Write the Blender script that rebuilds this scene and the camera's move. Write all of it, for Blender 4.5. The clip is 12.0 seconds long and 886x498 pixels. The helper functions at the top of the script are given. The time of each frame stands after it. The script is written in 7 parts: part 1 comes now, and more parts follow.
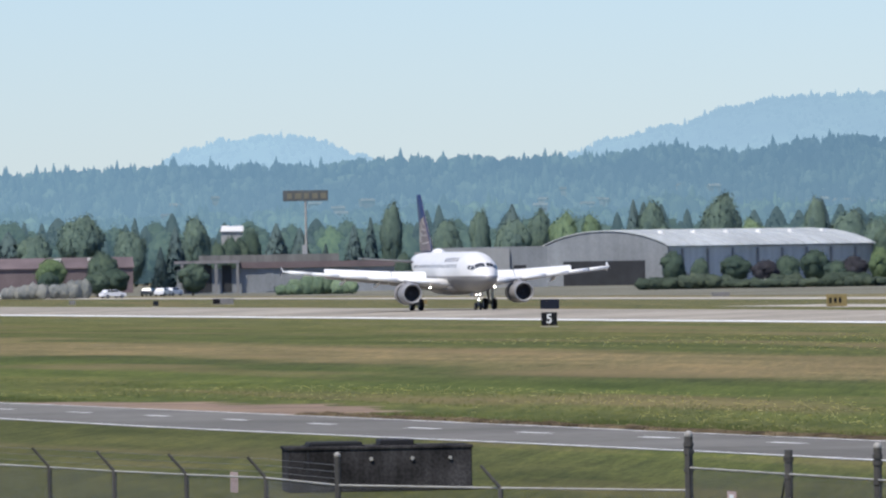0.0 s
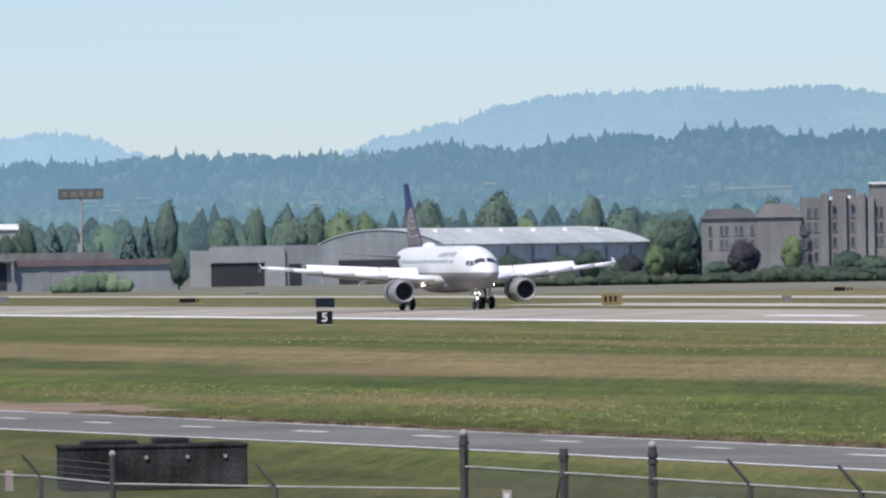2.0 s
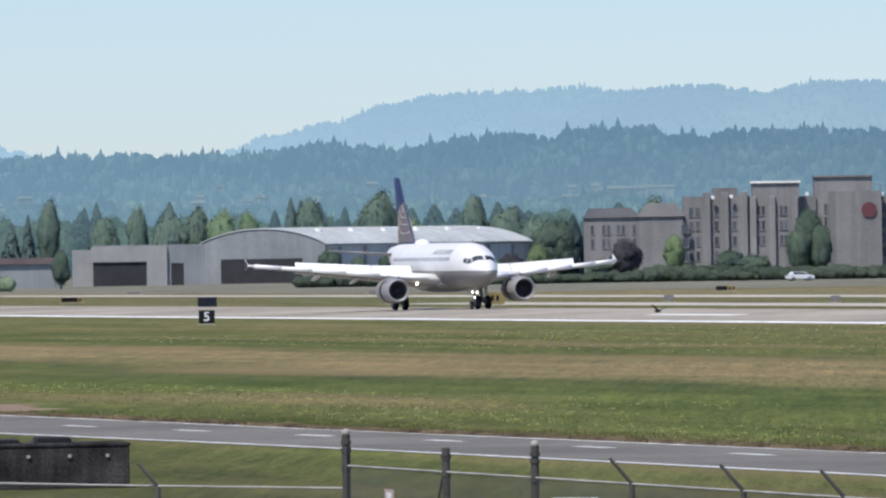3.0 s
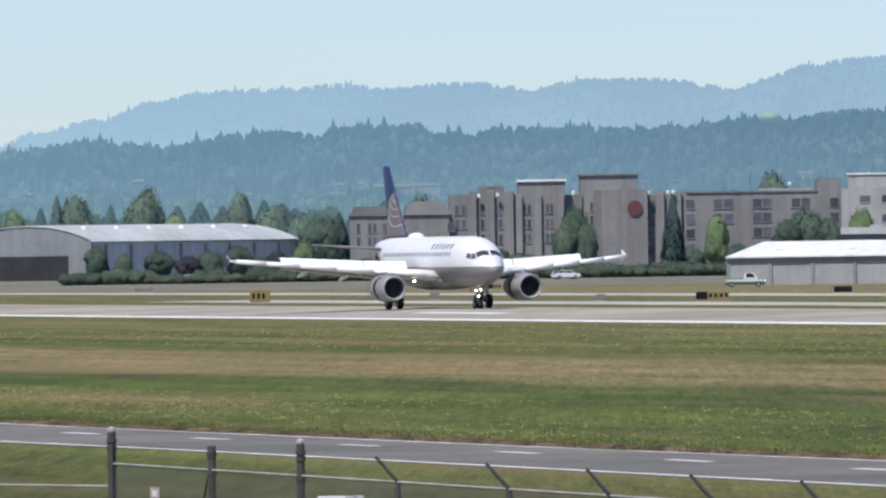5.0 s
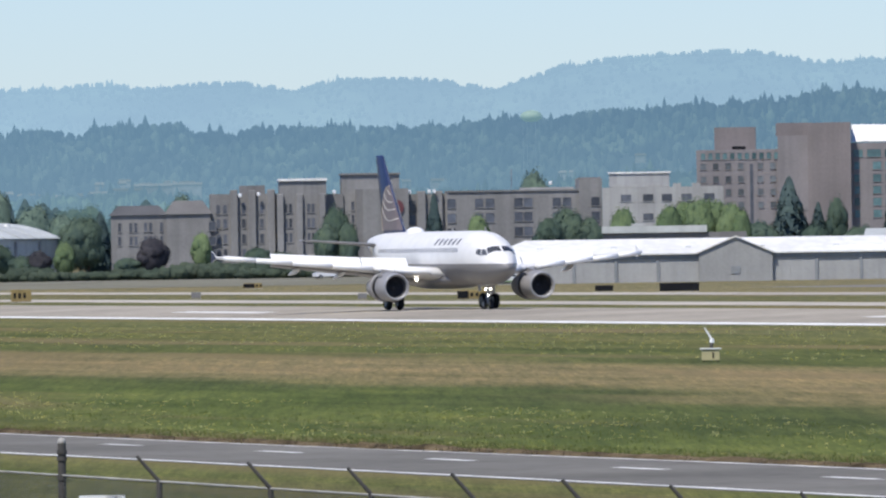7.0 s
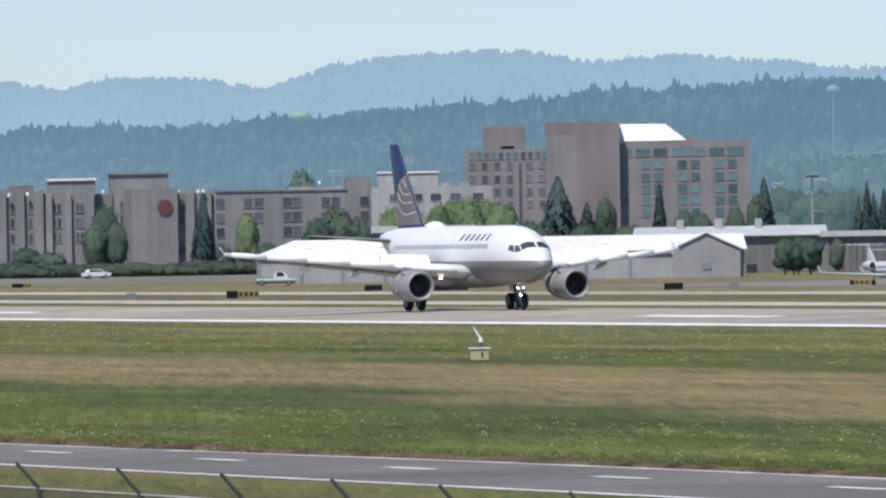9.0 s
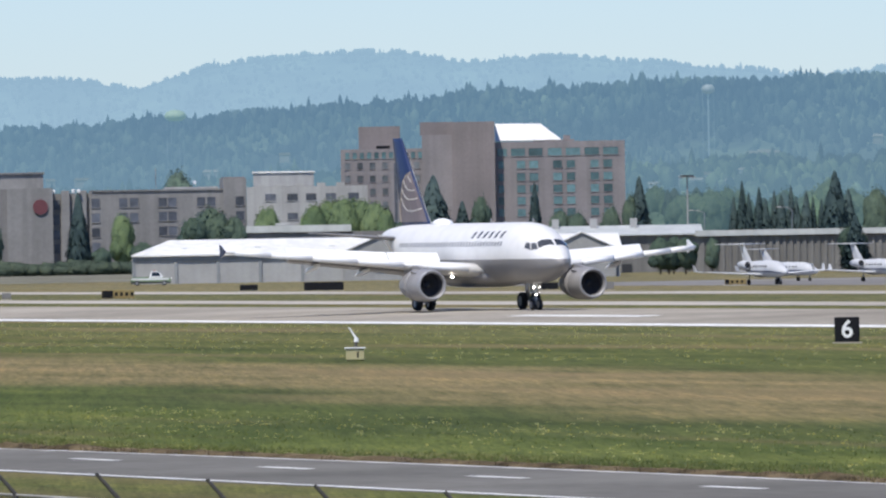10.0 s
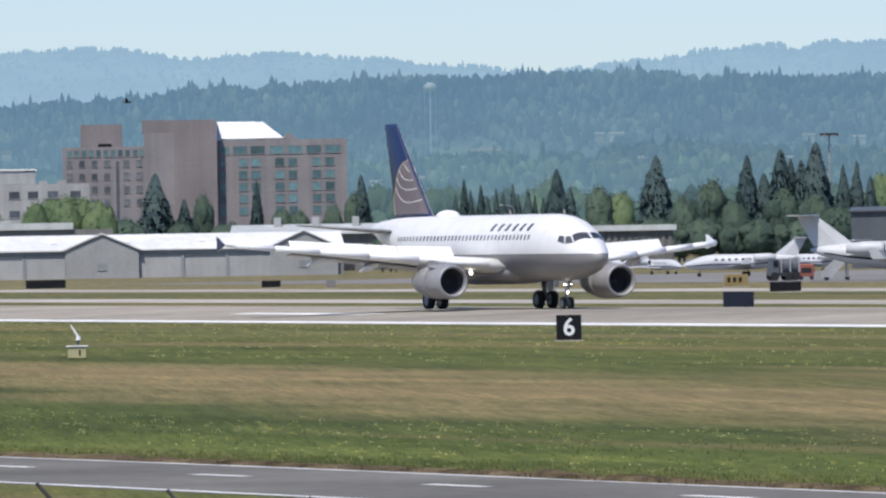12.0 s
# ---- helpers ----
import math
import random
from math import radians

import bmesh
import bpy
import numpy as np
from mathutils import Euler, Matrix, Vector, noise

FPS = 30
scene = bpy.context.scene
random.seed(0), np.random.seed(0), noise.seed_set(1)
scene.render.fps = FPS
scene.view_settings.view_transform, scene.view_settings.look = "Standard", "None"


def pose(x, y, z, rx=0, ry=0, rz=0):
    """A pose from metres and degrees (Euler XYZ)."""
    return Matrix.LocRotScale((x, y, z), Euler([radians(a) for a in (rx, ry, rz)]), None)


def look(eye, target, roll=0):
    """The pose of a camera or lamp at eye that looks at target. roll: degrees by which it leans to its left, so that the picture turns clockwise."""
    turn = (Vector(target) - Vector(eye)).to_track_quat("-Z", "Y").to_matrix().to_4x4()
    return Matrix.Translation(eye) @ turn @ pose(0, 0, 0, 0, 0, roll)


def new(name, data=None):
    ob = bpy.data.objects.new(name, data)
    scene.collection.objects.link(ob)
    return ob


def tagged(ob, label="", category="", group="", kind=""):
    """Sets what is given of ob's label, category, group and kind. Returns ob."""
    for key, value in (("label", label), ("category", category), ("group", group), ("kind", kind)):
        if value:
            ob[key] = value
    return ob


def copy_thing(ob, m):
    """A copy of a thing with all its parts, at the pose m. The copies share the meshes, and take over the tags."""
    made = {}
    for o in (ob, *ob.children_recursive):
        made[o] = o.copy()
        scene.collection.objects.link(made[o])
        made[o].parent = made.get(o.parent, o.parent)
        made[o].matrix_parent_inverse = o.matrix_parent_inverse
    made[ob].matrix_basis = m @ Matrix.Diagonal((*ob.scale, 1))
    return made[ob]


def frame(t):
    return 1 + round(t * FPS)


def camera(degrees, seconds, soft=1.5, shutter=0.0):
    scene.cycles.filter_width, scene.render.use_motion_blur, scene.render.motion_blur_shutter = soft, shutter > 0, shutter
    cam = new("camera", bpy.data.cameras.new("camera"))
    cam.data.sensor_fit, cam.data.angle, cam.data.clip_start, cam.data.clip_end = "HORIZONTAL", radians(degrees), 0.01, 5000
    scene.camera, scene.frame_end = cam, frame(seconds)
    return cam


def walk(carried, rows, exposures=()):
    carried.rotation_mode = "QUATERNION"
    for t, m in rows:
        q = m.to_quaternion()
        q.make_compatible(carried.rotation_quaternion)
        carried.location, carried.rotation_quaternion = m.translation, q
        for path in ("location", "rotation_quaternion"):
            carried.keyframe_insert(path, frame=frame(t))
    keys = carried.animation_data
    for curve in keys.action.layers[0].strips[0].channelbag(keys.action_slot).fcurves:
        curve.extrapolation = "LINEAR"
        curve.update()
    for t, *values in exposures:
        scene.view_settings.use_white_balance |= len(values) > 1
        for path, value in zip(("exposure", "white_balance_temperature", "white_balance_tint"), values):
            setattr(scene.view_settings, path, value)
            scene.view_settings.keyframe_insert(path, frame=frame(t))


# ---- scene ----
# The runway lies along x, centred on y = 233.9; the viewpoint is the origin, on a low rise beside the field.
EYE = Vector((0.0, 0.0, 5.45))
RUNWAY_Y = 233.9


def spot(bearing, dist):
    """Plan position seen from the viewpoint: degrees from the runway's axis, metres."""
    return -dist * math.cos(radians(bearing)), dist * math.sin(radians(bearing))


def aim(bearing, pitch, roll):
    x, y = spot(bearing, 100.0)
    return look(EYE, (x, y, EYE.z + 100.0 * math.tan(radians(pitch))), roll)


# ---- camera ----
cam = camera(5.2533, 12.0, soft=2.35, shutter=0.0)
PAN = (  # seconds, bearing, pitch, roll
    (0.0, 13.6368, 0.0692, -0.962),
    (0.5, 13.9547, 0.0630, -0.965),
    (1.0, 14.2798, 0.0566, -0.966),
    (1.5, 14.6153, 0.0474, -0.936),
    (2.0, 14.9690, 0.0388, -0.925),
    (2.5, 15.3082, 0.0297, -0.930),
    (3.0, 15.6681, 0.0231, -0.933),
    (3.5, 16.0333, 0.0131, -0.884),
    (5.5, 17.4036, -0.0135, -0.878),
    (6.0, 17.7624, -0.0167, -0.901),
    (6.5, 18.1087, -0.0248, -0.920),
    (7.0, 18.4719, -0.0358, -0.897),
    (9.0, 19.8421, -0.0593, -0.945),
    (9.5, 20.2192, -0.0667, -0.958),
    (10.0, 20.5813, -0.0734, -0.973),
    (10.5, 20.9583, -0.0834, -0.984),
    (11.0, 21.3109, -0.0910, -1.003),
    (11.5, 21.7318, -0.1000, -0.969),
    (12.0, 22.2298, -0.1128, -0.988),
)
walk(cam, [(t, aim(b, p, r)) for t, b, p, r in PAN], exposures=[(0.0, 0.0), (12.0, 0.0)])

# ---- light ----
SUN_HEIGHT, SUN_BEARING = 58.0, -132.0   # high, behind the viewpoint and to its left
world = bpy.data.worlds.new("sky")
scene.world = world
world.use_nodes = True
wn = world.node_tree.nodes
sky = wn.new("ShaderNodeTexSky")
sky.sky_type = "NISHITA"
sky.sun_disc = False
sky.sun_elevation = radians(SUN_HEIGHT)
sky.air_density, sky.dust_density, sky.ozone_density = 1.0, 0.1, 4.0
wn["Background"].inputs["Strength"].default_value = 0.117
haze_tint = wn.new("ShaderNodeMix")   # thin summer haze: paler and bluer than clear air
haze_tint.data_type, haze_tint.blend_type = "RGBA", "MULTIPLY"
haze_tint.inputs[0].default_value, haze_tint.inputs[7].default_value = 1.0, (0.705, 0.83, 1.13, 1)
world.node_tree.links.new(sky.outputs["Color"], haze_tint.inputs[6])
world.node_tree.links.new(haze_tint.outputs[2], wn["Background"].inputs["Color"])
sx, sy = spot(SUN_BEARING, math.cos(radians(SUN_HEIGHT)))
sky.sun_rotation = math.atan2(sx, sy)
sun = new("sun", bpy.data.lights.new("sun", "SUN"))
sun.data.energy, sun.data.angle, sun.data.color = 4.6, radians(0.6), (1.0, 0.95, 0.87)
sun.matrix_world = look((sx * 100, sy * 100, 100 * math.sin(radians(SUN_HEIGHT))), (0, 0, 0))


# ---- materials ----
def material(name):
    m = bpy.data.materials.new(name)
    m.use_nodes = True
    return m, m.node_tree.nodes, m.node_tree.links, m.node_tree.nodes["Principled BSDF"]


def ramp(n, stops, interpolation="LINEAR"):
    r = n.new("ShaderNodeValToRGB")
    r.color_ramp.interpolation = interpolation
    e = r.color_ramp.elements
    while len(e) < len(stops):
        e.new(0.5)
    for el, (p, c) in zip(e, stops):
        el.position, el.color = p, (*c, 1)
    return r


def mixed(n, l, kind, fac, a, b):
    x = n.new("ShaderNodeMix")
    x.data_type, x.blend_type = "RGBA", kind
    for socket, value in ((x.inputs[0], fac), (x.inputs[6], a), (x.inputs[7], b)):
        if isinstance(value, bpy.types.NodeSocket):
            l.new(value, socket)
        elif isinstance(value, tuple):
            socket.default_value = (*value, 1)
        else:
            socket.default_value = value
    return x.outputs[2]


def surface(name, colour, rough=0.6, metal=0.0, spread=0.25, scale=1.0, bump=0.15, streak=0.0, by_object=0.0, coat=0.0, gloss=0.5, air=None):
    """A painted, cast or woven surface: broad stains, fine grain, slight relief."""
    m, n, l, p = material(name)
    co = n.new("ShaderNodeTexCoord")
    broad, fine = n.new("ShaderNodeTexNoise"), n.new("ShaderNodeTexNoise")
    broad.inputs["Scale"].default_value, broad.inputs["Detail"].default_value = 0.35 * scale, 5
    fine.inputs["Scale"].default_value, fine.inputs["Detail"].default_value = 6.0 * scale, 6
    for t in (broad, fine):
        l.new(co.outputs["Object"], t.inputs["Vector"])
    dark = tuple(c * (1 - spread) for c in colour)
    light = tuple(min(1.0, c * (1 + spread * 0.6)) for c in colour)
    c1 = ramp(n, [(0.3, dark), (0.7, light)])
    l.new(broad.outputs["Fac"], c1.inputs["Fac"])
    c2 = ramp(n, [(0.35, (1 - spread * 0.6,) * 3), (0.65, (1, 1, 1))])
    l.new(fine.outputs["Fac"], c2.inputs["Fac"])
    out = mixed(n, l, "MULTIPLY", 1.0, c1.outputs["Color"], c2.outputs["Color"])
    if streak:
        stretch = n.new("ShaderNodeMapping")
        stretch.inputs["Scale"].default_value = (2.2, 2.2, 0.08)
        l.new(co.outputs["Object"], stretch.inputs["Vector"])
        st = n.new("ShaderNodeTexNoise")
        st.inputs["Scale"].default_value, st.inputs["Detail"].default_value = scale, 4
        l.new(stretch.outputs["Vector"], st.inputs["Vector"])
        c3 = ramp(n, [(0.4, (1 - streak,) * 3), (0.6, (1, 1, 1))])
        l.new(st.outputs["Fac"], c3.inputs["Fac"])
        out = mixed(n, l, "MULTIPLY", 1.0, out, c3.outputs["Color"])
    if by_object:
        oi = n.new("ShaderNodeObjectInfo")
        c4 = ramp(n, [(0.0, (1 - by_object,) * 3), (1.0, (1, 1, 1))])
        l.new(oi.outputs["Random"], c4.inputs["Fac"])
        out = mixed(n, l, "MULTIPLY", 1.0, out, c4.outputs["Color"])
    l.new(out, p.inputs["Base Color"])
    p.inputs["Roughness"].default_value, p.inputs["Metallic"].default_value = rough, metal
    p.inputs["Coat Weight"].default_value = coat
    p.inputs["Specular IOR Level"].default_value = gloss
    if air:   # haze painted as emission onto things on the far hills
        p.inputs["Emission Color"].default_value, p.inputs["Emission Strength"].default_value = (*air, 1), 1.0
    if bump:
        b = n.new("ShaderNodeBump")
        b.inputs["Strength"].default_value, b.inputs["Distance"].default_value = bump, 0.02
        l.new(fine.outputs["Fac"], b.inputs["Height"])
        l.new(b.outputs["Normal"], p.inputs["Normal"])
    return m


def foliage(name, dark, light, spread=0.35, thin_part=0.3, air=None):
    """Leaves that vary from clump to clump and from plant to plant; air: haze put into the distant belt's leaves as
    emission.
    """
    m, n, l, p = material(name)
    geo, oi = n.new("ShaderNodeNewGeometry"), n.new("ShaderNodeObjectInfo")
    c = ramp(n, [(0.0, dark), (1.0, light)])
    l.new(geo.outputs["Random Per Island"], c.inputs["Fac"])
    c2 = ramp(n, [(0.0, (1 - spread, 1 - spread * 0.85, 1 - spread * 0.8)), (1.0, (1, 1, 1))])
    l.new(oi.outputs["Random"], c2.inputs["Fac"])
    both = mixed(n, l, "MULTIPLY", 1.0, c.outputs["Color"], c2.outputs["Color"])
    co = n.new("ShaderNodeTexCoord")
    for scale, lo, hi in ((0.55, (0.82, 0.85, 0.88), (1.16, 1.14, 1.04)), (2.4, (0.88, 0.9, 0.9), (1.1, 1.09, 1.04))):
        fine = n.new("ShaderNodeTexNoise")
        fine.inputs["Scale"].default_value, fine.inputs["Detail"].default_value, fine.inputs["Roughness"].default_value = scale, 4, 0.65
        l.new(co.outputs["Object"], fine.inputs["Vector"])
        c3 = ramp(n, [(0.36, lo), (0.5, (1, 1, 1)), (0.64, hi)])
        l.new(fine.outputs["Fac"], c3.inputs["Fac"])
        both = mixed(n, l, "MULTIPLY", 1.0, both, c3.outputs["Color"])
    l.new(both, p.inputs["Base Color"])
    p.inputs["Roughness"].default_value = 0.8
    p.inputs["Specular IOR Level"].default_value = 0.1
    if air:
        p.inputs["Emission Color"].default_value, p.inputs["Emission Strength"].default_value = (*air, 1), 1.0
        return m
    # thin leaves let light through
    thin, blend = n.new("ShaderNodeBsdfTranslucent"), n.new("ShaderNodeMixShader")
    l.new(both, thin.inputs["Color"])
    blend.inputs[0].default_value = thin_part
    l.new(p.outputs[0], blend.inputs[1])
    l.new(thin.outputs[0], blend.inputs[2])
    l.new(blend.outputs[0], n["Material Output"].inputs["Surface"])
    return m


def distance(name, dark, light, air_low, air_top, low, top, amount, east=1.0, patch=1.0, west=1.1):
    """Far wooded hills: leaf colours with haze painted in as emission, stronger in the valley (low, top: heights in
    metres).
    """
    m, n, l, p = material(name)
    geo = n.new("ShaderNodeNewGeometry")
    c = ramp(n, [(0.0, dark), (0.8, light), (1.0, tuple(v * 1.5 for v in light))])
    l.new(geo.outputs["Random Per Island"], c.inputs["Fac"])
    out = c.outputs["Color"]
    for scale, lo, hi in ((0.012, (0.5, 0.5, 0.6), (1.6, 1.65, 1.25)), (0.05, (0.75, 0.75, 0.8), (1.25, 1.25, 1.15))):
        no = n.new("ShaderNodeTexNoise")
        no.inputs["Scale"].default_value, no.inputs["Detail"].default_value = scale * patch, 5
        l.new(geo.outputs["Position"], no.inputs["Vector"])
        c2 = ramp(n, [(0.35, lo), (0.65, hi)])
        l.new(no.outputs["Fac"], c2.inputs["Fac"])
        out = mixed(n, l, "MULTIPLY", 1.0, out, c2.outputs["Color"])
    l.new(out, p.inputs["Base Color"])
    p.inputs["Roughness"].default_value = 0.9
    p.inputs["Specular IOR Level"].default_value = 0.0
    # the emission that stands for haze grows stronger towards the west
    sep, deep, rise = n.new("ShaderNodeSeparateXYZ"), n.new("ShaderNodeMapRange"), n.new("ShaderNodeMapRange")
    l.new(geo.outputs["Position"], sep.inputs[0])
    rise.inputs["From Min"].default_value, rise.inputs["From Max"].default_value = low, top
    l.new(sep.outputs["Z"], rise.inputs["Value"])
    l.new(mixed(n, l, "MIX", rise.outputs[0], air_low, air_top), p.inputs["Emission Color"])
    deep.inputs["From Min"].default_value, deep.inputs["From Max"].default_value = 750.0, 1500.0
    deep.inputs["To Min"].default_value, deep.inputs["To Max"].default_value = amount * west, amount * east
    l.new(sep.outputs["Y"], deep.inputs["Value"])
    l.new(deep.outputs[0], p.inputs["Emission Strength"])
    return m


def glow(name, colour, strength):
    m, n, l, p = material(name)
    p.inputs["Base Color"].default_value = (*colour, 1)
    p.inputs["Emission Color"].default_value = (*colour, 1)
    p.inputs["Emission Strength"].default_value = strength
    return m


def glass(name, tint, rough=0.08):
    m, n, l, p = material(name)
    no = n.new("ShaderNodeTexNoise")
    no.inputs["Scale"].default_value = 0.7
    co = n.new("ShaderNodeTexCoord")
    l.new(co.outputs["Object"], no.inputs["Vector"])
    oi = n.new("ShaderNodeObjectInfo")
    c = ramp(n, [(0.0, tuple(v * 0.45 for v in tint)), (1.0, tuple(v * 1.35 for v in tint))])
    l.new(oi.outputs["Random"], c.inputs["Fac"])
    c2 = ramp(n, [(0.35, (0.7, 0.7, 0.7)), (0.65, (1, 1, 1))])
    l.new(no.outputs["Fac"], c2.inputs["Fac"])
    l.new(mixed(n, l, "MULTIPLY", 1.0, c.outputs["Color"], c2.outputs["Color"]), p.inputs["Base Color"])
    p.inputs["Roughness"].default_value = rough
    return m


def grass_field():
    """Mown airfield grass: long strips of dry and fresh growth beside the runway, tufts and bare patches."""
    m, n, l, p = material("field_grass")
    geo = n.new("ShaderNodeNewGeometry")
    sep = n.new("ShaderNodeSeparateXYZ")
    l.new(geo.outputs["Position"], sep.inputs[0])
    wav = n.new("ShaderNodeTexNoise")
    wav.inputs["Scale"].default_value, wav.inputs["Detail"].default_value = 0.02, 6
    l.new(geo.outputs["Position"], wav.inputs["Vector"])
    shift = n.new("ShaderNodeMath")
    shift.operation = "MULTIPLY_ADD"
    shift.inputs[1].default_value, shift.inputs[2].default_value = 30.0, -15.0
    l.new(wav.outputs["Fac"], shift.inputs[0])
    bend = n.new("ShaderNodeMapRange")   # the strips draw in towards the road further east
    bend.inputs["From Min"].default_value, bend.inputs["From Max"].default_value = -335.0, -265.0
    bend.inputs["To Min"].default_value, bend.inputs["To Max"].default_value = 0.0, 11.0
    l.new(sep.outputs["X"], bend.inputs["Value"])
    both = n.new("ShaderNodeMath")
    l.new(shift.outputs[0], both.inputs[0])
    l.new(bend.outputs[0], both.inputs[1])
    add = n.new("ShaderNodeMath")
    l.new(sep.outputs["Y"], add.inputs[0])
    l.new(both.outputs[0], add.inputs[1])
    span = n.new("ShaderNodeMapRange")
    span.inputs["From Min"].default_value, span.inputs["From Max"].default_value = 0.0, 400.0
    l.new(add.outputs[0], span.inputs["Value"])
    fresh, green, olive, dry = (0.124, 0.142, 0.038), (0.102, 0.109, 0.036), (0.138, 0.134, 0.045), (0.232, 0.180, 0.092)
    strips = ramp(n, [(0.0, (0.100, 0.100, 0.034)), (0.180, (0.100, 0.102, 0.034)), (0.203, (0.118, 0.134, 0.038)), (0.222, (0.132, 0.132, 0.043)), (0.240, fresh), (0.258, (0.100, 0.120, 0.031)), (0.282, (0.083, 0.097, 0.031)), (0.303, dry), (0.340, dry), (0.366, (0.104, 0.114, 0.036)),
                      (0.41, (0.108, 0.118, 0.036)), (0.44, olive), (0.49, (0.14, 0.14, 0.055)), (0.53, olive), (0.66, olive), (0.70, (0.15, 0.14, 0.065)),
                      (0.80, (0.14, 0.135, 0.06)), (0.85, (0.22, 0.185, 0.10)), (1.0, (0.20, 0.17, 0.095))])
    l.new(span.outputs[0], strips.inputs["Fac"])
    long = n.new("ShaderNodeMapping")
    long.inputs["Scale"].default_value = (0.06, 0.35, 1.0)
    l.new(geo.outputs["Position"], long.inputs["Vector"])
    pat = n.new("ShaderNodeTexNoise")
    pat.inputs["Scale"].default_value, pat.inputs["Detail"].default_value = 0.6, 8
    l.new(long.outputs["Vector"], pat.inputs["Vector"])
    c2 = ramp(n, [(0.3, (0.62, 0.68, 0.6)), (0.55, (1, 1, 1)), (0.75, (1.3, 1.2, 1.15))])
    l.new(pat.outputs["Fac"], c2.inputs["Fac"])
    out = mixed(n, l, "MULTIPLY", 1.0, strips.outputs["Color"], c2.outputs["Color"])
    fine = n.new("ShaderNodeTexNoise")
    fine.inputs["Scale"].default_value, fine.inputs["Detail"].default_value = 1.6, 8
    l.new(geo.outputs["Position"], fine.inputs["Vector"])
    c3 = ramp(n, [(0.3, (0.55, 0.6, 0.5)), (0.6, (1.1, 1.1, 1.05))])
    l.new(fine.outputs["Fac"], c3.inputs["Fac"])
    out = mixed(n, l, "MULTIPLY", 0.8, out, c3.outputs["Color"])
    # clumps and single tussocks, stretched along the camera's line of sight to look rounded
    for along, across, lo, hi, amount in ((22.0, 1.0, (0.66, 0.72, 0.66), (1.25, 1.2, 1.12), 0.8), (7.0, 0.24, (0.62, 0.67, 0.6), (1.32, 1.27, 1.2), 0.8), (1.8, 0.09, (0.6, 0.65, 0.58), (1.36, 1.32, 1.25), 0.8)):
        mp, nz = n.new("ShaderNodeMapping"), n.new("ShaderNodeTexNoise")
        mp.vector_type = "TEXTURE"
        mp.inputs["Scale"].default_value = (along, across, 1.0)
        mp.inputs["Rotation"].default_value = (0, 0, radians(-18))
        l.new(geo.outputs["Position"], mp.inputs["Vector"])
        nz.inputs["Scale"].default_value, nz.inputs["Detail"].default_value, nz.inputs["Roughness"].default_value = 1.0, 4, 0.65
        l.new(mp.outputs["Vector"], nz.inputs["Vector"])
        cr = ramp(n, [(0.32, lo), (0.5, (1, 1, 1)), (0.68, hi)])
        l.new(nz.outputs["Fac"], cr.inputs["Fac"])
        out = mixed(n, l, "MULTIPLY", amount, out, cr.outputs["Color"])
    # rusty dry patches of seeding grass
    rp, rn = n.new("ShaderNodeMapping"), n.new("ShaderNodeTexNoise")
    rp.inputs["Scale"].default_value = (0.012, 0.09, 1.0)
    l.new(geo.outputs["Position"], rp.inputs["Vector"])
    rn.inputs["Scale"].default_value, rn.inputs["Detail"].default_value = 1.0, 5
    l.new(rp.outputs["Vector"], rn.inputs["Vector"])
    cr = ramp(n, [(0.52, (0, 0, 0)), (0.66, (0.6, 0.6, 0.6))])
    l.new(rn.outputs["Fac"], cr.inputs["Fac"])
    out = mixed(n, l, "MIX", cr.outputs["Color"], out, (0.21, 0.152, 0.077))
    l.new(out, p.inputs["Base Color"])
    p.inputs["Roughness"].default_value = 0.95
    p.inputs["Specular IOR Level"].default_value = 0.1
    return m


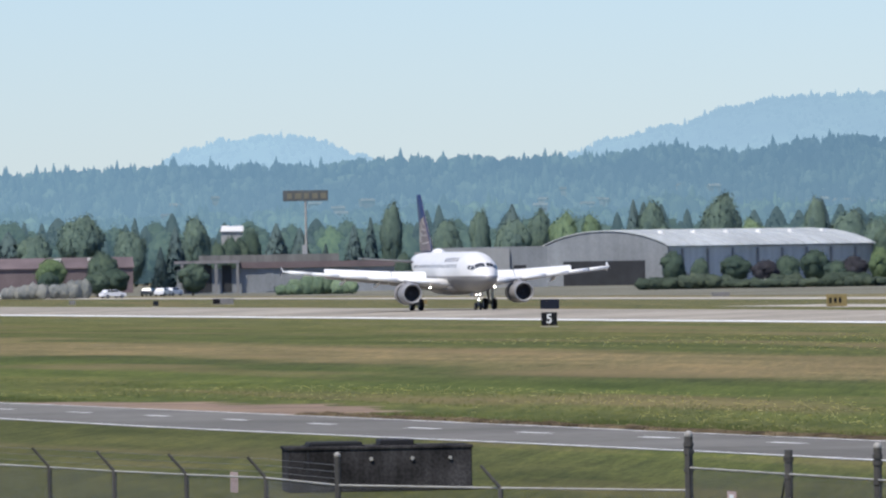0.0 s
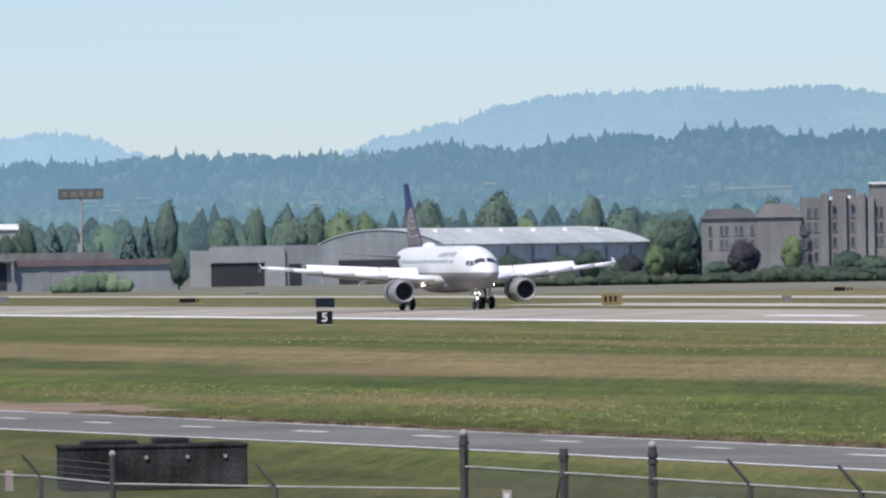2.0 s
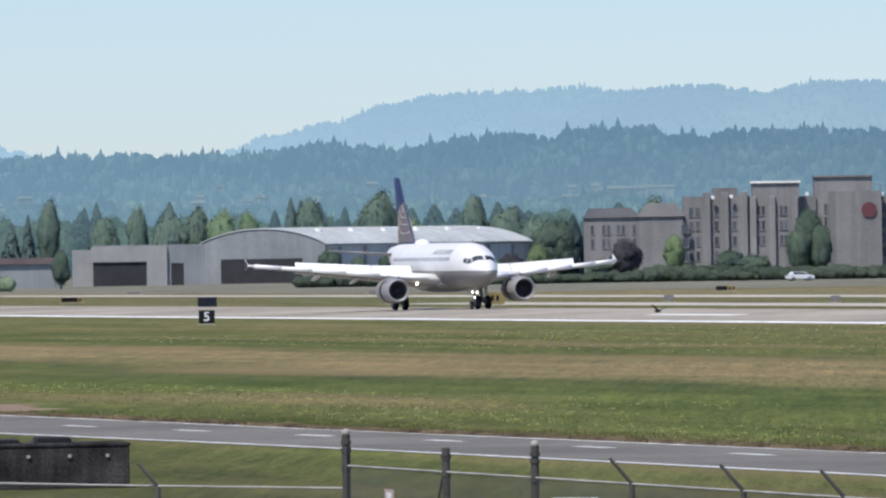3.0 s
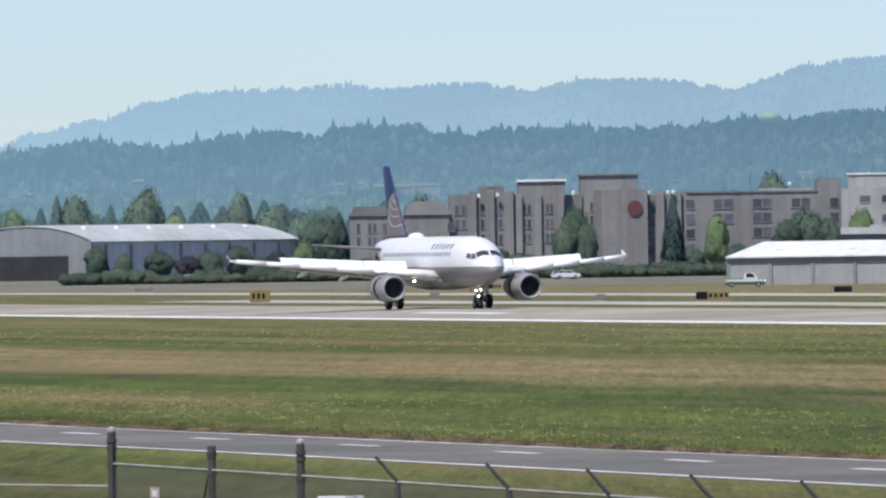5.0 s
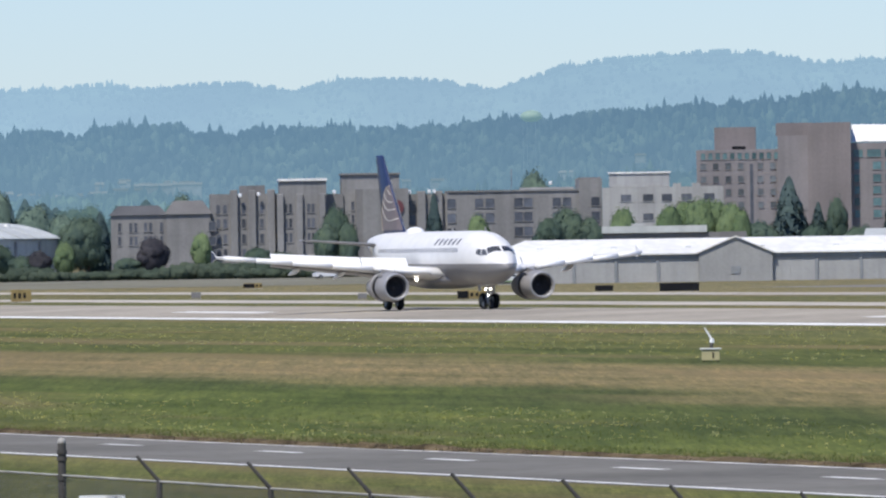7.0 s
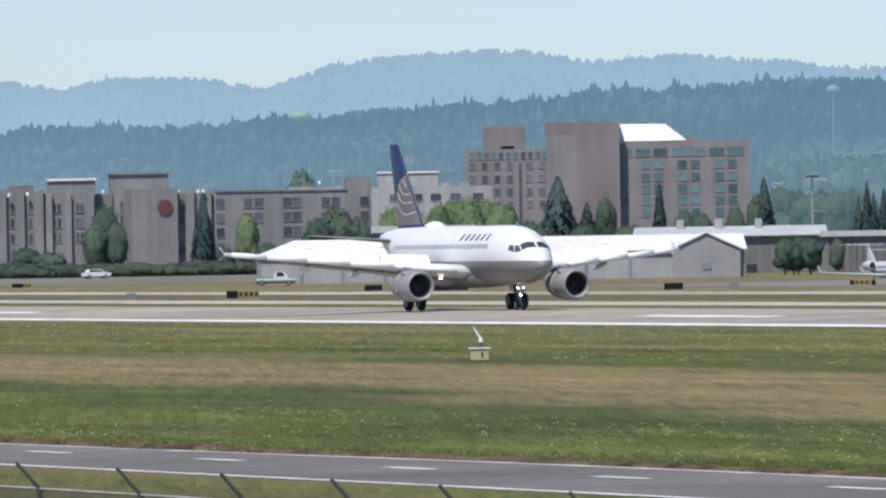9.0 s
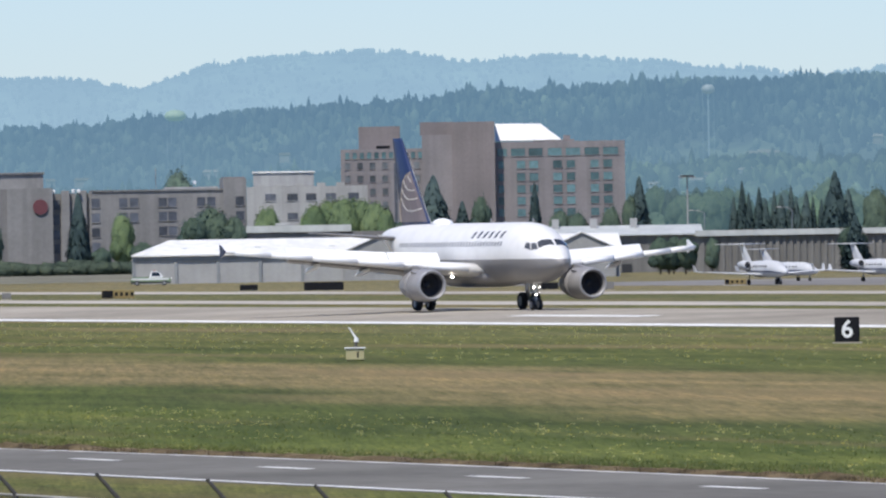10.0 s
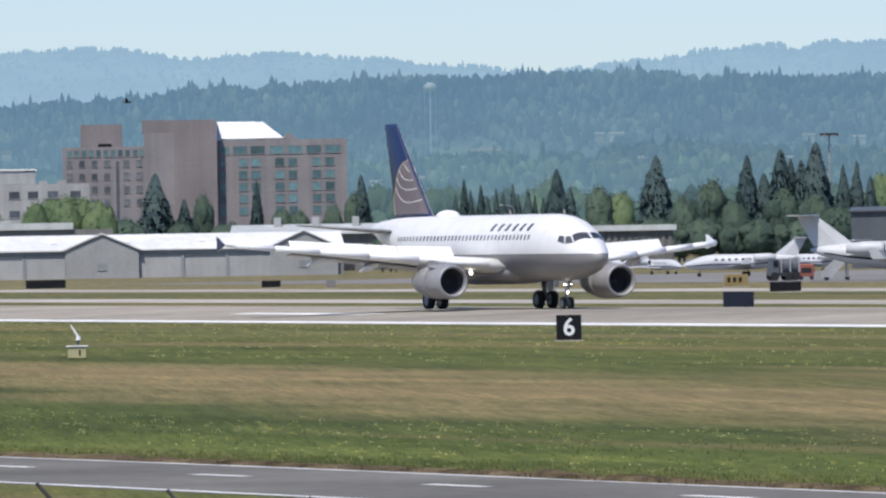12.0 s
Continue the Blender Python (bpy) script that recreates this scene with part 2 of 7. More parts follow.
M = {
    "grass": grass_field(),
    "tarmac": surface("worn_runway_concrete", (0.375, 0.338, 0.28), 1.0, spread=0.3, scale=0.12, bump=0.05, gloss=0.05),
    "road": surface("service_road_asphalt", (0.192, 0.184, 0.166), 1.0, spread=0.3, scale=0.25, bump=0.1, gloss=0.05),
    "pale_concrete": surface("pale_taxiway_concrete", (0.47, 0.43, 0.37), 1.0, spread=0.25, scale=0.1, gloss=0.05),
    "yard": surface("haze_tinted_ground", (0.215, 0.207, 0.158), 1.0, spread=0.35, scale=0.15, gloss=0.05),
    "apron": surface("grey_apron_concrete", (0.235, 0.225, 0.215), 1.0, spread=0.2, scale=0.1, gloss=0.05),
    "worn_line": surface("worn_road_paint", (0.72, 0.71, 0.68), 0.85, spread=0.45, scale=2.0),
    "line": surface("white_road_paint", (0.85, 0.84, 0.80), 0.8, spread=0.25, scale=1.0),
    "soil": surface("dry_soil", (0.28, 0.19, 0.12), 1.0, spread=0.4, scale=0.8),
    "steel": surface("galvanised_steel", (0.33, 0.34, 0.35), 0.55, 0.6, spread=0.35, scale=3.0),
    "dark_steel": surface("weathered_steel_post", (0.085, 0.08, 0.072), 0.9, 0.0, spread=0.4, scale=4.0),
    "rail": surface("pale_weathered_rail", (0.42, 0.40, 0.36), 0.7, spread=0.3, scale=4.0),
    "wire": surface("chain_link_wire", (0.22, 0.22, 0.22), 0.6, 0.5, spread=0.3),
    "block": surface("stained_concrete", (0.075, 0.070, 0.069), 0.95, spread=0.75, scale=2.2, bump=0.5, streak=0.3, gloss=0.1),
    "cover": surface("black_rubber_cover", (0.016, 0.016, 0.018), 0.9, spread=0.4, scale=3.0),
    "white": surface("white_aircraft_paint", (0.86, 0.85, 0.825), 0.42, spread=0.05, scale=0.8, bump=0.0, coat=0.05),
    # duller copy of the aircraft white: haze before the parked jets is mixed in
    "jet_white": surface("haze_dulled_jet_white", (0.56, 0.565, 0.57), 0.5, spread=0.1, scale=0.8, bump=0.0),
    "grey": surface("grey_aircraft_paint", (0.24, 0.232, 0.228), 0.3, spread=0.12, scale=0.8, bump=0.0),
    "wing_grey": surface("pale_grey_wing_paint", (0.77, 0.76, 0.74), 0.35, spread=0.1, scale=1.0, bump=0.0),
    "lip": surface("polished_inlet_lip", (0.34, 0.34, 0.35), 0.5, 0.35, spread=0.1, bump=0.0),
    "duct": surface("dark_inlet_lining", (0.105, 0.105, 0.115), 0.8, spread=0.2, bump=0.0, gloss=0.15),
    "nacelle": surface("grey_nacelle_paint", (0.305, 0.295, 0.295), 0.5, spread=0.2, scale=1.2, bump=0.0),
    "black": surface("matt_black", (0.015, 0.015, 0.017), 0.6, spread=0.3),
    "tyre": surface("black_tyre_rubber", (0.018, 0.018, 0.02), 0.85, spread=0.3),
    "navy": surface("navy_tail_paint", (0.022, 0.038, 0.105), 0.45, gloss=0.25, spread=0.1, bump=0.0),
    "gold": surface("muted_gold_paint", (0.42, 0.34, 0.24), 0.4, spread=0.1, bump=0.0),
    "letter": surface("navy_lettering", (0.07, 0.08, 0.115), 0.7, gloss=0.15, spread=0.1, bump=0.0),
    "pane": glass("dark_cabin_glass", (0.02, 0.024, 0.03)),
    "deck_glass": glass("flight_deck_glass", (0.085, 0.09, 0.10), 0.15),
    "cabin_glass": glass("cabin_window_glass", (0.11, 0.11, 0.12), 0.3),
    "lamp": glow("landing_light", (1.0, 0.93, 0.82), 14.0),
    "beacon": glow("lamp_glass", (1.0, 0.96, 0.9), 3.0),
    "beige": surface("beige_plaster", (0.252, 0.246, 0.238), 0.85, spread=0.18, scale=0.3, streak=0.15),
    # darker beige for trims and boards, also the shaded copy for recessed hotel walls
    "beige_dark": surface("dark_and_shaded_beige", (0.215, 0.21, 0.205), 0.85, spread=0.2, scale=0.3, streak=0.15),
    "taupe_roof": surface("grey_slate_roof", (0.085, 0.087, 0.094), 0.8, spread=0.3, scale=0.6),
    "roof_tile": surface("weathered_beige_roof", (0.155, 0.15, 0.148), 0.85, spread=0.2, scale=0.5),
    "rose": surface("rose_beige_concrete", (0.25, 0.232, 0.235), 0.85, spread=0.15, scale=0.25, streak=0.12),
    "rose_dark": surface("dusky_rose_concrete", (0.235, 0.208, 0.205), 0.85, spread=0.15, scale=0.25, streak=0.12),
    "red_disc": surface("dark_red_sign_face", (0.14, 0.045, 0.05), 0.5, spread=0.15),
    "hotel_glass": glass("grey_hotel_glass", (0.12, 0.13, 0.155), 0.25),
    # lighter grey glass for the tall hotel, with haze put into its tone
    "soft_glass": glass("haze_paled_glass", (0.15, 0.168, 0.18), 0.3),
    "teal_glass": glass("teal_hotel_glass", (0.120, 0.216, 0.232), 0.2),
    "white_wall": surface("white_plaster", (0.40, 0.40, 0.39), 0.8, spread=0.12, scale=0.3, streak=0.15),
    "white_roof": surface("white_metal_roof", (0.84, 0.825, 0.785), 0.5, spread=0.10, scale=0.3, streak=0.12),
    "shed_wall": surface("pale_shed_cladding", (0.325, 0.325, 0.315), 0.7, spread=0.15, scale=0.5, streak=0.05),
    "shed_door": surface("grey_shed_door", (0.37, 0.37, 0.36), 0.6, spread=0.12, scale=0.6, streak=0.05),
    "pale_roof": surface("grey_green_metal_roof", (0.532, 0.551, 0.532), 0.55, spread=0.15, scale=0.25, streak=0.12),
    "hangar_wall": surface("grey_hangar_cladding", (0.267, 0.281, 0.290), 0.7, spread=0.2, scale=0.3, streak=0.1),
    "dark_clad": surface("dark_steel_cladding", (0.10, 0.115, 0.13), 0.7, spread=0.2, scale=0.4, streak=0.1),
    "tan_wall": surface("tan_fluted_wall", (0.20, 0.195, 0.182), 0.8, spread=0.15, scale=0.4, streak=0.25),
    "brown_roof": surface("red_brown_roof", (0.165, 0.125, 0.125), 0.8, spread=0.3, scale=0.5),
    # dark colour for panels that imitate the unlit inside of openings
    "interior_shade": surface("painted_interior_shade", (0.03, 0.032, 0.036), 0.8, spread=0.3),
    "yellow": surface("yellow_sign_face", (0.27, 0.20, 0.075), 0.6, spread=0.2, scale=3.0),
    "sign_black": surface("black_sign_face", (0.016, 0.017, 0.02), 0.85, gloss=0.1, spread=0.3, scale=3.0),
    "sign_back": surface("dark_blue_sign_back", (0.018, 0.022, 0.034), 0.9, gloss=0.1, spread=0.2, scale=3.0),
    "sign_white": surface("white_sign_paint", (0.82, 0.82, 0.80), 0.6, spread=0.08),
    "cream": surface("cream_painted_steel", (0.46, 0.41, 0.22), 0.5, spread=0.15, scale=3.0),
    "board": surface("billboard_face", (0.11, 0.12, 0.12), 0.6, spread=0.3, scale=0.6),
    "board_yellow": surface("billboard_lettering", (0.2, 0.185, 0.13), 0.6, spread=0.2),
    "car_white": surface("white_car_paint", (0.8, 0.8, 0.8), 0.25, spread=0.06, bump=0, coat=0.5),
    "car_green": surface("lime_vehicle_paint", (0.19, 0.27, 0.15), 0.3, spread=0.08, bump=0, coat=0.5),
    "car_dark": surface("dark_car_paint", (0.04, 0.045, 0.05), 0.25, spread=0.1, bump=0, coat=0.5),
    "red": surface("red_equipment_paint", (0.32, 0.10, 0.065), 0.5, spread=0.15),
    # copies of the tree foliage, paler and bluer: haze put into the base colour
    "far_conifer": foliage("haze_tinted_needles", (0.086, 0.126, 0.128), (0.106, 0.150, 0.142), spread=0.25, thin_part=0.1),
    "far_leaf": foliage("haze_tinted_leaves", (0.104, 0.150, 0.130), (0.130, 0.182, 0.144), spread=0.25, thin_part=0.1),
    "far_lime": foliage("haze_tinted_fresh_leaves", (0.130, 0.190, 0.120), (0.160, 0.225, 0.130), spread=0.25, thin_part=0.1),
    # the distant belt: a bluish emission on the leaves imitates haze
    "backdrop_conifer": foliage("haze_glow_needles", (0.028, 0.042, 0.040), (0.040, 0.056, 0.048), air=(0.050, 0.088, 0.108)),
    "backdrop_leaf": foliage("haze_glow_leaves", (0.042, 0.062, 0.045), (0.062, 0.088, 0.056), air=(0.054, 0.096, 0.114)),
    "backdrop_lime": foliage("haze_glow_fresh_leaves", (0.085, 0.12, 0.06), (0.115, 0.16, 0.075), air=(0.054, 0.096, 0.108)),
    # hillside walls and roofs, with distance haze mixed in as emission
    "far_wall": surface("haze_glow_plaster", (0.15, 0.16, 0.16), 0.9, spread=0.3, gloss=0.1, by_object=0.5, air=(0.135, 0.225, 0.29)),
    "far_roof": surface("haze_glow_roofing", (0.11, 0.11, 0.105), 0.9, spread=0.3, gloss=0.1, by_object=0.7, air=(0.14, 0.23, 0.29)),
    "bark": surface("tree_bark", (0.10, 0.075, 0.055), 0.9, spread=0.35, scale=2.0, bump=0.4),
    "conifer": foliage("conifer_needles", (0.068, 0.102, 0.106), (0.088, 0.126, 0.122)),
    "fresh_shrub": foliage("fresh_shrub_leaves", (0.19, 0.25, 0.17), (0.23, 0.30, 0.19), thin_part=0.1),
    "leaf": foliage("broad_leaves", (0.092, 0.134, 0.112), (0.122, 0.168, 0.124)),
    "lime_leaf": foliage("fresh_lime_leaves", (0.155, 0.22, 0.12), (0.205, 0.27, 0.14)),
    "purple_leaf": foliage("purple_leaves", (0.070, 0.066, 0.080), (0.095, 0.088, 0.10)),
    "hedge": foliage("hedge_leaves", (0.085, 0.115, 0.088), (0.12, 0.15, 0.108)),
    "pale_shrub": foliage("pale_shrub_leaves", (0.36, 0.35, 0.33), (0.44, 0.43, 0.40)),
    "blade": foliage("grass_blades", (0.21, 0.235, 0.07), (0.30, 0.31, 0.11), thin_part=0.5),
    "straw": foliage("dry_grass_blades", (0.22, 0.17, 0.075), (0.32, 0.26, 0.13), thin_part=0.5),
    "weed": foliage("yellow_weed_flowers", (0.55, 0.46, 0.10), (0.85, 0.78, 0.38), thin_part=0.5),
}


# ---- building blocks ----
def link(name, bm, mat, parent=None, label="", smooth=False):
    me = bpy.data.meshes.new(name)
    bm.normal_update()
    bm.to_mesh(me)
    bm.free()
    me.materials.append(mat)
    if smooth:
        for f in me.polygons:
            f.use_smooth = True
    ob = new(name, me)
    if parent:
        ob.parent = parent
    if label:
        ob["label"] = label
    return ob


def part(name, bm, mat, parent, label="", smooth=False):
    return link(name, bm, M[mat], parent, label, smooth)


def thing(name, m, label, category, group="", kind=""):
    ob = new(name)
    ob.empty_display_size = 0.5
    ob.matrix_basis = m
    return tagged(ob, label, category, group, kind)


def facing(bearing, dist, z=0.0, turn=0.0):
    """A pose whose -y side faces the viewpoint, turned by some degrees."""
    x, y = spot(bearing, dist)
    return pose(x, y, z, 0, 0, 90.0 - bearing + turn)


def box(bm, x0, x1, y0, y1, z0, z1, bevel=0.0):
    c = bmesh.ops.create_cube(bm, size=1.0, matrix=Matrix.LocRotScale(((x0 + x1) / 2, (y0 + y1) / 2, (z0 + z1) / 2), None, (abs(x1 - x0), abs(y1 - y0), abs(z1 - z0))))
    if bevel:
        edges = {e for v in c["verts"] for e in v.link_edges}
        bmesh.ops.bevel(bm, geom=list(edges), offset=bevel, segments=1, affect="EDGES")
    return bm


def boxed(*dims, bevel=0.0):
    return box(bmesh.new(), *dims, bevel=bevel)


def rod(bm, a, b, r0, r1=None, n=8):
    a, b = Vector(a), Vector(b)
    d = b - a
    q = d.to_track_quat("Z", "Y")
    bmesh.ops.create_cone(bm, cap_ends=True, segments=n, radius1=r0, radius2=r0 if r1 is None else r1, depth=d.length, matrix=Matrix.LocRotScale((a + b) / 2, q, None))
    return bm


def rodded(*a, **k):
    return rod(bmesh.new(), *a, **k)


def loft(bm, rings, caps=True):
    rows = [[bm.verts.new(p) for p in ring] for ring in rings]
    k = len(rows[0])
    for a, b in zip(rows, rows[1:]):
        for i in range(k):
            bm.faces.new((a[i], a[(i + 1) % k], b[(i + 1) % k], b[i]))
    if caps:
        bm.faces.new(rows[0][::-1])
        bm.faces.new(rows[-1])
    bmesh.ops.recalc_face_normals(bm, faces=bm.faces)
    return bm


def prism(bm, outline, y0, y1):
    """An outline in x, z drawn out along y."""
    return loft(bm, [[(x, y0, z) for x, z in outline], [(x, y1, z) for x, z in outline]])


def prismed(outline, y0, y1):
    return prism(bmesh.new(), outline, y0, y1)


def sheet(bm, corners):
    return bm.faces.new([bm.verts.new(c) for c in corners])


# ---- ground ----
def make_ground():
    bm = bmesh.new()
    # one sheet to the horizon, with the runway's shoulders rising to its crown
    xs = [-4900 + 140 * i for i in range(60)]
    ys = [-900, -200, 0, 60, 150, 211.2, 230.0, 257.0, 300, 380, 600, 900, 1500, 2500, 4900]
    grid = [[bm.verts.new((x, y, 0.0)) for x in xs] for y in ys]
    for a, b in zip(grid, grid[1:]):
        for i in range(len(xs) - 1):
            bm.faces.new((a[i], a[i + 1], b[i + 1], b[i]))
    ground = link("ground", bm, M["grass"])
    tagged(ground, "flat mown airfield grass in green and dry strips", "grass", kind="structure")


def strip(name, y0, y1, x0, x1, z, mat, label, category, slope=0.0, at=0.0, step=40.0):
    bm = bmesh.new()
    n = max(1, int(abs(x1 - x0) / step))
    rows = []
    for i in range(n + 1):
        x = x0 + (x1 - x0) * i / n
        k = slope * (x - at)
        rows.append((bm.verts.new((x, y0 + k, z)), bm.verts.new((x, y1 + k, z))))
    for (a, b), (c, d) in zip(rows, rows[1:]):
        bm.faces.new((a, c, d, b))
    ob = link(name, bm, M[mat])
    return tagged(ob, label, category, kind="structure")


CROWN = 0.46
PLANE_Y = 231.0


def make_runway():
    bm = bmesh.new()
    prof = [(-24.0, 0.012), (-22.9, 0.03), (-12, 0.31), (-7.5, CROWN - 0.012), (-4, CROWN), (0, CROWN), (3, CROWN - 0.012), (12, 0.28), (22.9, 0.03), (26.0, 0.012)]
    xs = [-2600 + 60 * i for i in range(60)]
    rows = [[bm.verts.new((x, RUNWAY_Y + y, z)) for x in xs] for y, z in prof]
    for a, b in zip(rows, rows[1:]):
        for i in range(len(xs) - 1):
            bm.faces.new((a[i], a[i + 1], b[i + 1], b[i]))
    tagged(link("runway", bm, M["tarmac"], smooth=True), "worn pale grey concrete runway with a slight crown", "runway", kind="structure")

    def height(y):
        ps = sorted(prof)
        for (a, za), (b, zb) in zip(ps, ps[1:]):
            if a <= y <= b:
                return za + (zb - za) * (y - a) / (b - a)
        return 0.0

    def mark(name, label, x0, x1, y0, y1):
        bm = bmesh.new()
        sheet(bm, [(x, RUNWAY_Y + y, height(y) + 0.008) for x, y in ((x0, y0), (x1, y0), (x1, y1), (x0, y1))])
        tagged(link(name, bm, M["line"]), label, "road marking", kind="structure")

    mark("edge_line", "solid white painted line along the runway edge", -2600, 900, -23.2, -20.9)
    mark("edge_line", "solid white painted line along the runway edge", -2600, 900, 20.8, 22.8)
    for k in range(2):
        x = -707.2 + 152.4 * k
        for y in (-12.8, 11.0):
            mark("touchdown_bar", "white painted touchdown bar on the runway", x - 22.86, x, y, y + 1.8)


NEAR_EDGE = ((-900.0, 42.0), (-345.0, 66.75), (-318.0, 67.25), (-298.0, 68.3), (-282.0, 69.4), (-262.0, 70.45), (-240.0, 71.15), (-218.0, 71.7), (-200.0, 72.25), (-180.0, 72.7), (400.0, 85.0))
FAR_EDGE = ((-900.0, 52.0), (-382.0, 74.6), (-345.0, 76.0), (-312.0, 77.0), (-288.0, 77.6), (-272.0, 78.3), (-254.0, 78.85), (-236.0, 79.75), (-220.0, 80.75), (-200.0, 81.3), (-176.0, 81.5), (400.0, 94.0))


def verge_at(table, x):
    """Where the perimeter road's edge lies at x, between points placed to fit the camera's view."""
    for (a, ya), (b, yb) in zip(table, table[1:]):
        if a <= x <= b:
            return ya + (yb - ya) * (x - a) / (b - a)
    return table[0][1] if x < table[0][0] else table[-1][1]


def road_strip(name, near, far, x0, x1, z, mat, label, category, step=4.0):
    """A strip that keeps to the road's edges, bent to fit the camera's view; near, far: functions of x."""
    bm = bmesh.new()
    n = max(1, int((x1 - x0) / step))
    rows = []
    for i in range(n + 1):
        x = x0 + (x1 - x0) * i / n
        rows.append((bm.verts.new((x, near(x), z)), bm.verts.new((x, far(x), z))))
    for (p, q), (r, t) in zip(rows, rows[1:]):
        bm.faces.new((p, r, t, q))
    return tagged(link(name, bm, M[mat]), label, category, kind="structure")


def make_service_road():
    def near(x):
        return sum(verge_at(NEAR_EDGE, x + d) for d in (-8, -4, 0, 4, 8)) / 5

    def far(x):
        return sum(verge_at(FAR_EDGE, x + d) for d in (-8, -4, 0, 4, 8)) / 5

    wear = noise.noise
    road_strip("road", lambda x: near(x) - 0.45 + 0.25 * wear((x * 0.3, 0.5, 3.0)), lambda x: far(x) + 0.12 + 0.1 * wear((x * 0.5, 7.5, 3.0)), -900, 400, 0.008, "road", "grey asphalt perimeter road with white lines", "road", 1.5)
    road_strip("road_edge_line", lambda x: near(x) - 0.15, lambda x: near(x) + 0.15, -900, 400, 0.013, "line", "white edge line of the perimeter road", "road marking")
    road_strip("road_edge_line", lambda x: far(x) - 0.17, lambda x: far(x) + 0.17 * min(1.0, max(-0.6, 1.2 + 2.5 * wear((x * 0.21, 3.5, 8.0)))), -900, 400, 0.013, "worn_line", "worn white edge line of the perimeter road", "road marking")
    for k in range(-12, 12):
        x = -269.4 + (12.1 if k < 0 else 13.2) * k
        road_strip("lane_dash", lambda v: near(v) + 5.3, lambda v: near(v) + 5.65, x - 1.6, x + 1.6, 0.013, "line", "short white centre dash of the perimeter road", "road marking")
    bm = bmesh.new()
    rows = []
    for i in range(61):
        u = i / 60
        x = -384.0 + 50.0 * u
        y = far(x) + 0.1
        deep = 8.5 * math.sin(math.pi * u) ** 0.6 * (0.8 + 0.5 * noise.noise((x * 0.25, 1.0, 2.0))) + 0.2
        rows.append((bm.verts.new((x, y, 0.004)), bm.verts.new((x, y + deep, 0.004))))
    for (p, q), (r, t) in zip(rows, rows[1:]):
        bm.faces.new((p, r, t, q))
    tagged(link("verge", bm, M["soil"]), "bare dry soil beside the perimeter road", "soil", kind="structure")


make_ground()
make_runway()
make_service_road()
strip("taxiway", 321.0, 336.0, -2600, 700, 0.02, "pale_concrete", "pale concrete taxiway beyond the runway", "taxiway")
strip("taxiway", 270.0, 284.0, -1010, 500, 0.02, "pale_concrete", "pale concrete exit beside the runway", "taxiway", -0.012, -600)


# ---- far hills ----
NEAR_RIDGE = ((9.5, .55), (11.0, .555), (12.0, .59), (12.5, .597), (12.9, .585), (13.2, .62), (13.9, .624), (14.4, .61), (15.0, .665), (15.4, .63), (15.8, .69),
              (16.5, .725), (16.9, .74), (17.05, .68), (17.4, .715), (17.8, .70), (18.3, .70), (18.7, .73), (19.05, .74), (19.5, .78), (20.3, .82), (20.8, .868),
              (21.2, .895), (21.8, .91), (22.3, .925), (23.4, .935), (23.8, .90), (24.3, .885), (25.0, .89), (27.0, .85))
FAR_RIDGE = ((9.5, .35), (11.6, .45), (11.9, .571), (12.12, .685), (12.36, .745), (12.66, .76), (12.9, .736), (13.13, .651), (13.36, .547), (14.2, .50), (14.44, .64), (14.64, .72),
             (15.04, .785), (15.35, .875), (15.65, .935), (16.1, .945), (16.44, .965), (16.77, .935), (17.04, .96), (17.28, .96), (17.61, .925), (17.9, .975),
             (18.35, .97), (18.78, .915), (19.02, .98), (19.25, 1.04), (19.52, 1.07), (19.86, 1.10), (20.33, 1.10), (20.76, 1.035))
FAR_RIDGE_EAST = ((20.76, 1.035), (21.3, 1.06), (21.8, 1.02), (22.3, .975), (22.8, .925), (23.48, .985), (23.91, 1.045), (24.25, 1.065), (24.31, 1.03), (24.58, 1.08), (24.9, 1.065), (27.0, 1.0))


def ridge_height(table, b):
    for (a, ea), (c, ec) in zip(table, table[1:]):
        if a <= b <= c:
            k = (b - a) / (c - a)
            k = k * k * (3 - 2 * k)
            return ea + (ec - ea) * k
    return table[0][1] if b < table[0][0] else table[-1][1]


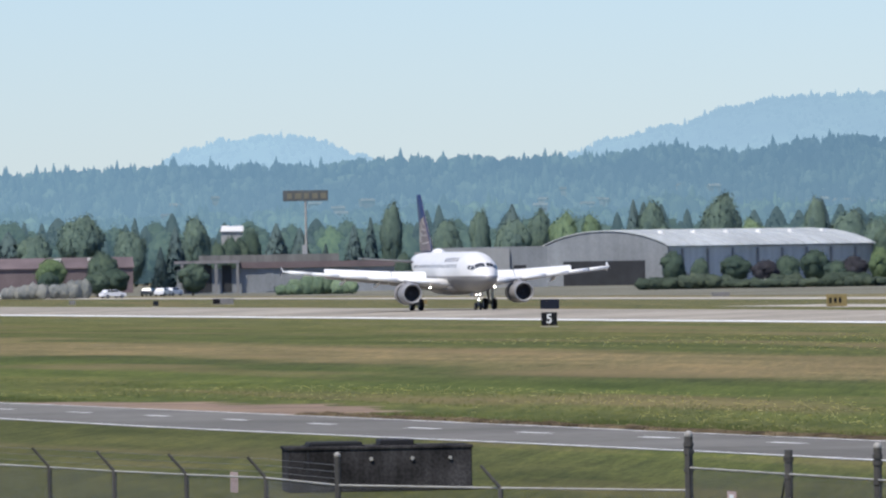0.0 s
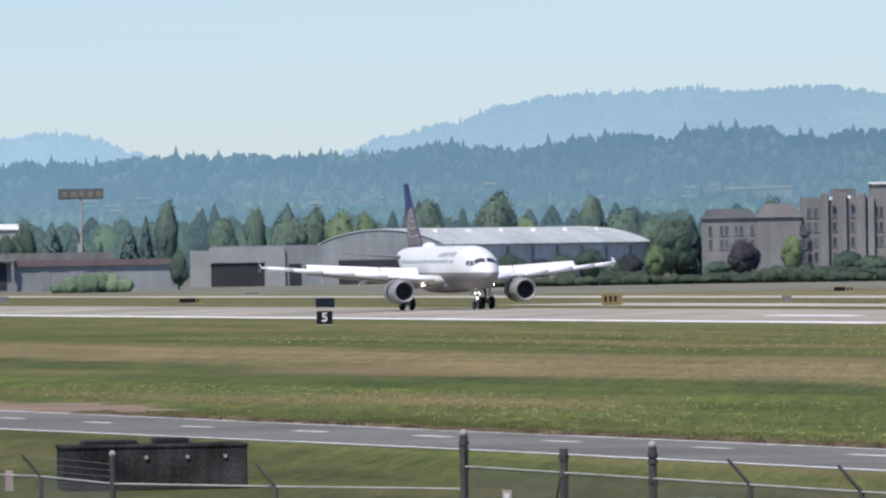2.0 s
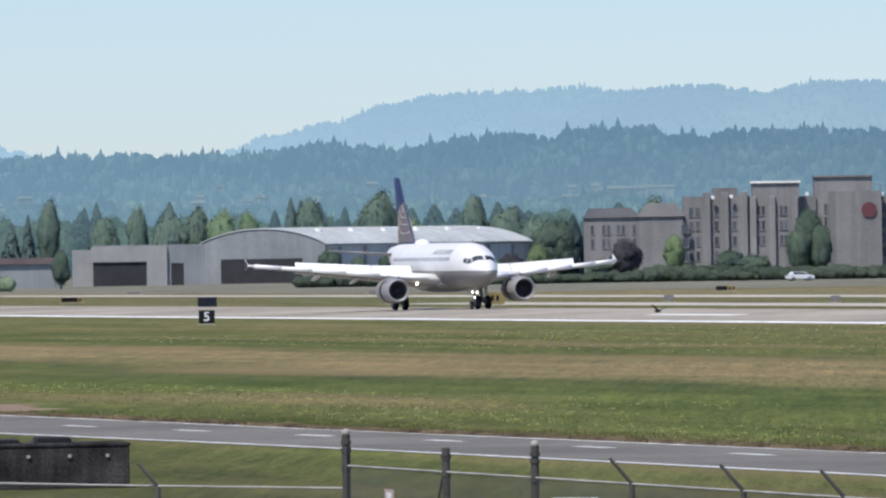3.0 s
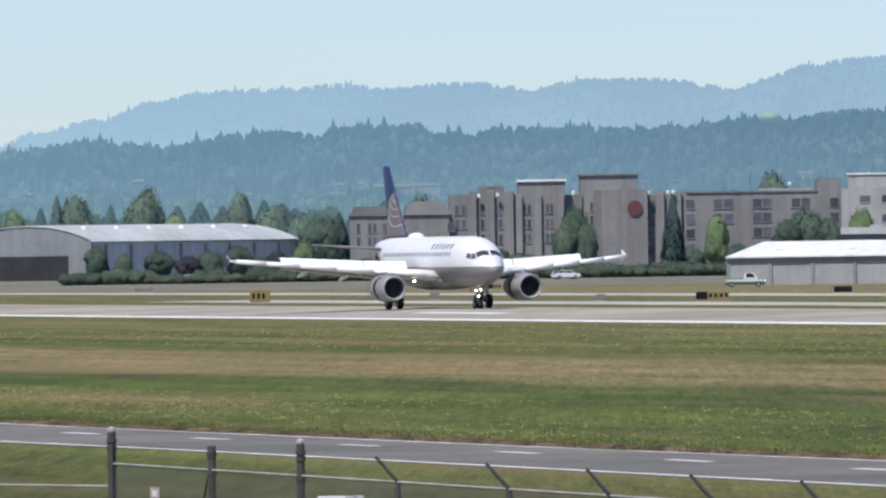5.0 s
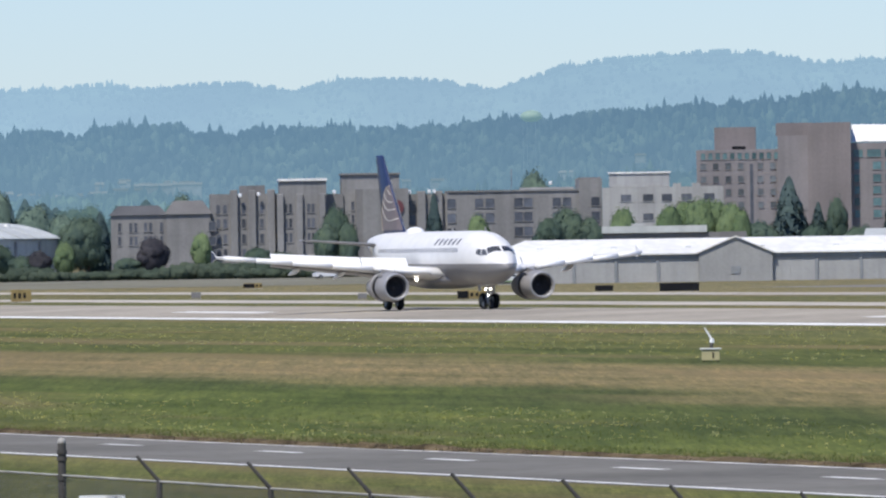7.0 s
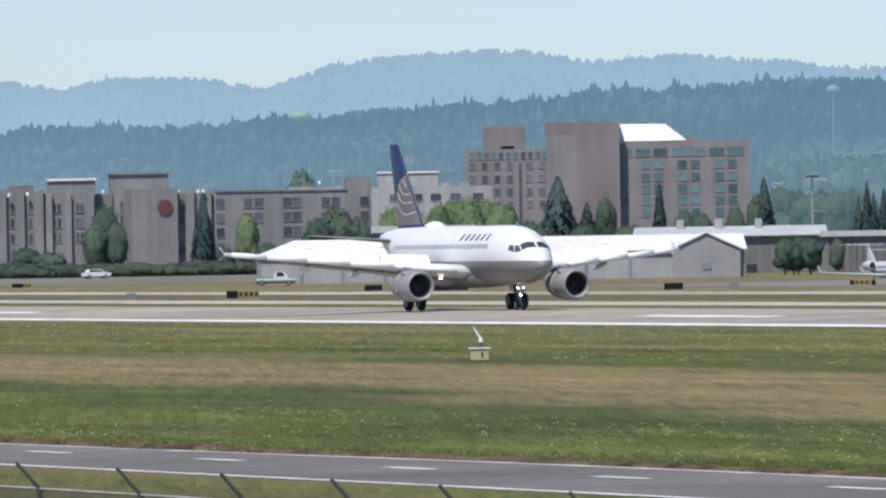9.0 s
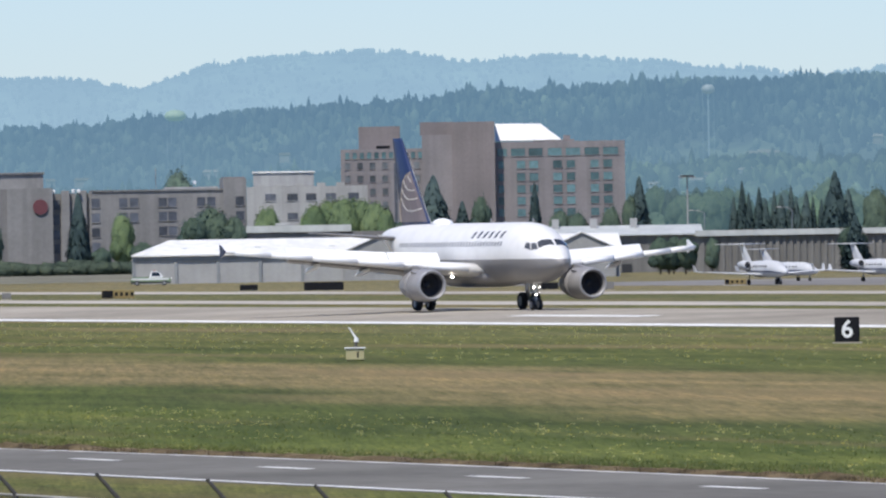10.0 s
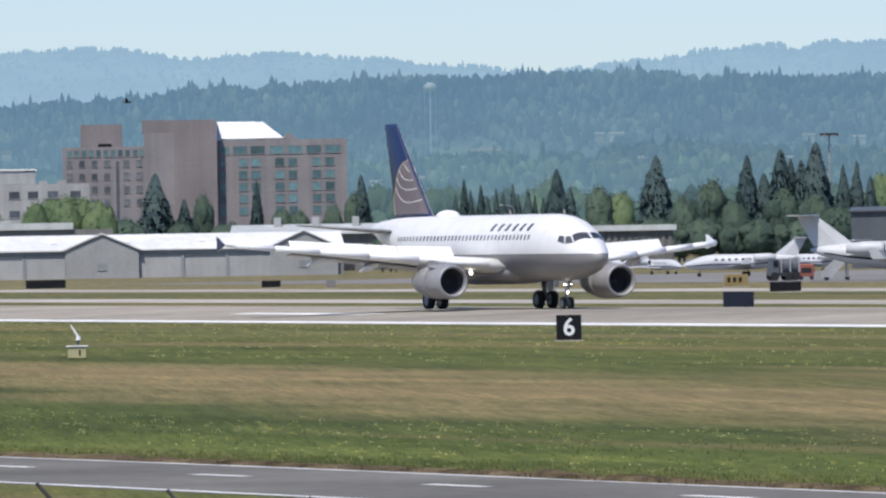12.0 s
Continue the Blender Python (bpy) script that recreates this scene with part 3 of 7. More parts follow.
def hillside(name, label, mat, table, d0, d1, low, share, trees, tall, spiky, seed, rough=0.0):
    """A wooded slope from d0 up to its crest at d1, set with small trees; low: elevation of its foot in degrees."""
    rng = random.Random(seed)
    bm = bmesh.new()
    bs = [9.6 + 0.1 * i for i in range(172)]
    rows = []

    def height(b, k):
        top = EYE.z + d1 * math.tan(radians(ridge_height(table, b) * share)) - tall * 0.75
        top += d1 * 0.0016 * rough * noise.noise((b * 1.1, 0.4, seed * 1.3))
        foot = EYE.z + d0 * math.tan(radians(low))
        wob = 6.0 * noise.noise((b * 1.7, k * 3.0, seed)) * math.sin(math.pi * k)
        return foot + (top - foot) * k + wob

    steps = 7
    for i in range(steps + 1):
        k = i / steps
        d = d0 + (d1 - d0) * k
        rows.append([bm.verts.new((*spot(b, d), height(b, k))) for b in bs])
    for a, b in zip(rows, rows[1:]):
        for i in range(len(bs) - 1):
            bm.faces.new((a[i], a[i + 1], b[i + 1], b[i]))
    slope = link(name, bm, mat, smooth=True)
    tagged(slope, label, "hill", kind="structure")
    verts, faces = [], []
    for j in range(trees):
        b = rng.uniform(9.7, 26.5)
        k = 1.0 if j < trees * 0.22 else rng.random() ** 0.7
        stand = noise.noise((b * 3.1, k * 3.0, seed + 3.0)) + 0.6 * noise.noise((b * 11.0, k * 7.0, seed + 5.0))
        if stand < -0.35 and rng.random() < 0.6:
            continue
        d = d0 + (d1 - d0) * k - rng.random() * 20
        x, y = spot(b, d)
        z = height(b, k) - 1.5
        pointed = rng.random() < spiky + 0.35 * stand
        h = tall * rng.uniform(0.5, 1.1) * (1.0 + 0.5 * stand) * (1.45 if pointed and rng.random() < 0.10 else 1.0)
        h = max(tall * 0.35, min(h, tall * (1.55 if pointed else 1.0)))
        w = h * (rng.uniform(0.15, 0.23) if pointed else rng.uniform(0.3, 0.48))
        levels = ((0.0, 0.7), (0.25, 1.0), (0.5, 0.74), (0.75, 0.45), (0.92, 0.18), (1.0, 0.02)) if pointed else ((0.0, 0.6), (0.3, 1.0), (0.6, 0.95), (0.82, 0.66), (0.95, 0.32), (1.0, 0.04))
        base = len(verts)
        ph = rng.random() * 6.28
        for hz, hw in levels:
            for q in range(7):
                a = ph + q * math.tau / 7 + hz
                r = w * hw * rng.uniform(0.72, 1.22)
                verts.append((x + r * math.cos(a), y + r * math.sin(a), z + h * hz * rng.uniform(0.95, 1.03)))
        for lv in range(len(levels) - 1):
            for q in range(7):
                p, r = base + lv * 7 + q, base + lv * 7 + (q + 1) % 7
                faces.append((p, r, r + 7, p + 7))
    me = bpy.data.meshes.new("far_wood")
    me.from_pydata(verts, [], faces)
    me.polygons.foreach_set("use_smooth", [True] * len(me.polygons))
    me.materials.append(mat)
    LOW.append((height, d0, d1))
    tagged(new("far_wood", me), "hazy blue-green woodland covering " + label.split(" ", 1)[1], "woodland", kind="stuff")


LOW = []


def make_hills():
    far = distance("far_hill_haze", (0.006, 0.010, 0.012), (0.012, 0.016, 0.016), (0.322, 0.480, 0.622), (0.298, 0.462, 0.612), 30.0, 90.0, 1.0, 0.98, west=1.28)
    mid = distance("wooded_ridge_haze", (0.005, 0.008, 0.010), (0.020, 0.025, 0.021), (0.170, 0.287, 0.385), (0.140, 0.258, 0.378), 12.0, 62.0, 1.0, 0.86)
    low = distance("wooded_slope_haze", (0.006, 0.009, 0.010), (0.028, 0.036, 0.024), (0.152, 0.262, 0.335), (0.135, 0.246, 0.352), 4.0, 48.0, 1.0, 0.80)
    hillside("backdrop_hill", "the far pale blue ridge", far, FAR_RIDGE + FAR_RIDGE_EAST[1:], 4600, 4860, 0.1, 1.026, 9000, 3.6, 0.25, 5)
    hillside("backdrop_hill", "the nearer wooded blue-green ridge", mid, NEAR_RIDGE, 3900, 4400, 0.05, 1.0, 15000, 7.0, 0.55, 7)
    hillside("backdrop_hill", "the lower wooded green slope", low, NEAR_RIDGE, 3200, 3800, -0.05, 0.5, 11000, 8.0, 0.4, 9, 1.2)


make_hills()
# added strip; its grey-green colour imitates haze over the far ground
strip("yard", 352.0, 640.0, -2600, -1250, 0.02, "yard", "grey-green ground strip before the stores, tinted for haze", "yard")
strip("apron", 372.0, 520.0, -1010, -520, 0.02, "apron", "grey concrete apron with parked aircraft", "apron")


# ---- the landing airliner: x forward from the main gear, y to its left ----
GEAR = 16.11
SECTIONS = ((0.0, 3.12, 0.02, 0.02), (0.12, 3.13, 0.30, 0.27), (0.4, 3.16, 0.56, 0.50), (0.9, 3.22, 0.86, 0.80), (1.5, 3.31, 1.13, 1.09), (2.2, 3.44, 1.37, 1.40), (3.0, 3.57, 1.59, 1.69),
            (4.0, 3.69, 1.79, 1.90), (5.0, 3.76, 1.92, 2.02), (6.2, 3.80, 1.975, 2.07), (22.0, 3.80, 1.975, 2.07), (24.0, 3.87, 1.93, 2.0), (26.0, 4.08, 1.75, 1.79), (28.0, 4.36, 1.46, 1.49),
            (30.0, 4.66, 1.10, 1.12), (32.0, 4.93, 0.68, 0.70), (33.3, 5.06, 0.36, 0.38), (33.84, 5.10, 0.2, 0.2))


def section(s):
    for a, b in zip(SECTIONS, SECTIONS[1:]):
        if a[0] <= s <= b[0]:
            k = (s - a[0]) / (b[0] - a[0])
            return [p + (q - p) * k for p, q in zip(a[1:], b[1:])]
    return SECTIONS[-1][1:]


def skin(s, deg, out=0.0):
    """A point of the hull: s metres behind the nose tip, deg round from the top towards the right side."""
    zc, hw, hh = section(s)
    a = radians(deg)
    return (GEAR - s, -(hw + out) * math.sin(a), zc + (hh + out) * math.cos(a))


def hull_patch(corners, out=0.015, depth=0.02, n=1):
    """A small four-cornered panel laid on the hull; corners (s, degrees), n steps each way."""
    bm = bmesh.new()
    (a, b, c, d) = corners

    def at(u, v, o):
        s = (a[0] * (1 - u) + b[0] * u) * (1 - v) + (d[0] * (1 - u) + c[0] * u) * v
        g = (a[1] * (1 - u) + b[1] * u) * (1 - v) + (d[1] * (1 - u) + c[1] * u) * v
        return bm.verts.new(skin(s, g, o))

    top = [[at(i / n, j / n, out) for i in range(n + 1)] for j in range(n + 1)]
    low = [[at(i / n, j / n, out - depth) for i in range(n + 1)] for j in range(n + 1)]
    for j in range(n):
        for i in range(n):
            bm.faces.new((top[j][i], top[j][i + 1], top[j + 1][i + 1], top[j + 1][i]))
    rim = lambda g: g[0] + [r[-1] for r in g[1:]] + g[-1][-2::-1] + [r[0] for r in g[-2:0:-1]]
    t, l = rim(top), rim(low)
    for i in range(len(t)):
        k = (i + 1) % len(t)
        bm.faces.new((t[i], l[i], l[k], t[k]))
    bmesh.ops.recalc_face_normals(bm, faces=bm.faces)
    return bm


def livery():
    """White crown, grey belly below a thin dark line."""
    m, n, l, p = material("airliner_livery")
    co, sep = n.new("ShaderNodeTexCoord"), n.new("ShaderNodeSeparateXYZ")
    l.new(co.outputs["Object"], sep.inputs[0])
    span = n.new("ShaderNodeMapRange")
    span.inputs["From Min"].default_value, span.inputs["From Max"].default_value = 0.0, 10.0
    l.new(sep.outputs["Z"], span.inputs["Value"])
    c = ramp(n, [(0.0, (0.235, 0.226, 0.22)), (0.334, (0.11, 0.105, 0.10)), (0.3395, (0.77, 0.757, 0.735))], "CONSTANT")
    l.new(span.outputs[0], c.inputs["Fac"])
    no = n.new("ShaderNodeTexNoise")
    no.inputs["Scale"].default_value, no.inputs["Detail"].default_value = 0.8, 6
    l.new(co.outputs["Object"], no.inputs["Vector"])
    c2 = ramp(n, [(0.3, (0.9, 0.9, 0.9)), (0.65, (1, 1, 1))])
    l.new(no.outputs["Fac"], c2.inputs["Fac"])
    l.new(mixed(n, l, "MULTIPLY", 1.0, c.outputs["Color"], c2.outputs["Color"]), p.inputs["Base Color"])
    p.inputs["Roughness"].default_value = 0.45
    p.inputs["Coat Weight"].default_value = 0.08
    return m


def blade(stations, n=9):
    """A wing-like solid: stations of (lead s, trail s, y, z, thickness, trailing drop)."""
    rings = []
    for s0, s1, y, z, t, drop in stations:
        ring = []
        for i in range(n):
            k = i / (n - 1)
            f = 2.2 * math.sqrt(k) * (1 - k) + 0.12 * (1 - k)
            ring.append((GEAR - (s0 + (s1 - s0) * k), y, z + t * 0.62 * f - drop * k * k))
        for i in range(n - 2, 0, -1):
            k = i / (n - 1)
            f = 2.2 * math.sqrt(k) * (1 - k) + 0.12 * (1 - k)
            ring.append((GEAR - (s0 + (s1 - s0) * k), y, z - t * 0.42 * f - drop * k * k))
        rings.append(ring)
    return loft(bmesh.new(), rings)


def wing_at(y):
    """Leading edge, trailing edge and height of the wing at span y."""
    lead = 10.5 + (y - 1.9) * 0.515
    trail = 17.45 if y < 6.4 else 17.45 + (y - 6.4) * 0.235
    return lead, trail, 2.62 + (y - 1.9) * 0.098


def turned(bm, centre, axis, degrees):
    bmesh.ops.rotate(bm, verts=bm.verts, cent=centre, matrix=Matrix.Rotation(radians(degrees), 3, axis))
    return bm


def ring_loft(profile, n=28, flat=0.0):
    """A body of turning along -x: profile of (s, radius)."""
    return loft(bmesh.new(), [[(-s, r * math.sin(2 * math.pi * i / n), r * math.cos(2 * math.pi * i / n) * (1 - flat if math.cos(2 * math.pi * i / n) < 0 else 1)) for i in range(n)] for s, r in profile], caps=False)


def wheel(parent, x, y, r, w):
    bm = bmesh.new()
    prof = [(-w / 2, r * 0.62), (-w / 2, r * 0.86), (-w * 0.36, r * 0.97), (0, r), (w * 0.36, r * 0.97), (w / 2, r * 0.86), (w / 2, r * 0.62)]
    loft(bm, [[(x + rr * math.cos(2 * math.pi * i / 20), y + yy, r + rr * math.sin(2 * math.pi * i / 20)) for i in range(20)] for yy, rr in prof], caps=False)
    tyre = part("tyre", bm, "tyre", parent, smooth=True)
    bm = bmesh.new()
    rod(bm, (x, y - w * 0.42, r), (x, y + w * 0.42, r), r * 0.6, n=16)
    rod(bm, (x, y - w * 0.5, r), (x, y + w * 0.5, r), r * 0.2, n=10)
    part("rim", bm, "steel", parent)
    return tyre


def make_airliner():
    plane = thing("airliner", pose(-948, PLANE_Y, CROWN), "white twin-engined passenger jet, grey belly, navy tail, landing", "aeroplane")
    paint = livery()
    n = 40
    stations = sorted({0.0, 0.05, 0.12, 0.25, 0.4, 0.65, 0.9, 1.2, 1.5, 1.85, 2.2, 2.6, 3.0, 3.5, 4.0, 4.5, 5.0, 5.6, 6.2, 10, 14, 18, 22, 23, 24, 25, 26, 27, 28, 29, 30, 31, 32, 32.7, 33.3, 33.84})
    bm = loft(bmesh.new(), [[skin(s, 360.0 * i / n) for i in range(n)] for s in stations])
    hull = link("fuselage", bm, paint, plane, "white hull with grey belly and thin dark cheat line", True)
    # belly fairing
    bm = loft(bmesh.new(), [[(GEAR - s, w * math.sin(a), 2.35 - 0.75 * k * abs(math.cos(a)) ** 0.7 * (1 if math.cos(a) < 0 else -0.6)) for a in [2 * math.pi * (i + 0.5) / 20 - math.pi for i in range(20)]]
                             for s, w, k in ((9.2, 0.5, 0.1), (10.2, 1.5, 0.8), (11.5, 2.05, 1.05), (14, 2.15, 1.1), (17.5, 2.15, 1.1), (19.0, 1.8, 0.9), (20.6, 0.6, 0.2))])
    part("belly_fairing", bm, "grey", plane, "grey wing root fairing", True)
    # flight deck glass
    for side in (1, -1):
        for c in (((1.34, 4), (1.93, 4), (2.30, 42), (1.82, 53)), ((1.84, 57), (2.30, 46), (2.66, 53), (2.38, 69)), ((2.46, 70), (2.78, 54.5), (3.16, 58.5), (3.12, 71))):
            part("flight_deck_window", hull_patch([(s, d * side) for s, d in c], 0.02, 0.03, 5), "deck_glass", hull)
    # cabin windows, doors, lettering in plain bars
    for side in (1, -1):
        for k in range(38):
            s = 6.55 + 0.533 * k
            zc, hw, hh = section(s)
            d = math.degrees(math.acos((4.44 - zc) / hh))
            part("cabin_window", hull_patch([(s - 0.11, (d - 4.4) * side), (s + 0.11, (d - 4.4) * side), (s + 0.11, (d + 4.4) * side), (s - 0.11, (d + 4.4) * side)], 0.012, 0.02), "cabin_glass", hull)
        for s in (5.6, 27.0):
            for a, b in ((s - 0.42, s - 0.39), (s + 0.39, s + 0.42)):
                part("door_seam", hull_patch([(a, 55 * side), (b, 55 * side), (b, 103 * side), (a, 103 * side)], 0.004, 0.01), "grey", hull)
        for k in range(6):
            s = 6.9 + 1.06 * k
            part("livery_bar", hull_patch([(s - 0.20, 44.5 * side), (s + 0.17, 44.5 * side), (s + 0.35, 60 * side), (s - 0.02, 60 * side)], 0.012, 0.02, 4), "letter", hull, "navy bar of the airline marking")
    # antenna hump and blade aerials
    bm = bmesh.new()
    bmesh.ops.create_uvsphere(bm, u_segments=20, v_segments=10, radius=1.0, matrix=Matrix.LocRotScale((GEAR - 22.4, 0, 5.82), None, (1.35, 0.62, 0.42)))
    part("antenna_dome", bm, "white", hull, "white satellite antenna dome", True)
    for s, h in ((5.1, 0.3), (12.9, 0.32)):
        part("aerial", prismed([(GEAR - s, 5.84), (GEAR - s - 0.35, 5.84), (GEAR - s - 0.42, 5.84 + h), (GEAR - s - 0.25, 5.84 + h)], -0.015, 0.015), "grey", hull)
    # fin
    bm = bmesh.new()
    loft(bm, [[(GEAR - (s0 + (s1 - s0) * k), t * w, z) for k, w in ((0, 0), (0.12, 0.7), (0.35, 1), (0.7, 0.6), (1, 0.05), (0.7, -0.6), (0.35, -1), (0.12, -0.7))]
              for s0, s1, z, t in ((23.3, 30.3, 5.4, 0.1), (24.75, 30.4, 5.95, 0.32), (25.75, 30.65, 6.9, 0.30), (29.95, 31.95, 11.6, 0.13), (30.2, 31.95, 11.8, 0.05))])
    fin = part("fin", bm, "navy", plane, "navy blue tail fin with a pale muted emblem", True)
    # thin white strip that paints in the sunlit highlight along the fin's front
    edge = blade([(24.55, 24.95, 0.0, 5.92, 0.16, 0), (30.0, 30.3, 0.0, 11.7, 0.07, 0)], 7)
    part("leading_edge", edge, "white", fin, "white strip imitating the sunlit front edge of the fin", True)
    # emblem: a muted field over the lower fin, bounded behind by a curve and crossed by thin arcs
    def fin_edges(z):
        k = min(max((z - 5.95) / 5.8, 0.0), 1.0)
        return 24.75 + 5.4 * k, 30.4 + 1.6 * k, k

    def fin_y(s, z):
        lead, trail, k = fin_edges(z)
        u = (s - lead) / (trail - lead)
        for (a, wa), (b, wb) in (((0, 0), (0.12, 0.7)), ((0.12, 0.7), (0.35, 1)), ((0.35, 1), (0.7, 0.6)), ((0.7, 0.6), (1, 0.05))):
            if a <= u <= b:
                return (0.32 - 0.19 * k) * (wa + (wb - wa) * (u - a) / (b - a))
        return 0.02

    bound = ((6.0, 30.3), (6.6, 30.42), (7.1, 30.4), (7.7, 30.1), (8.2, 29.85), (8.6, 29.6), (9.0, 29.2), (9.25, 28.8), (9.45, 28.3))

    def behind(z):
        for (za, sa), (zb, sb) in zip(bound, bound[1:]):
            if za <= z <= zb:
                return sa + (sb - sa) * (z - za) / (zb - za)

    def thin_line(y, pts, half):
        rings = []
        for i, (s, z) in enumerate(pts):
            (sa, za), (sb, zb) = pts[max(i - 1, 0)], pts[min(i + 1, len(pts) - 1)]
            d = max(math.hypot(sb - sa, zb - za), 0.01)
            u, v, f = -(zb - za) / d * half, (sb - sa) / d * half, fin_y(s, z)
            rings.append([(GEAR - s - u, y * (f + 0.06), z + v), (GEAR - s + u, y * (f + 0.06), z - v), (GEAR - s + u, y * (f - 0.02), z - v), (GEAR - s - u, y * (f - 0.02), z + v)])
        return loft(bmesh.new(), rings)

    for y in (1, -1):
        bm = bmesh.new()
        rows = []
        for i in range(24):
            z = 6.02 + 3.4 * i / 23
            s0, s1 = fin_edges(z)[0] + 0.22, behind(z)
            rows.append([bm.verts.new((GEAR - s, y * (fin_y(s, z) + 0.04), z)) for s in [s0 + (max(s1, s0 + 0.02) - s0) * q / 8 for q in range(9)]])
        for p, q in zip(rows, rows[1:]):
            for i in range(8):
                bm.faces.new((p[i], p[i + 1], q[i + 1], q[i]))
        part("emblem_field", bm, "emblem", fin, "muted brown-grey field of the tail emblem")
        part("emblem_arc", thin_line(y, [(s - 0.02, z) for z, s in bound], 0.05), "gold", fin, "gold curved border of the tail emblem")
        for (sa, za), (sc, zc), (sb, zb) in (((29.3, 8.95), (28.85, 8.1), (27.3, 8.2)), ((29.75, 8.35), (29.1, 7.35), (26.75, 7.65)), ((30.0, 7.7), (29.0, 6.35), (26.0, 6.95)), ((28.5, 9.2), (28.2, 8.85), (27.8, 8.75))):
            pts = [((1 - u) ** 2 * sa + 2 * u * (1 - u) * sc + u * u * sb, (1 - u) ** 2 * za + 2 * u * (1 - u) * zc + u * u * zb) for u in [i / 14 for i in range(15)]]
            part("emblem_arc", thin_line(y, pts, 0.035), "pale", fin, "pale thin arc of the tail emblem")
    # tailplane
    for side in (1, -1):
        part("tailplane", blade([(27.5, 31.1, side * 0.5, 4.82, 0.32, 0), (30.9, 32.3, side * 6.22, 5.34, 0.11, 0)]), "grey", plane, "pale grey tailplane", True)
    for side in (1, -1):
        make_wing(plane, side)
        make_engine(plane, side)
        # main gear
        x = 0.0
        leg = part("main_gear_leg", rod(rodded((x, side * 3.795, 0.58), (x, side * 3.5, 2.4), 0.13, 0.16, 10), (x + 1.0, side * 3.4, 2.3), (x, side * 3.72, 1.2), 0.06, n=6), "steel", plane)
        part("axle", rodded((x, side * 3.3, 0.585), (x, side * 4.29, 0.585), 0.08), "steel", leg)
        for dy in (-0.465, 0.465):
            wheel(leg, x, side * 3.795 + dy, 0.585, 0.43)
        part("gear_door", boxed(x - 0.5, x + 0.5, side * 4.05, side * 4.1, 1.1, 2.5), "wing_grey", leg)
    x = GEAR - 5.07
    leg = part("nose_gear_leg", rod(rodded((x, 0, 0.38), (x - 0.1, 0, 2.2), 0.09, 0.11, 10), (x, 0, 1.0), (x + 0.9, 0, 2.0), 0.05, n=6), "steel", plane)
    for dy in (-0.25, 0.25):
        wheel(leg, x, dy, 0.381, 0.22)
    for side in (1, -1):
        part("gear_door", boxed(x - 0.75, x - 0.2, side * 0.45, side * 0.49, 1.35, 1.85), "grey", leg)
    for y, z in ((-0.2, 1.52), (0.2, 1.52), (0.0, 1.05)):
        part("landing_light", rodded((x + 0.1, y, z), (x + 0.17, y, z), 0.052, n=14), "lamp", leg, "lit landing light")
    for side in (1, -1):
        part("wing_root_light", rodded((GEAR - 11.9, side * 3.35, 2.28), (GEAR - 11.82, side * 3.35, 2.28), 0.085, n=14), "lamp", plane, "lit landing light under the wing root")
    return plane


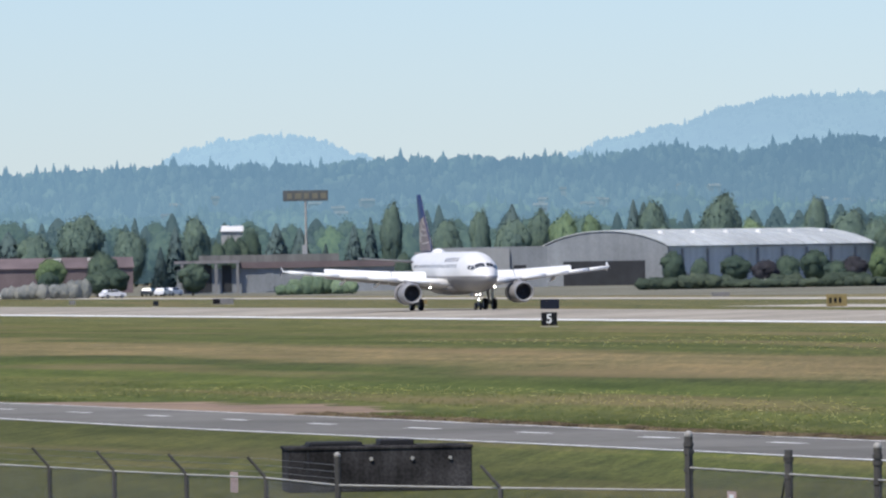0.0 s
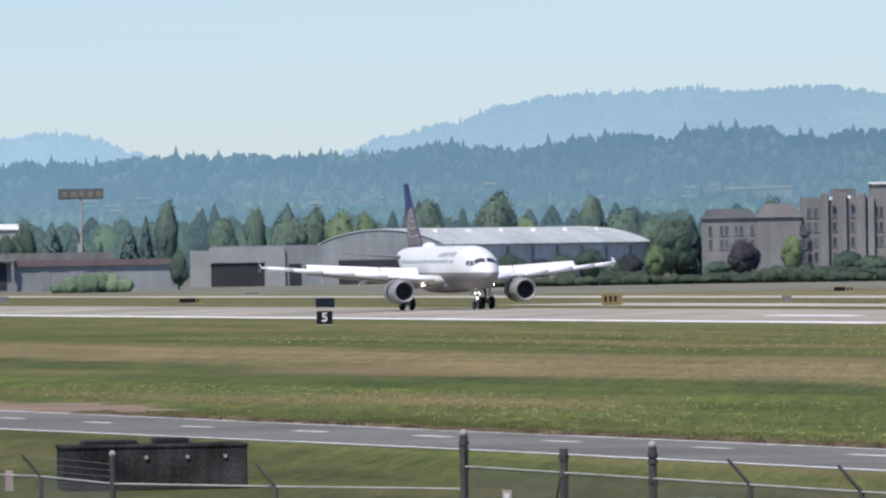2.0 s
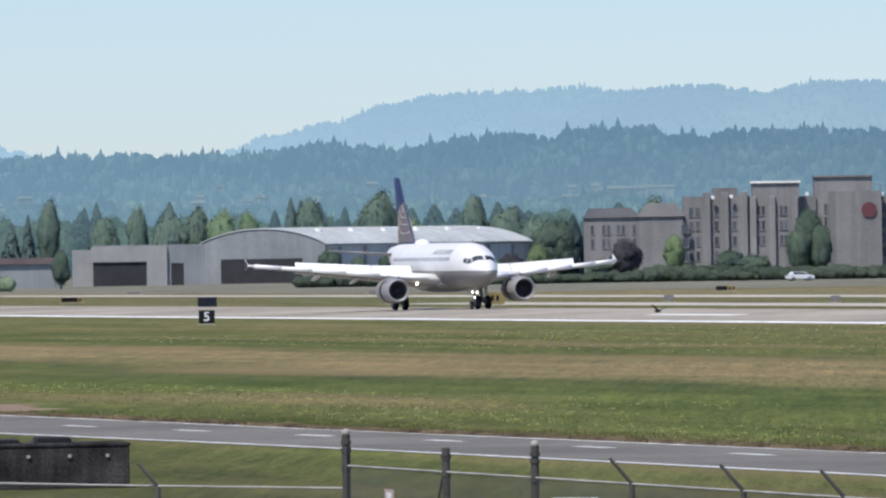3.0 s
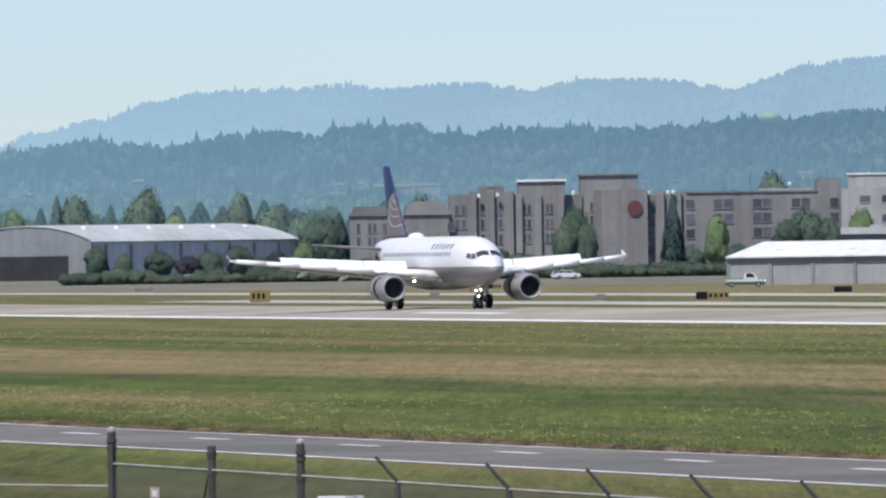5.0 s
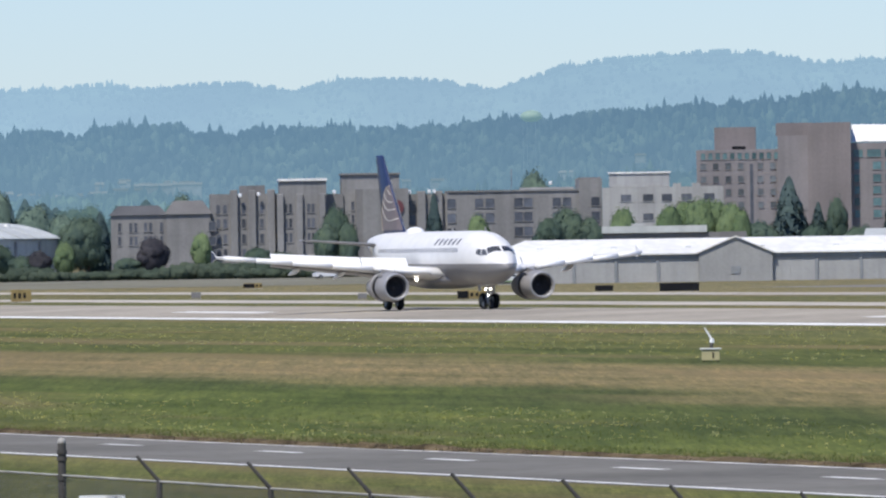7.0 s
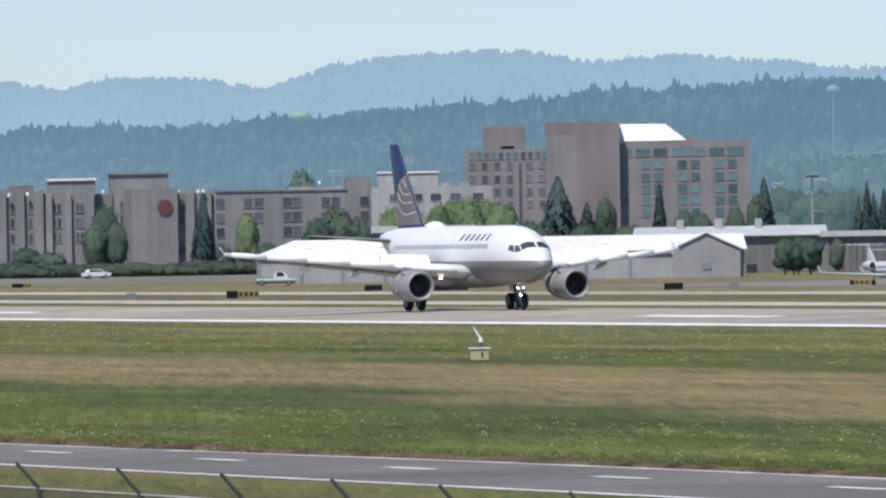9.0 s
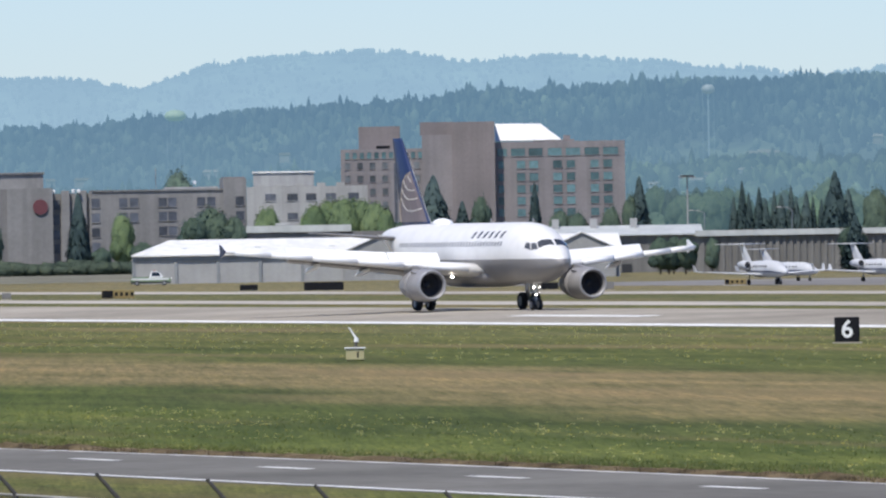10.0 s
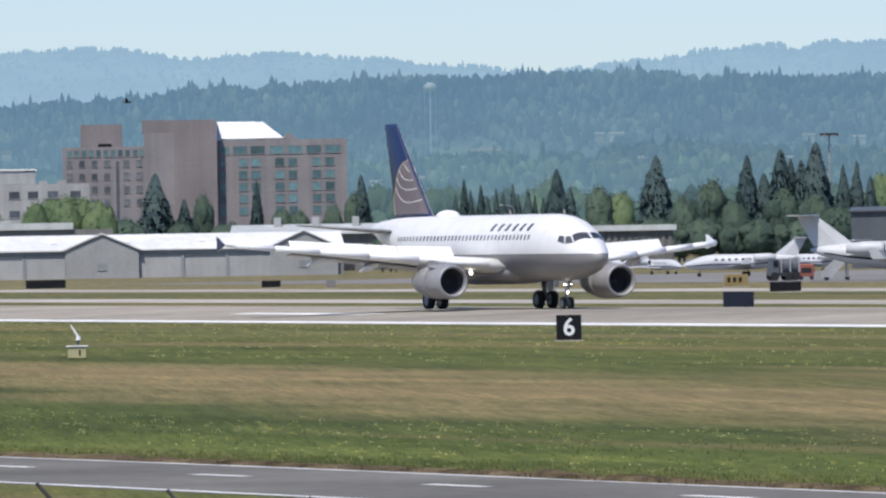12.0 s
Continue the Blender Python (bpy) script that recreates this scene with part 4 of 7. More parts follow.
def make_wing(plane, side):
    st = []
    for y in (1.4, 4.0, 6.4, 10.0, 13.5, 16.9):
        lead, trail, z = wing_at(y)
        c = trail - lead
        st.append((lead, lead + c * 0.86, side * y, z, 0.128 * c * (1.15 if y < 5 else 0.9), 0.02 * c))
    wing = part("wing", blade(st, 11), "wing_grey", plane, "pale grey swept wing with slats, flaps and spoilers out", True)
    # slats: drooped strips ahead of the leading edge
    for y0, y1 in ((2.6, 5.0), (6.5, 9.2), (9.25, 11.9), (11.95, 14.4), (14.45, 16.6)):
        ss = []
        for y in (y0, y1):
            lead, trail, z = wing_at(y)
            c = trail - lead
            ss.append((lead - 0.30, lead + 0.10 * c, side * y, z - 0.08 + 0.02 * c, 0.34 + 0.022 * c, 0.0))
        part("slat", blade(ss, 7), "white", wing, smooth=True)
    # flaps: two panels lowered behind the wing, darker grey to paint in shade there
    for y0, y1 in ((2.1, 6.35), (6.45, 12.6)):
        rings = []
        for y in (y0, y1):
            lead, trail, z = wing_at(y)
            c = trail - lead
            hinge, fc = lead + c * 0.84, 0.20 * c + 0.35
            zz = z - 0.06 * c * 0.5
            rings.append([(GEAR - hinge - u * fc * 0.93, side * y, zz - u * fc * 0.24 + v) for u, v in ((0, 0.0), (0.15, 0.10), (0.5, 0.06), (1, 0.0), (0.5, -0.06), (0.12, -0.10))])
        part("flap", loft(bmesh.new(), rings), "grey", wing, "lowered landing flap")
    # aileron
    rings = []
    for y in (12.7, 16.5):
        lead, trail, z = wing_at(y)
        c = trail - lead
        rings.append([(GEAR - (lead + c * 0.85), side * y, z + 0.05), (GEAR - trail, side * y, z - 0.02), (GEAR - (lead + c * 0.85), side * y, z - 0.08)])
    part("aileron", loft(bmesh.new(), rings), "wing_grey", wing)
    # raised spoilers
    for i, (y0, y1) in enumerate(((2.9, 6.33), (6.4, 8.17), (8.19, 9.66), (9.68, 11.16), (11.18, 12.8))):
        rings = []
        for y in (y0, y1):
            lead, trail, z = wing_at(y)
            c = trail - lead
            hinge, sc = lead + 0.62 * c, 0.14 * c + 0.34
            up = radians(44)
            zt = z + 0.05 * c
            a = (GEAR - hinge, side * y, zt)
            b = (GEAR - hinge - sc * math.cos(up), side * y, zt + sc * math.sin(up))
            rings.append([a, b, (b[0] - 0.01, b[1], b[2] - 0.035), (a[0] - 0.02, a[1], a[2] - 0.05)])
        part("spoiler", loft(bmesh.new(), rings), "white", wing, "raised ground spoiler")
    # flap track fairings
    for y in (3.9, 7.6, 10.9):
        lead, trail, z = wing_at(y)
        bm = ring_loft([(0, 0.02), (0.5, 0.15), (1.3, 0.20), (2.2, 0.16), (3.0, 0.03)], 10)
        turned(bm, (0, 0, 0), "Y", -9)
        bmesh.ops.translate(bm, verts=bm.verts, vec=(GEAR - trail + 1.5, side * y, z - 0.32))
        part("flap_fairing", bm, "wing_grey", wing, smooth=True)
    # tip fence
    lead, trail, z = wing_at(16.95)
    shape = [(GEAR - lead - 0.35, z), (GEAR - trail + 0.28, z + 0.46), (GEAR - trail - 0.1, z + 0.52), (GEAR - trail, z + 0.05), (GEAR - trail - 0.06, z - 0.4), (GEAR - trail + 0.25, z - 0.36)]
    part("wingtip_fence", prismed(shape, side * 16.92, side * 16.965), "white", wing, "slender white wingtip fence")
    part("fence_face", prismed(shape, side * 16.965, side * 16.98), "letter", wing, "dark outer face of the wingtip fence")


ENGINES = []


def make_engine(plane, side):
    pod = new("engine")
    pod.parent = plane
    pod.empty_display_size = 0.3
    pod.location = (GEAR - 9.2, side * 5.75, 1.74)
    pod["label"] = "grey turbofan engine under the wing"
    part("inlet_lip", ring_loft([(0.30, 0.80), (0.12, 0.82), (0.02, 0.88), (0.0, 0.93), (0.05, 0.985), (0.22, 1.03)]), "lip", pod, "bare metal inlet lip", True)
    part("inlet_duct", ring_loft([(0.30, 0.80), (0.7, 0.79), (1.1, 0.80)]), "duct", pod, "dark grey inlet duct", True)
    part("fan_cowl", ring_loft([(0.22, 1.03), (0.7, 1.085), (1.3, 1.10), (2.1, 1.07), (2.25, 1.03), (2.25, 0.95)]), "nacelle", pod, "grey fan cowl", True)
    bm = rodded((-1.08, 0, 0), (-1.16, 0, 0), 0.80, n=28)
    fan = part("fan", bm, "duct", pod, "dark fan face")
    part("spinner", rodded((-1.08, 0, 0), (-0.72, 0, 0), 0.22, 0.03, 14), "duct", fan)
    for k in range(22):
        a = 2 * math.pi * k / 22
        bm = bmesh.new()
        c, s = math.cos(a), math.sin(a)
        c2, s2 = math.cos(a + 0.2), math.sin(a + 0.2)
        sheet(bm, [(-1.0, 0.2 * c, 0.2 * s), (-1.0, 0.78 * c, 0.78 * s), (-1.07, 0.78 * c2, 0.78 * s2), (-1.07, 0.2 * c2, 0.2 * s2)])
        bmesh.ops.solidify(bm, geom=bm.faces[:], thickness=0.01)
        part("fan_blade", bm, "duct", fan)
    part("cascade", ring_loft([(2.2, 0.95), (3.3, 0.93)]), "black", pod, "dark thrust reverser cascade", True)
    part("sleeve", ring_loft([(2.27, 0.96), (2.27, 1.085), (2.4, 1.1), (2.9, 1.05), (3.6, 0.93), (4.3, 0.78), (4.7, 0.66), (4.7, 0.62), (4.2, 0.70)]), "nacelle", pod, "grey sliding reverser sleeve", True)
    ENGINES.append(pod.children[-1])
    part("core", ring_loft([(3.4, 0.6), (4.8, 0.48), (5.3, 0.36), (5.3, 0.3), (5.6, 0.05)]), "dark_steel", pod, smooth=True)
    bm = loft(bmesh.new(), [[(x, 0.16 * w, z) for w in (-1, 1)] + [(x, 0.16 * w, z2) for w in (1, -1)] for x, z, z2 in ((-1.6, 1.0, 1.12), (-3.0, 0.9, 1.32), (-5.0, 0.75, 1.30))])
    part("pylon", bm, "nacelle", pod, "grey engine pylon")
    for s in (1, -1):
        part("strake", prismed([(-0.9, 0.0), (-1.9, 0.0), (-1.9, 0.22), (-1.3, 0.15)], 0.0, 0.02), "nacelle", pod).matrix_basis = pose(0, s * 0.78, 0.78, -s * 45, 0, 0)


M["emblem"] = surface("muted_emblem_paint", (0.19, 0.155, 0.155), 0.5, spread=0.2, scale=0.6, bump=0.0)
M["pale"] = surface("pale_gold_line", (0.62, 0.58, 0.52), 0.4, spread=0.1, bump=0.0)
airliner = make_airliner()


# ---- buildings beyond the field: x to the side, -y towards the viewpoint ----
def window(wall, x0, x1, z0, z1, mat="hotel_glass", y=0.0, frame_mat="beige"):
    w = part("window", box(box(box(boxed(x0, x0 + 0.1, y - 0.10, y + 0.05, z0, z1), x1 - 0.1, x1, y - 0.10, y + 0.05, z0, z1), x0, x1, y - 0.102, y + 0.05, z1 - 0.1, z1 + 0.02),
                           x0 - 0.05, x1 + 0.05, y - 0.16, y + 0.05, z0 - 0.12, z0), frame_mat, wall)
    part("pane", boxed(x0 + 0.1, x1 - 0.1, y - 0.03, y + 0.05, z0, z1 - 0.1), mat, w)
    return w


def make_stepped_hotel():
    hotel = thing("hotel", facing(16.505, 1750.0), "stepped beige hotel with pilasters and a red disc sign", "building")

    def block(x0, x1, top, front, mat="beige", depth=14.0, base=0.0):
        return part("wall", boxed(x0, x1, front, front + depth, base, top), mat, hotel)

    def mansard(x0, x1, z0, z1, front, mat, inset=1.4):
        bm = bmesh.new()
        loft(bm, [[(x0 - 0.4, front - 0.4, z0), (x1 + 0.4, front - 0.4, z0), (x1 + 0.4, front + 14, z0), (x0 - 0.4, front + 14, z0)],
                  [(x0 + inset, front + inset, z1), (x1 - inset, front + inset, z1), (x1 - inset, front + 12, z1), (x0 + inset, front + 12, z1)]])
        return part("roof", bm, mat, hotel, "grey mansard roof")

    def stack(wall, xs, ys, half, tall, y):
        for x in xs:
            for z in ys:
                window(wall, x - half, x + half, z - tall, z + tall, "hotel_glass", y)

    a = block(0.00, 10.04, 11.33, 0.0)
    mansard(0.00, 10.04, 11.33, 13.07, 0.0, "taupe_roof")
    stack(a, (1.54, 3.58, 4.51, 6.25, 7.17, 9.11), (9.18, 6.72), 0.35, 0.85, 0.0)
    a2 = block(10.04, 18.02, 11.39, -0.6)
    mansard(10.04, 18.02, 11.39, 13.85, -0.6, "roof_tile")
    stack(a2, (18.33,), (9.18, 6.52, 4.06), 0.7, 0.8, -0.6)
    b = block(18.02, 30.31, 14.92, 1.0)
    stack(b, (19.46, 20.68, 24.06, 27.34), (12.16, 9.60, 6.83, 4.17), 0.42, 0.85, 1.0)
    for x in (22.32, 25.60, 29.08):
        part("pilaster", boxed(x - 0.7, x + 0.7, 0.1, 1.0, 0, 15.64, bevel=0.1), "beige", hotel)
    part("roof_house", boxed(23.45, 28.06, 6, 12, 14.90, 16.43), "beige_dark", hotel)
    c = block(30.62, 39.12, 17.11, 0.0)
    part("parapet_cap", boxed(30.41, 39.32, -0.4, 14.4, 17.11, 17.52), "white_roof", hotel, "white parapet cap")
    stack(c, (31.74, 32.56, 35.84, 36.66), (12.20, 9.53, 6.87), 0.35, 0.85, 0.0)
    for x in (30.72, 34.20, 38.30):
        part("pilaster", boxed(x - 0.6, x + 0.6, -0.8, 0.0, 0, 14.76, bevel=0.1), "beige", hotel)
    d = block(39.12, 42.19, 14.67, 2.0, "beige_dark")
    stack(d, (40.55,), (12.11, 9.45), 0.4, 0.85, 2.0)
    e = block(41.98, 52.43, 18.05, 2.5)
    part("parapet_cap", boxed(41.78, 52.63, 2.1, 16.8, 18.05, 18.36), "beige_dark", hotel)
    stack(e, (43.93,), (12.47, 10.01, 6.94), 0.35, 0.85, 2.5)
    part("wall", boxed(45.67, 53.97, -0.8, 6.0, 0, 15.45), "beige", hotel, "blank beige wall carrying a sign")
    part("pilaster", boxed(44.44, 45.88, -0.2, 4.0, 0, 15.52, bevel=0.1), "beige_dark", hotel)
    part("disc_sign", rodded((51.71, -0.8, 12.04), (51.71, -1.1, 12.04), 1.38, n=32), "red_disc", hotel, "round dark red sign")
    f = block(53.97, 61.03, 14.41, 1.5)
    stack(f, (54.68,), (12.40, 9.74, 6.98, 4.42), 0.7, 0.9, 1.5)
    for x in (56.32, 59.39):
        part("pilaster", boxed(x - 0.8, x + 0.8, 0.6, 1.5, 0, 14.92, bevel=0.1), "beige", hotel)
    g = block(61.03, 84.89, 14.58, 0.0)
    stack(g, (61.75,), (12.60, 9.94, 7.28, 4.62), 0.85, 0.85, 0.0)
    stack(g, (66.77, 68.71), (12.61, 9.95), 0.85, 0.85, 0.0)
    stack(g, (73.93, 75.67), (12.61, 10.05, 7.39), 0.85, 0.85, 0.0)
    stack(g, (80.90, 82.74), (12.60, 9.94, 7.28), 0.85, 0.85, 0.0)
    part("parapet_cap", boxed(61.03, 84.89, -0.25, 14.2, 14.58, 14.89), "beige_dark", hotel)
    part("roof_house", boxed(74.65, 84.38, 7, 12, 14.48, 15.30), "white_wall", hotel)
    h = block(84.89, 89.09, 16.72, -0.8, "beige")
    stack(h, (87.86,), (12.61, 9.95, 7.29), 0.85, 0.85, -0.8)
    part("parapet_cap", boxed(85.09, 88.88, 0, 12, 16.72, 16.93), "rose_dark", hotel)
    for x, z in ((23.45, 14.62), (26.83, 14.78), (40.55, 14.97), (54.17, 14.77), (57.75, 14.81), (58.68, 14.80), (79.77, 16.01)):
        part("roof_lamp", boxed(x - 0.3, x + 0.3, -0.4, 0.2, z - 0.3, z + 0.35, bevel=0.1), "car_white", hotel, "small white roof light")
    part("mast", rodded((72.91, 5, 15.20), (72.91, 5, 18.78), 0.08), "steel", hotel)


def make_white_block():
    b = thing("office_block", facing(19.704, 2050.0), "white low office block with dark square windows", "building")
    w = part("wall", boxed(-10.08, 15.59, 0, 20, 0, 16.64), "white_wall", b)
    part("wall", boxed(-8.64, 4.20, 3, 16, 16.70, 19.58), "white_wall", b, "white upper storey")
    part("parapet_cap", boxed(-8.88, 4.44, 2.7, 16.3, 19.58, 19.94), "white_roof", b)
    for x in (-5.04, -0.36, 3.60, 7.80, 12.60):
        window(w, x - 1.2, x + 1.2, 13.64, 15.20, "hotel_glass", 0.0, "white_wall")
        window(w, x - 1.2, x + 1.2, 9.57, 11.13, "hotel_glass", 0.0, "white_wall")
    for x in (-6.84, -2.76, 1.20, 5.76, 9.84):
        part("battlement", boxed(x - 0.9, x + 0.9, 0, 1.0, 16.64, 17.36), "white_wall", b)


def make_tall_hotel():
    h = thing("hotel", facing(20.828, 2300.0), "tall rose-beige hotel with teal windows and a white sloping skylight", "building")
    left = part("wall", boxed(-33.91, -14.13, 0, 18, 0, 26.57), "rose", h)
    part("roof_house", boxed(-29.61, -19.78, 4, 14, 26.58, 31.96), "rose_dark", h, "dusky rose plant room")
    part("wall", boxed(-14.53, -6.86, -2, 18, 0, 29.70), "rose", h)
    part("roof_house", boxed(-14.94, -7.13, 3, 14, 29.70, 32.79), "rose_dark", h, "dusky rose plant room")
    part("wall", boxed(-7.40, 2.83, -4, 18, 0, 32.65), "rose_dark", h, "blank dusky rose tower")
    right = part("wall", boxed(2.83, 33.78, 0, 18, 0, 27.72), "rose", h)
    part("skylight", loft(bmesh.new(), [[(2.96, 0.3, 28.04), (18.98, 0.3, 27.98), (18.98, 15, 27.98), (2.96, 15, 28.04)],
                                        [(2.96, 8.0, 32.21), (13.86, 8.0, 32.10), (13.86, 14, 32.10), (2.96, 14, 32.21)]]), "white_roof", h, "white sloping skylight")
    part("parapet_cap", boxed(12.11, 21.80, 0.5, 10, 27.74, 28.15), "rose_dark", h)
    part("roof_house", boxed(19.24, 20.86, 4, 8, 27.69, 29.17), "rose_dark", h)
    for k in range(11):
        x = -32.30 + k * (-14.94 - -32.30) / 10
        window(left, x - 0.6, x + 0.6, 24.28, 25.89, "teal_glass", 0, "rose")
    for z in (22.66, 19.57, 16.47, 13.38):
        for x in (-32.30, -29.34, -26.38, -23.42, -18.71, -15.75):
            window(left, x - 0.75, x + 0.75, z - 0.8, z + 0.8, "soft_glass", 0, "rose")
    # narrow upright strip in the hotel glass colour, slightly proud of the wall
    part("recess_band", boxed(-21.26, -20.46, -0.08, 0.2, 0, 23.14), "hotel_glass", h)
    for a, b in ((3.36, 5.79), (6.59, 10.09), (10.77, 14.27), (15.34, 18.84), (19.65, 23.28), (24.09, 27.72), (28.53, 32.30)):
        window(right, a, b, 24.36, 26.24, "teal_glass", 0, "rose")
    for z in (22.34, 19.38, 16.55, 13.73, 10.90):
        for a, b in ((3.50, 4.98), (7.94, 10.09), (10.90, 13.19), (16.55, 18.84), (19.78, 21.94), (25.44, 27.59), (28.53, 30.82)):
            window(right, a, b, z - 0.95, z + 0.95, "teal_glass", 0, "rose")
    part("sign_bar", boxed(-25.44, -22.21, 3.9, 4.0, 26.69, 27.37), "sign_black", h)


def gable_roof(x0, x1, y0, ridge, y1, z0, z1, hip=0.0, thick=0.18):
    """A roof with its ridge along x; hip: how far the ridge stops short of the left end."""
    bm = bmesh.new()
    loft(bm, [[(x0 - 0.3, y0 - 0.4, z0), (x0 + hip, ridge, z1), (x0 - 0.3, y1 + 0.4, z0), (x0 - 0.3, y1 + 0.4, z0 - thick), (x0 + hip, ridge, z1 - thick), (x0 - 0.3, y0 - 0.4, z0 - thick)],
              [(x1 + 0.3, y0 - 0.4, z0), (x1, ridge, z1), (x1 + 0.3, y1 + 0.4, z0), (x1 + 0.3, y1 + 0.4, z0 - thick), (x1, ridge, z1 - thick), (x1 + 0.3, y0 - 0.4, z0 - thick)]])
    return bm


def make_white_sheds():
    shed = thing("hangar_shed", facing(20.207, 1235.0), "long white-roofed aircraft shed with grey sliding doors", "hangar")
    z_eave, z_ridge = 3.70, 5.58
    x0, x1 = -31.51, 30.71
    part("wall", boxed(x0, x1, 0.25, 18, 0, z_eave - 0.2), "shed_wall", shed)
    part("roof", gable_roof(x0, x1, 0, 9, 18, z_eave, z_ridge, -27.10 - -31.51), "white_roof", shed, "bright white metal roof")
    part("eave_band", boxed(x0, x1, -0.05, 0.25, z_eave - 0.75, z_eave - 0.2), "hangar_wall", shed)
    for a, b in ((-31.51, -4.55), (4.62, 21.68)):
        n = max(1, round((b - a) / 5.25))
        for k in range(n):
            p, q = a + (b - a) * k / n, a + (b - a) * (k + 1) / n
            d = part("sliding_door", boxed(p + 0.2, q - 0.2, 0.12 + 0.06 * (k % 2), 0.25, 0, z_eave - 0.75), "shed_door", shed)
            for j in range(1, 5):
                x = p + 0.2 + (q - p - 0.4) * j / 5
                part("rib", boxed(x - 0.03, x + 0.03, 0.07 + 0.06 * (k % 2), 0.13 + 0.06 * (k % 2), 0, z_eave - 0.78), "shed_door", d)
            part("door_post", boxed(p - 0.2, p + 0.2, 0.0, 0.3, 0, z_eave - 0.2), "hangar_wall", shed)
    for xc, w in ((0.00, 4.70 - 0.00), (25.80, 30.13 - 25.80)):
        zp = z_ridge + 0.15
        part("gable_wall", prismed([(xc - w, 0), (xc + w, 0), (xc + w, z_eave - 0.1), (xc, zp - 0.1), (xc - w, z_eave - 0.1)], -0.6, 8), "shed_wall", shed, "plain grey gable wall")
        for s in (-1, 1):
            bm = bmesh.new()
            loft(bm, [[(xc, y, zp + 0.1), (xc + s * (w + 0.3), y, z_eave + 0.02), (xc + s * (w + 0.3), y, z_eave - 0.14), (xc, y, zp - 0.06)] for y in (-0.9, 9)])
            part("gable_roof", bm, "white_roof", shed)
        part("vent", boxed(xc - 0.6, xc + 0.6, -0.7, -0.6, 1.0, 1.9), "hangar_wall", shed)
    for k in range(6):
        x = x0 + 6 + k * 9.5
        part("roof_seam", boxed(x, x + 0.8, 3.2, 3.9, z_eave + (z_ridge - z_eave) * 0.36, z_eave + (z_ridge - z_eave) * 0.36 + 0.16), "pale_roof", shed)


def make_flat_stores():
    s = thing("store_building", facing(19.704, 1330.0), "low flat-roofed store behind the white sheds", "building")
    part("wall", boxed(-6.54, 13.23, 0, 16, 0, 6.42), "beige_dark", s)
    part("roof", boxed(-6.69, 7.78, -0.4, 16, 6.42, 7.35), "pale_roof", s)
    part("roof_house", boxed(-2.65, -0.62, 4, 8, 7.38, 7.69), "white_wall", s)
    g = thing("store_building", facing(21.547, 1345.0), "low store with pale shallow gable roof and white roof boxes", "building")
    z0, z1 = 5.33, 6.59
    part("wall", boxed(-14.17, 12.99, 0.3, 15, 0, z0), "tan_wall", g)
    part("roof", gable_roof(-13.38, 13.38, 0, 7, 15, z0, z1), "pale_roof", g, "pale grey-green metal roof")
    for x in (-7.00, -1.65, 3.94):
        part("roof_box", boxed(x - 0.5, x + 0.5, 5, 6, z1 - 0.6, z1 + 1.0, bevel=0.03), "white_wall", g)
    part("door", boxed(2.20, 3.62, 0.15, 0.4, 0, 1.2), "interior_shade", g)
    w = thing("terminal_building", facing(22.486, 1290.0), "long tan fluted wall under a pale flat roof band", "building")
    a, b = -8.68, 25.06
    part("wall", boxed(a, b, 0.2, 14, 0, 4.93), "tan_wall", w)
    n = int((b - a) / 0.9)
    for k in range(n):
        x = a + (b - a) * (k + 0.5) / n
        part("flute", boxed(x - 0.22, x + 0.22, 0.0, 0.2, 0, 4.85), "tan_wall", w)
    part("roof_band", boxed(a - 0.5, b + 0.4, -0.5, 14.5, 4.93, 5.69), "pale_roof", w, "pale grey roof band")
    d = thing("dark_hangar", facing(24.731, 1150.0), "dark grey steel hangar behind the parked jets", "hangar")
    part("wall", boxed(-1.55, 12.79, 0, 20, 0, 6.95), "dark_clad", d)
    part("roof", gable_roof(-1.55, 12.79, 0, 10, 20, 6.95, 7.37), "dark_clad", d)


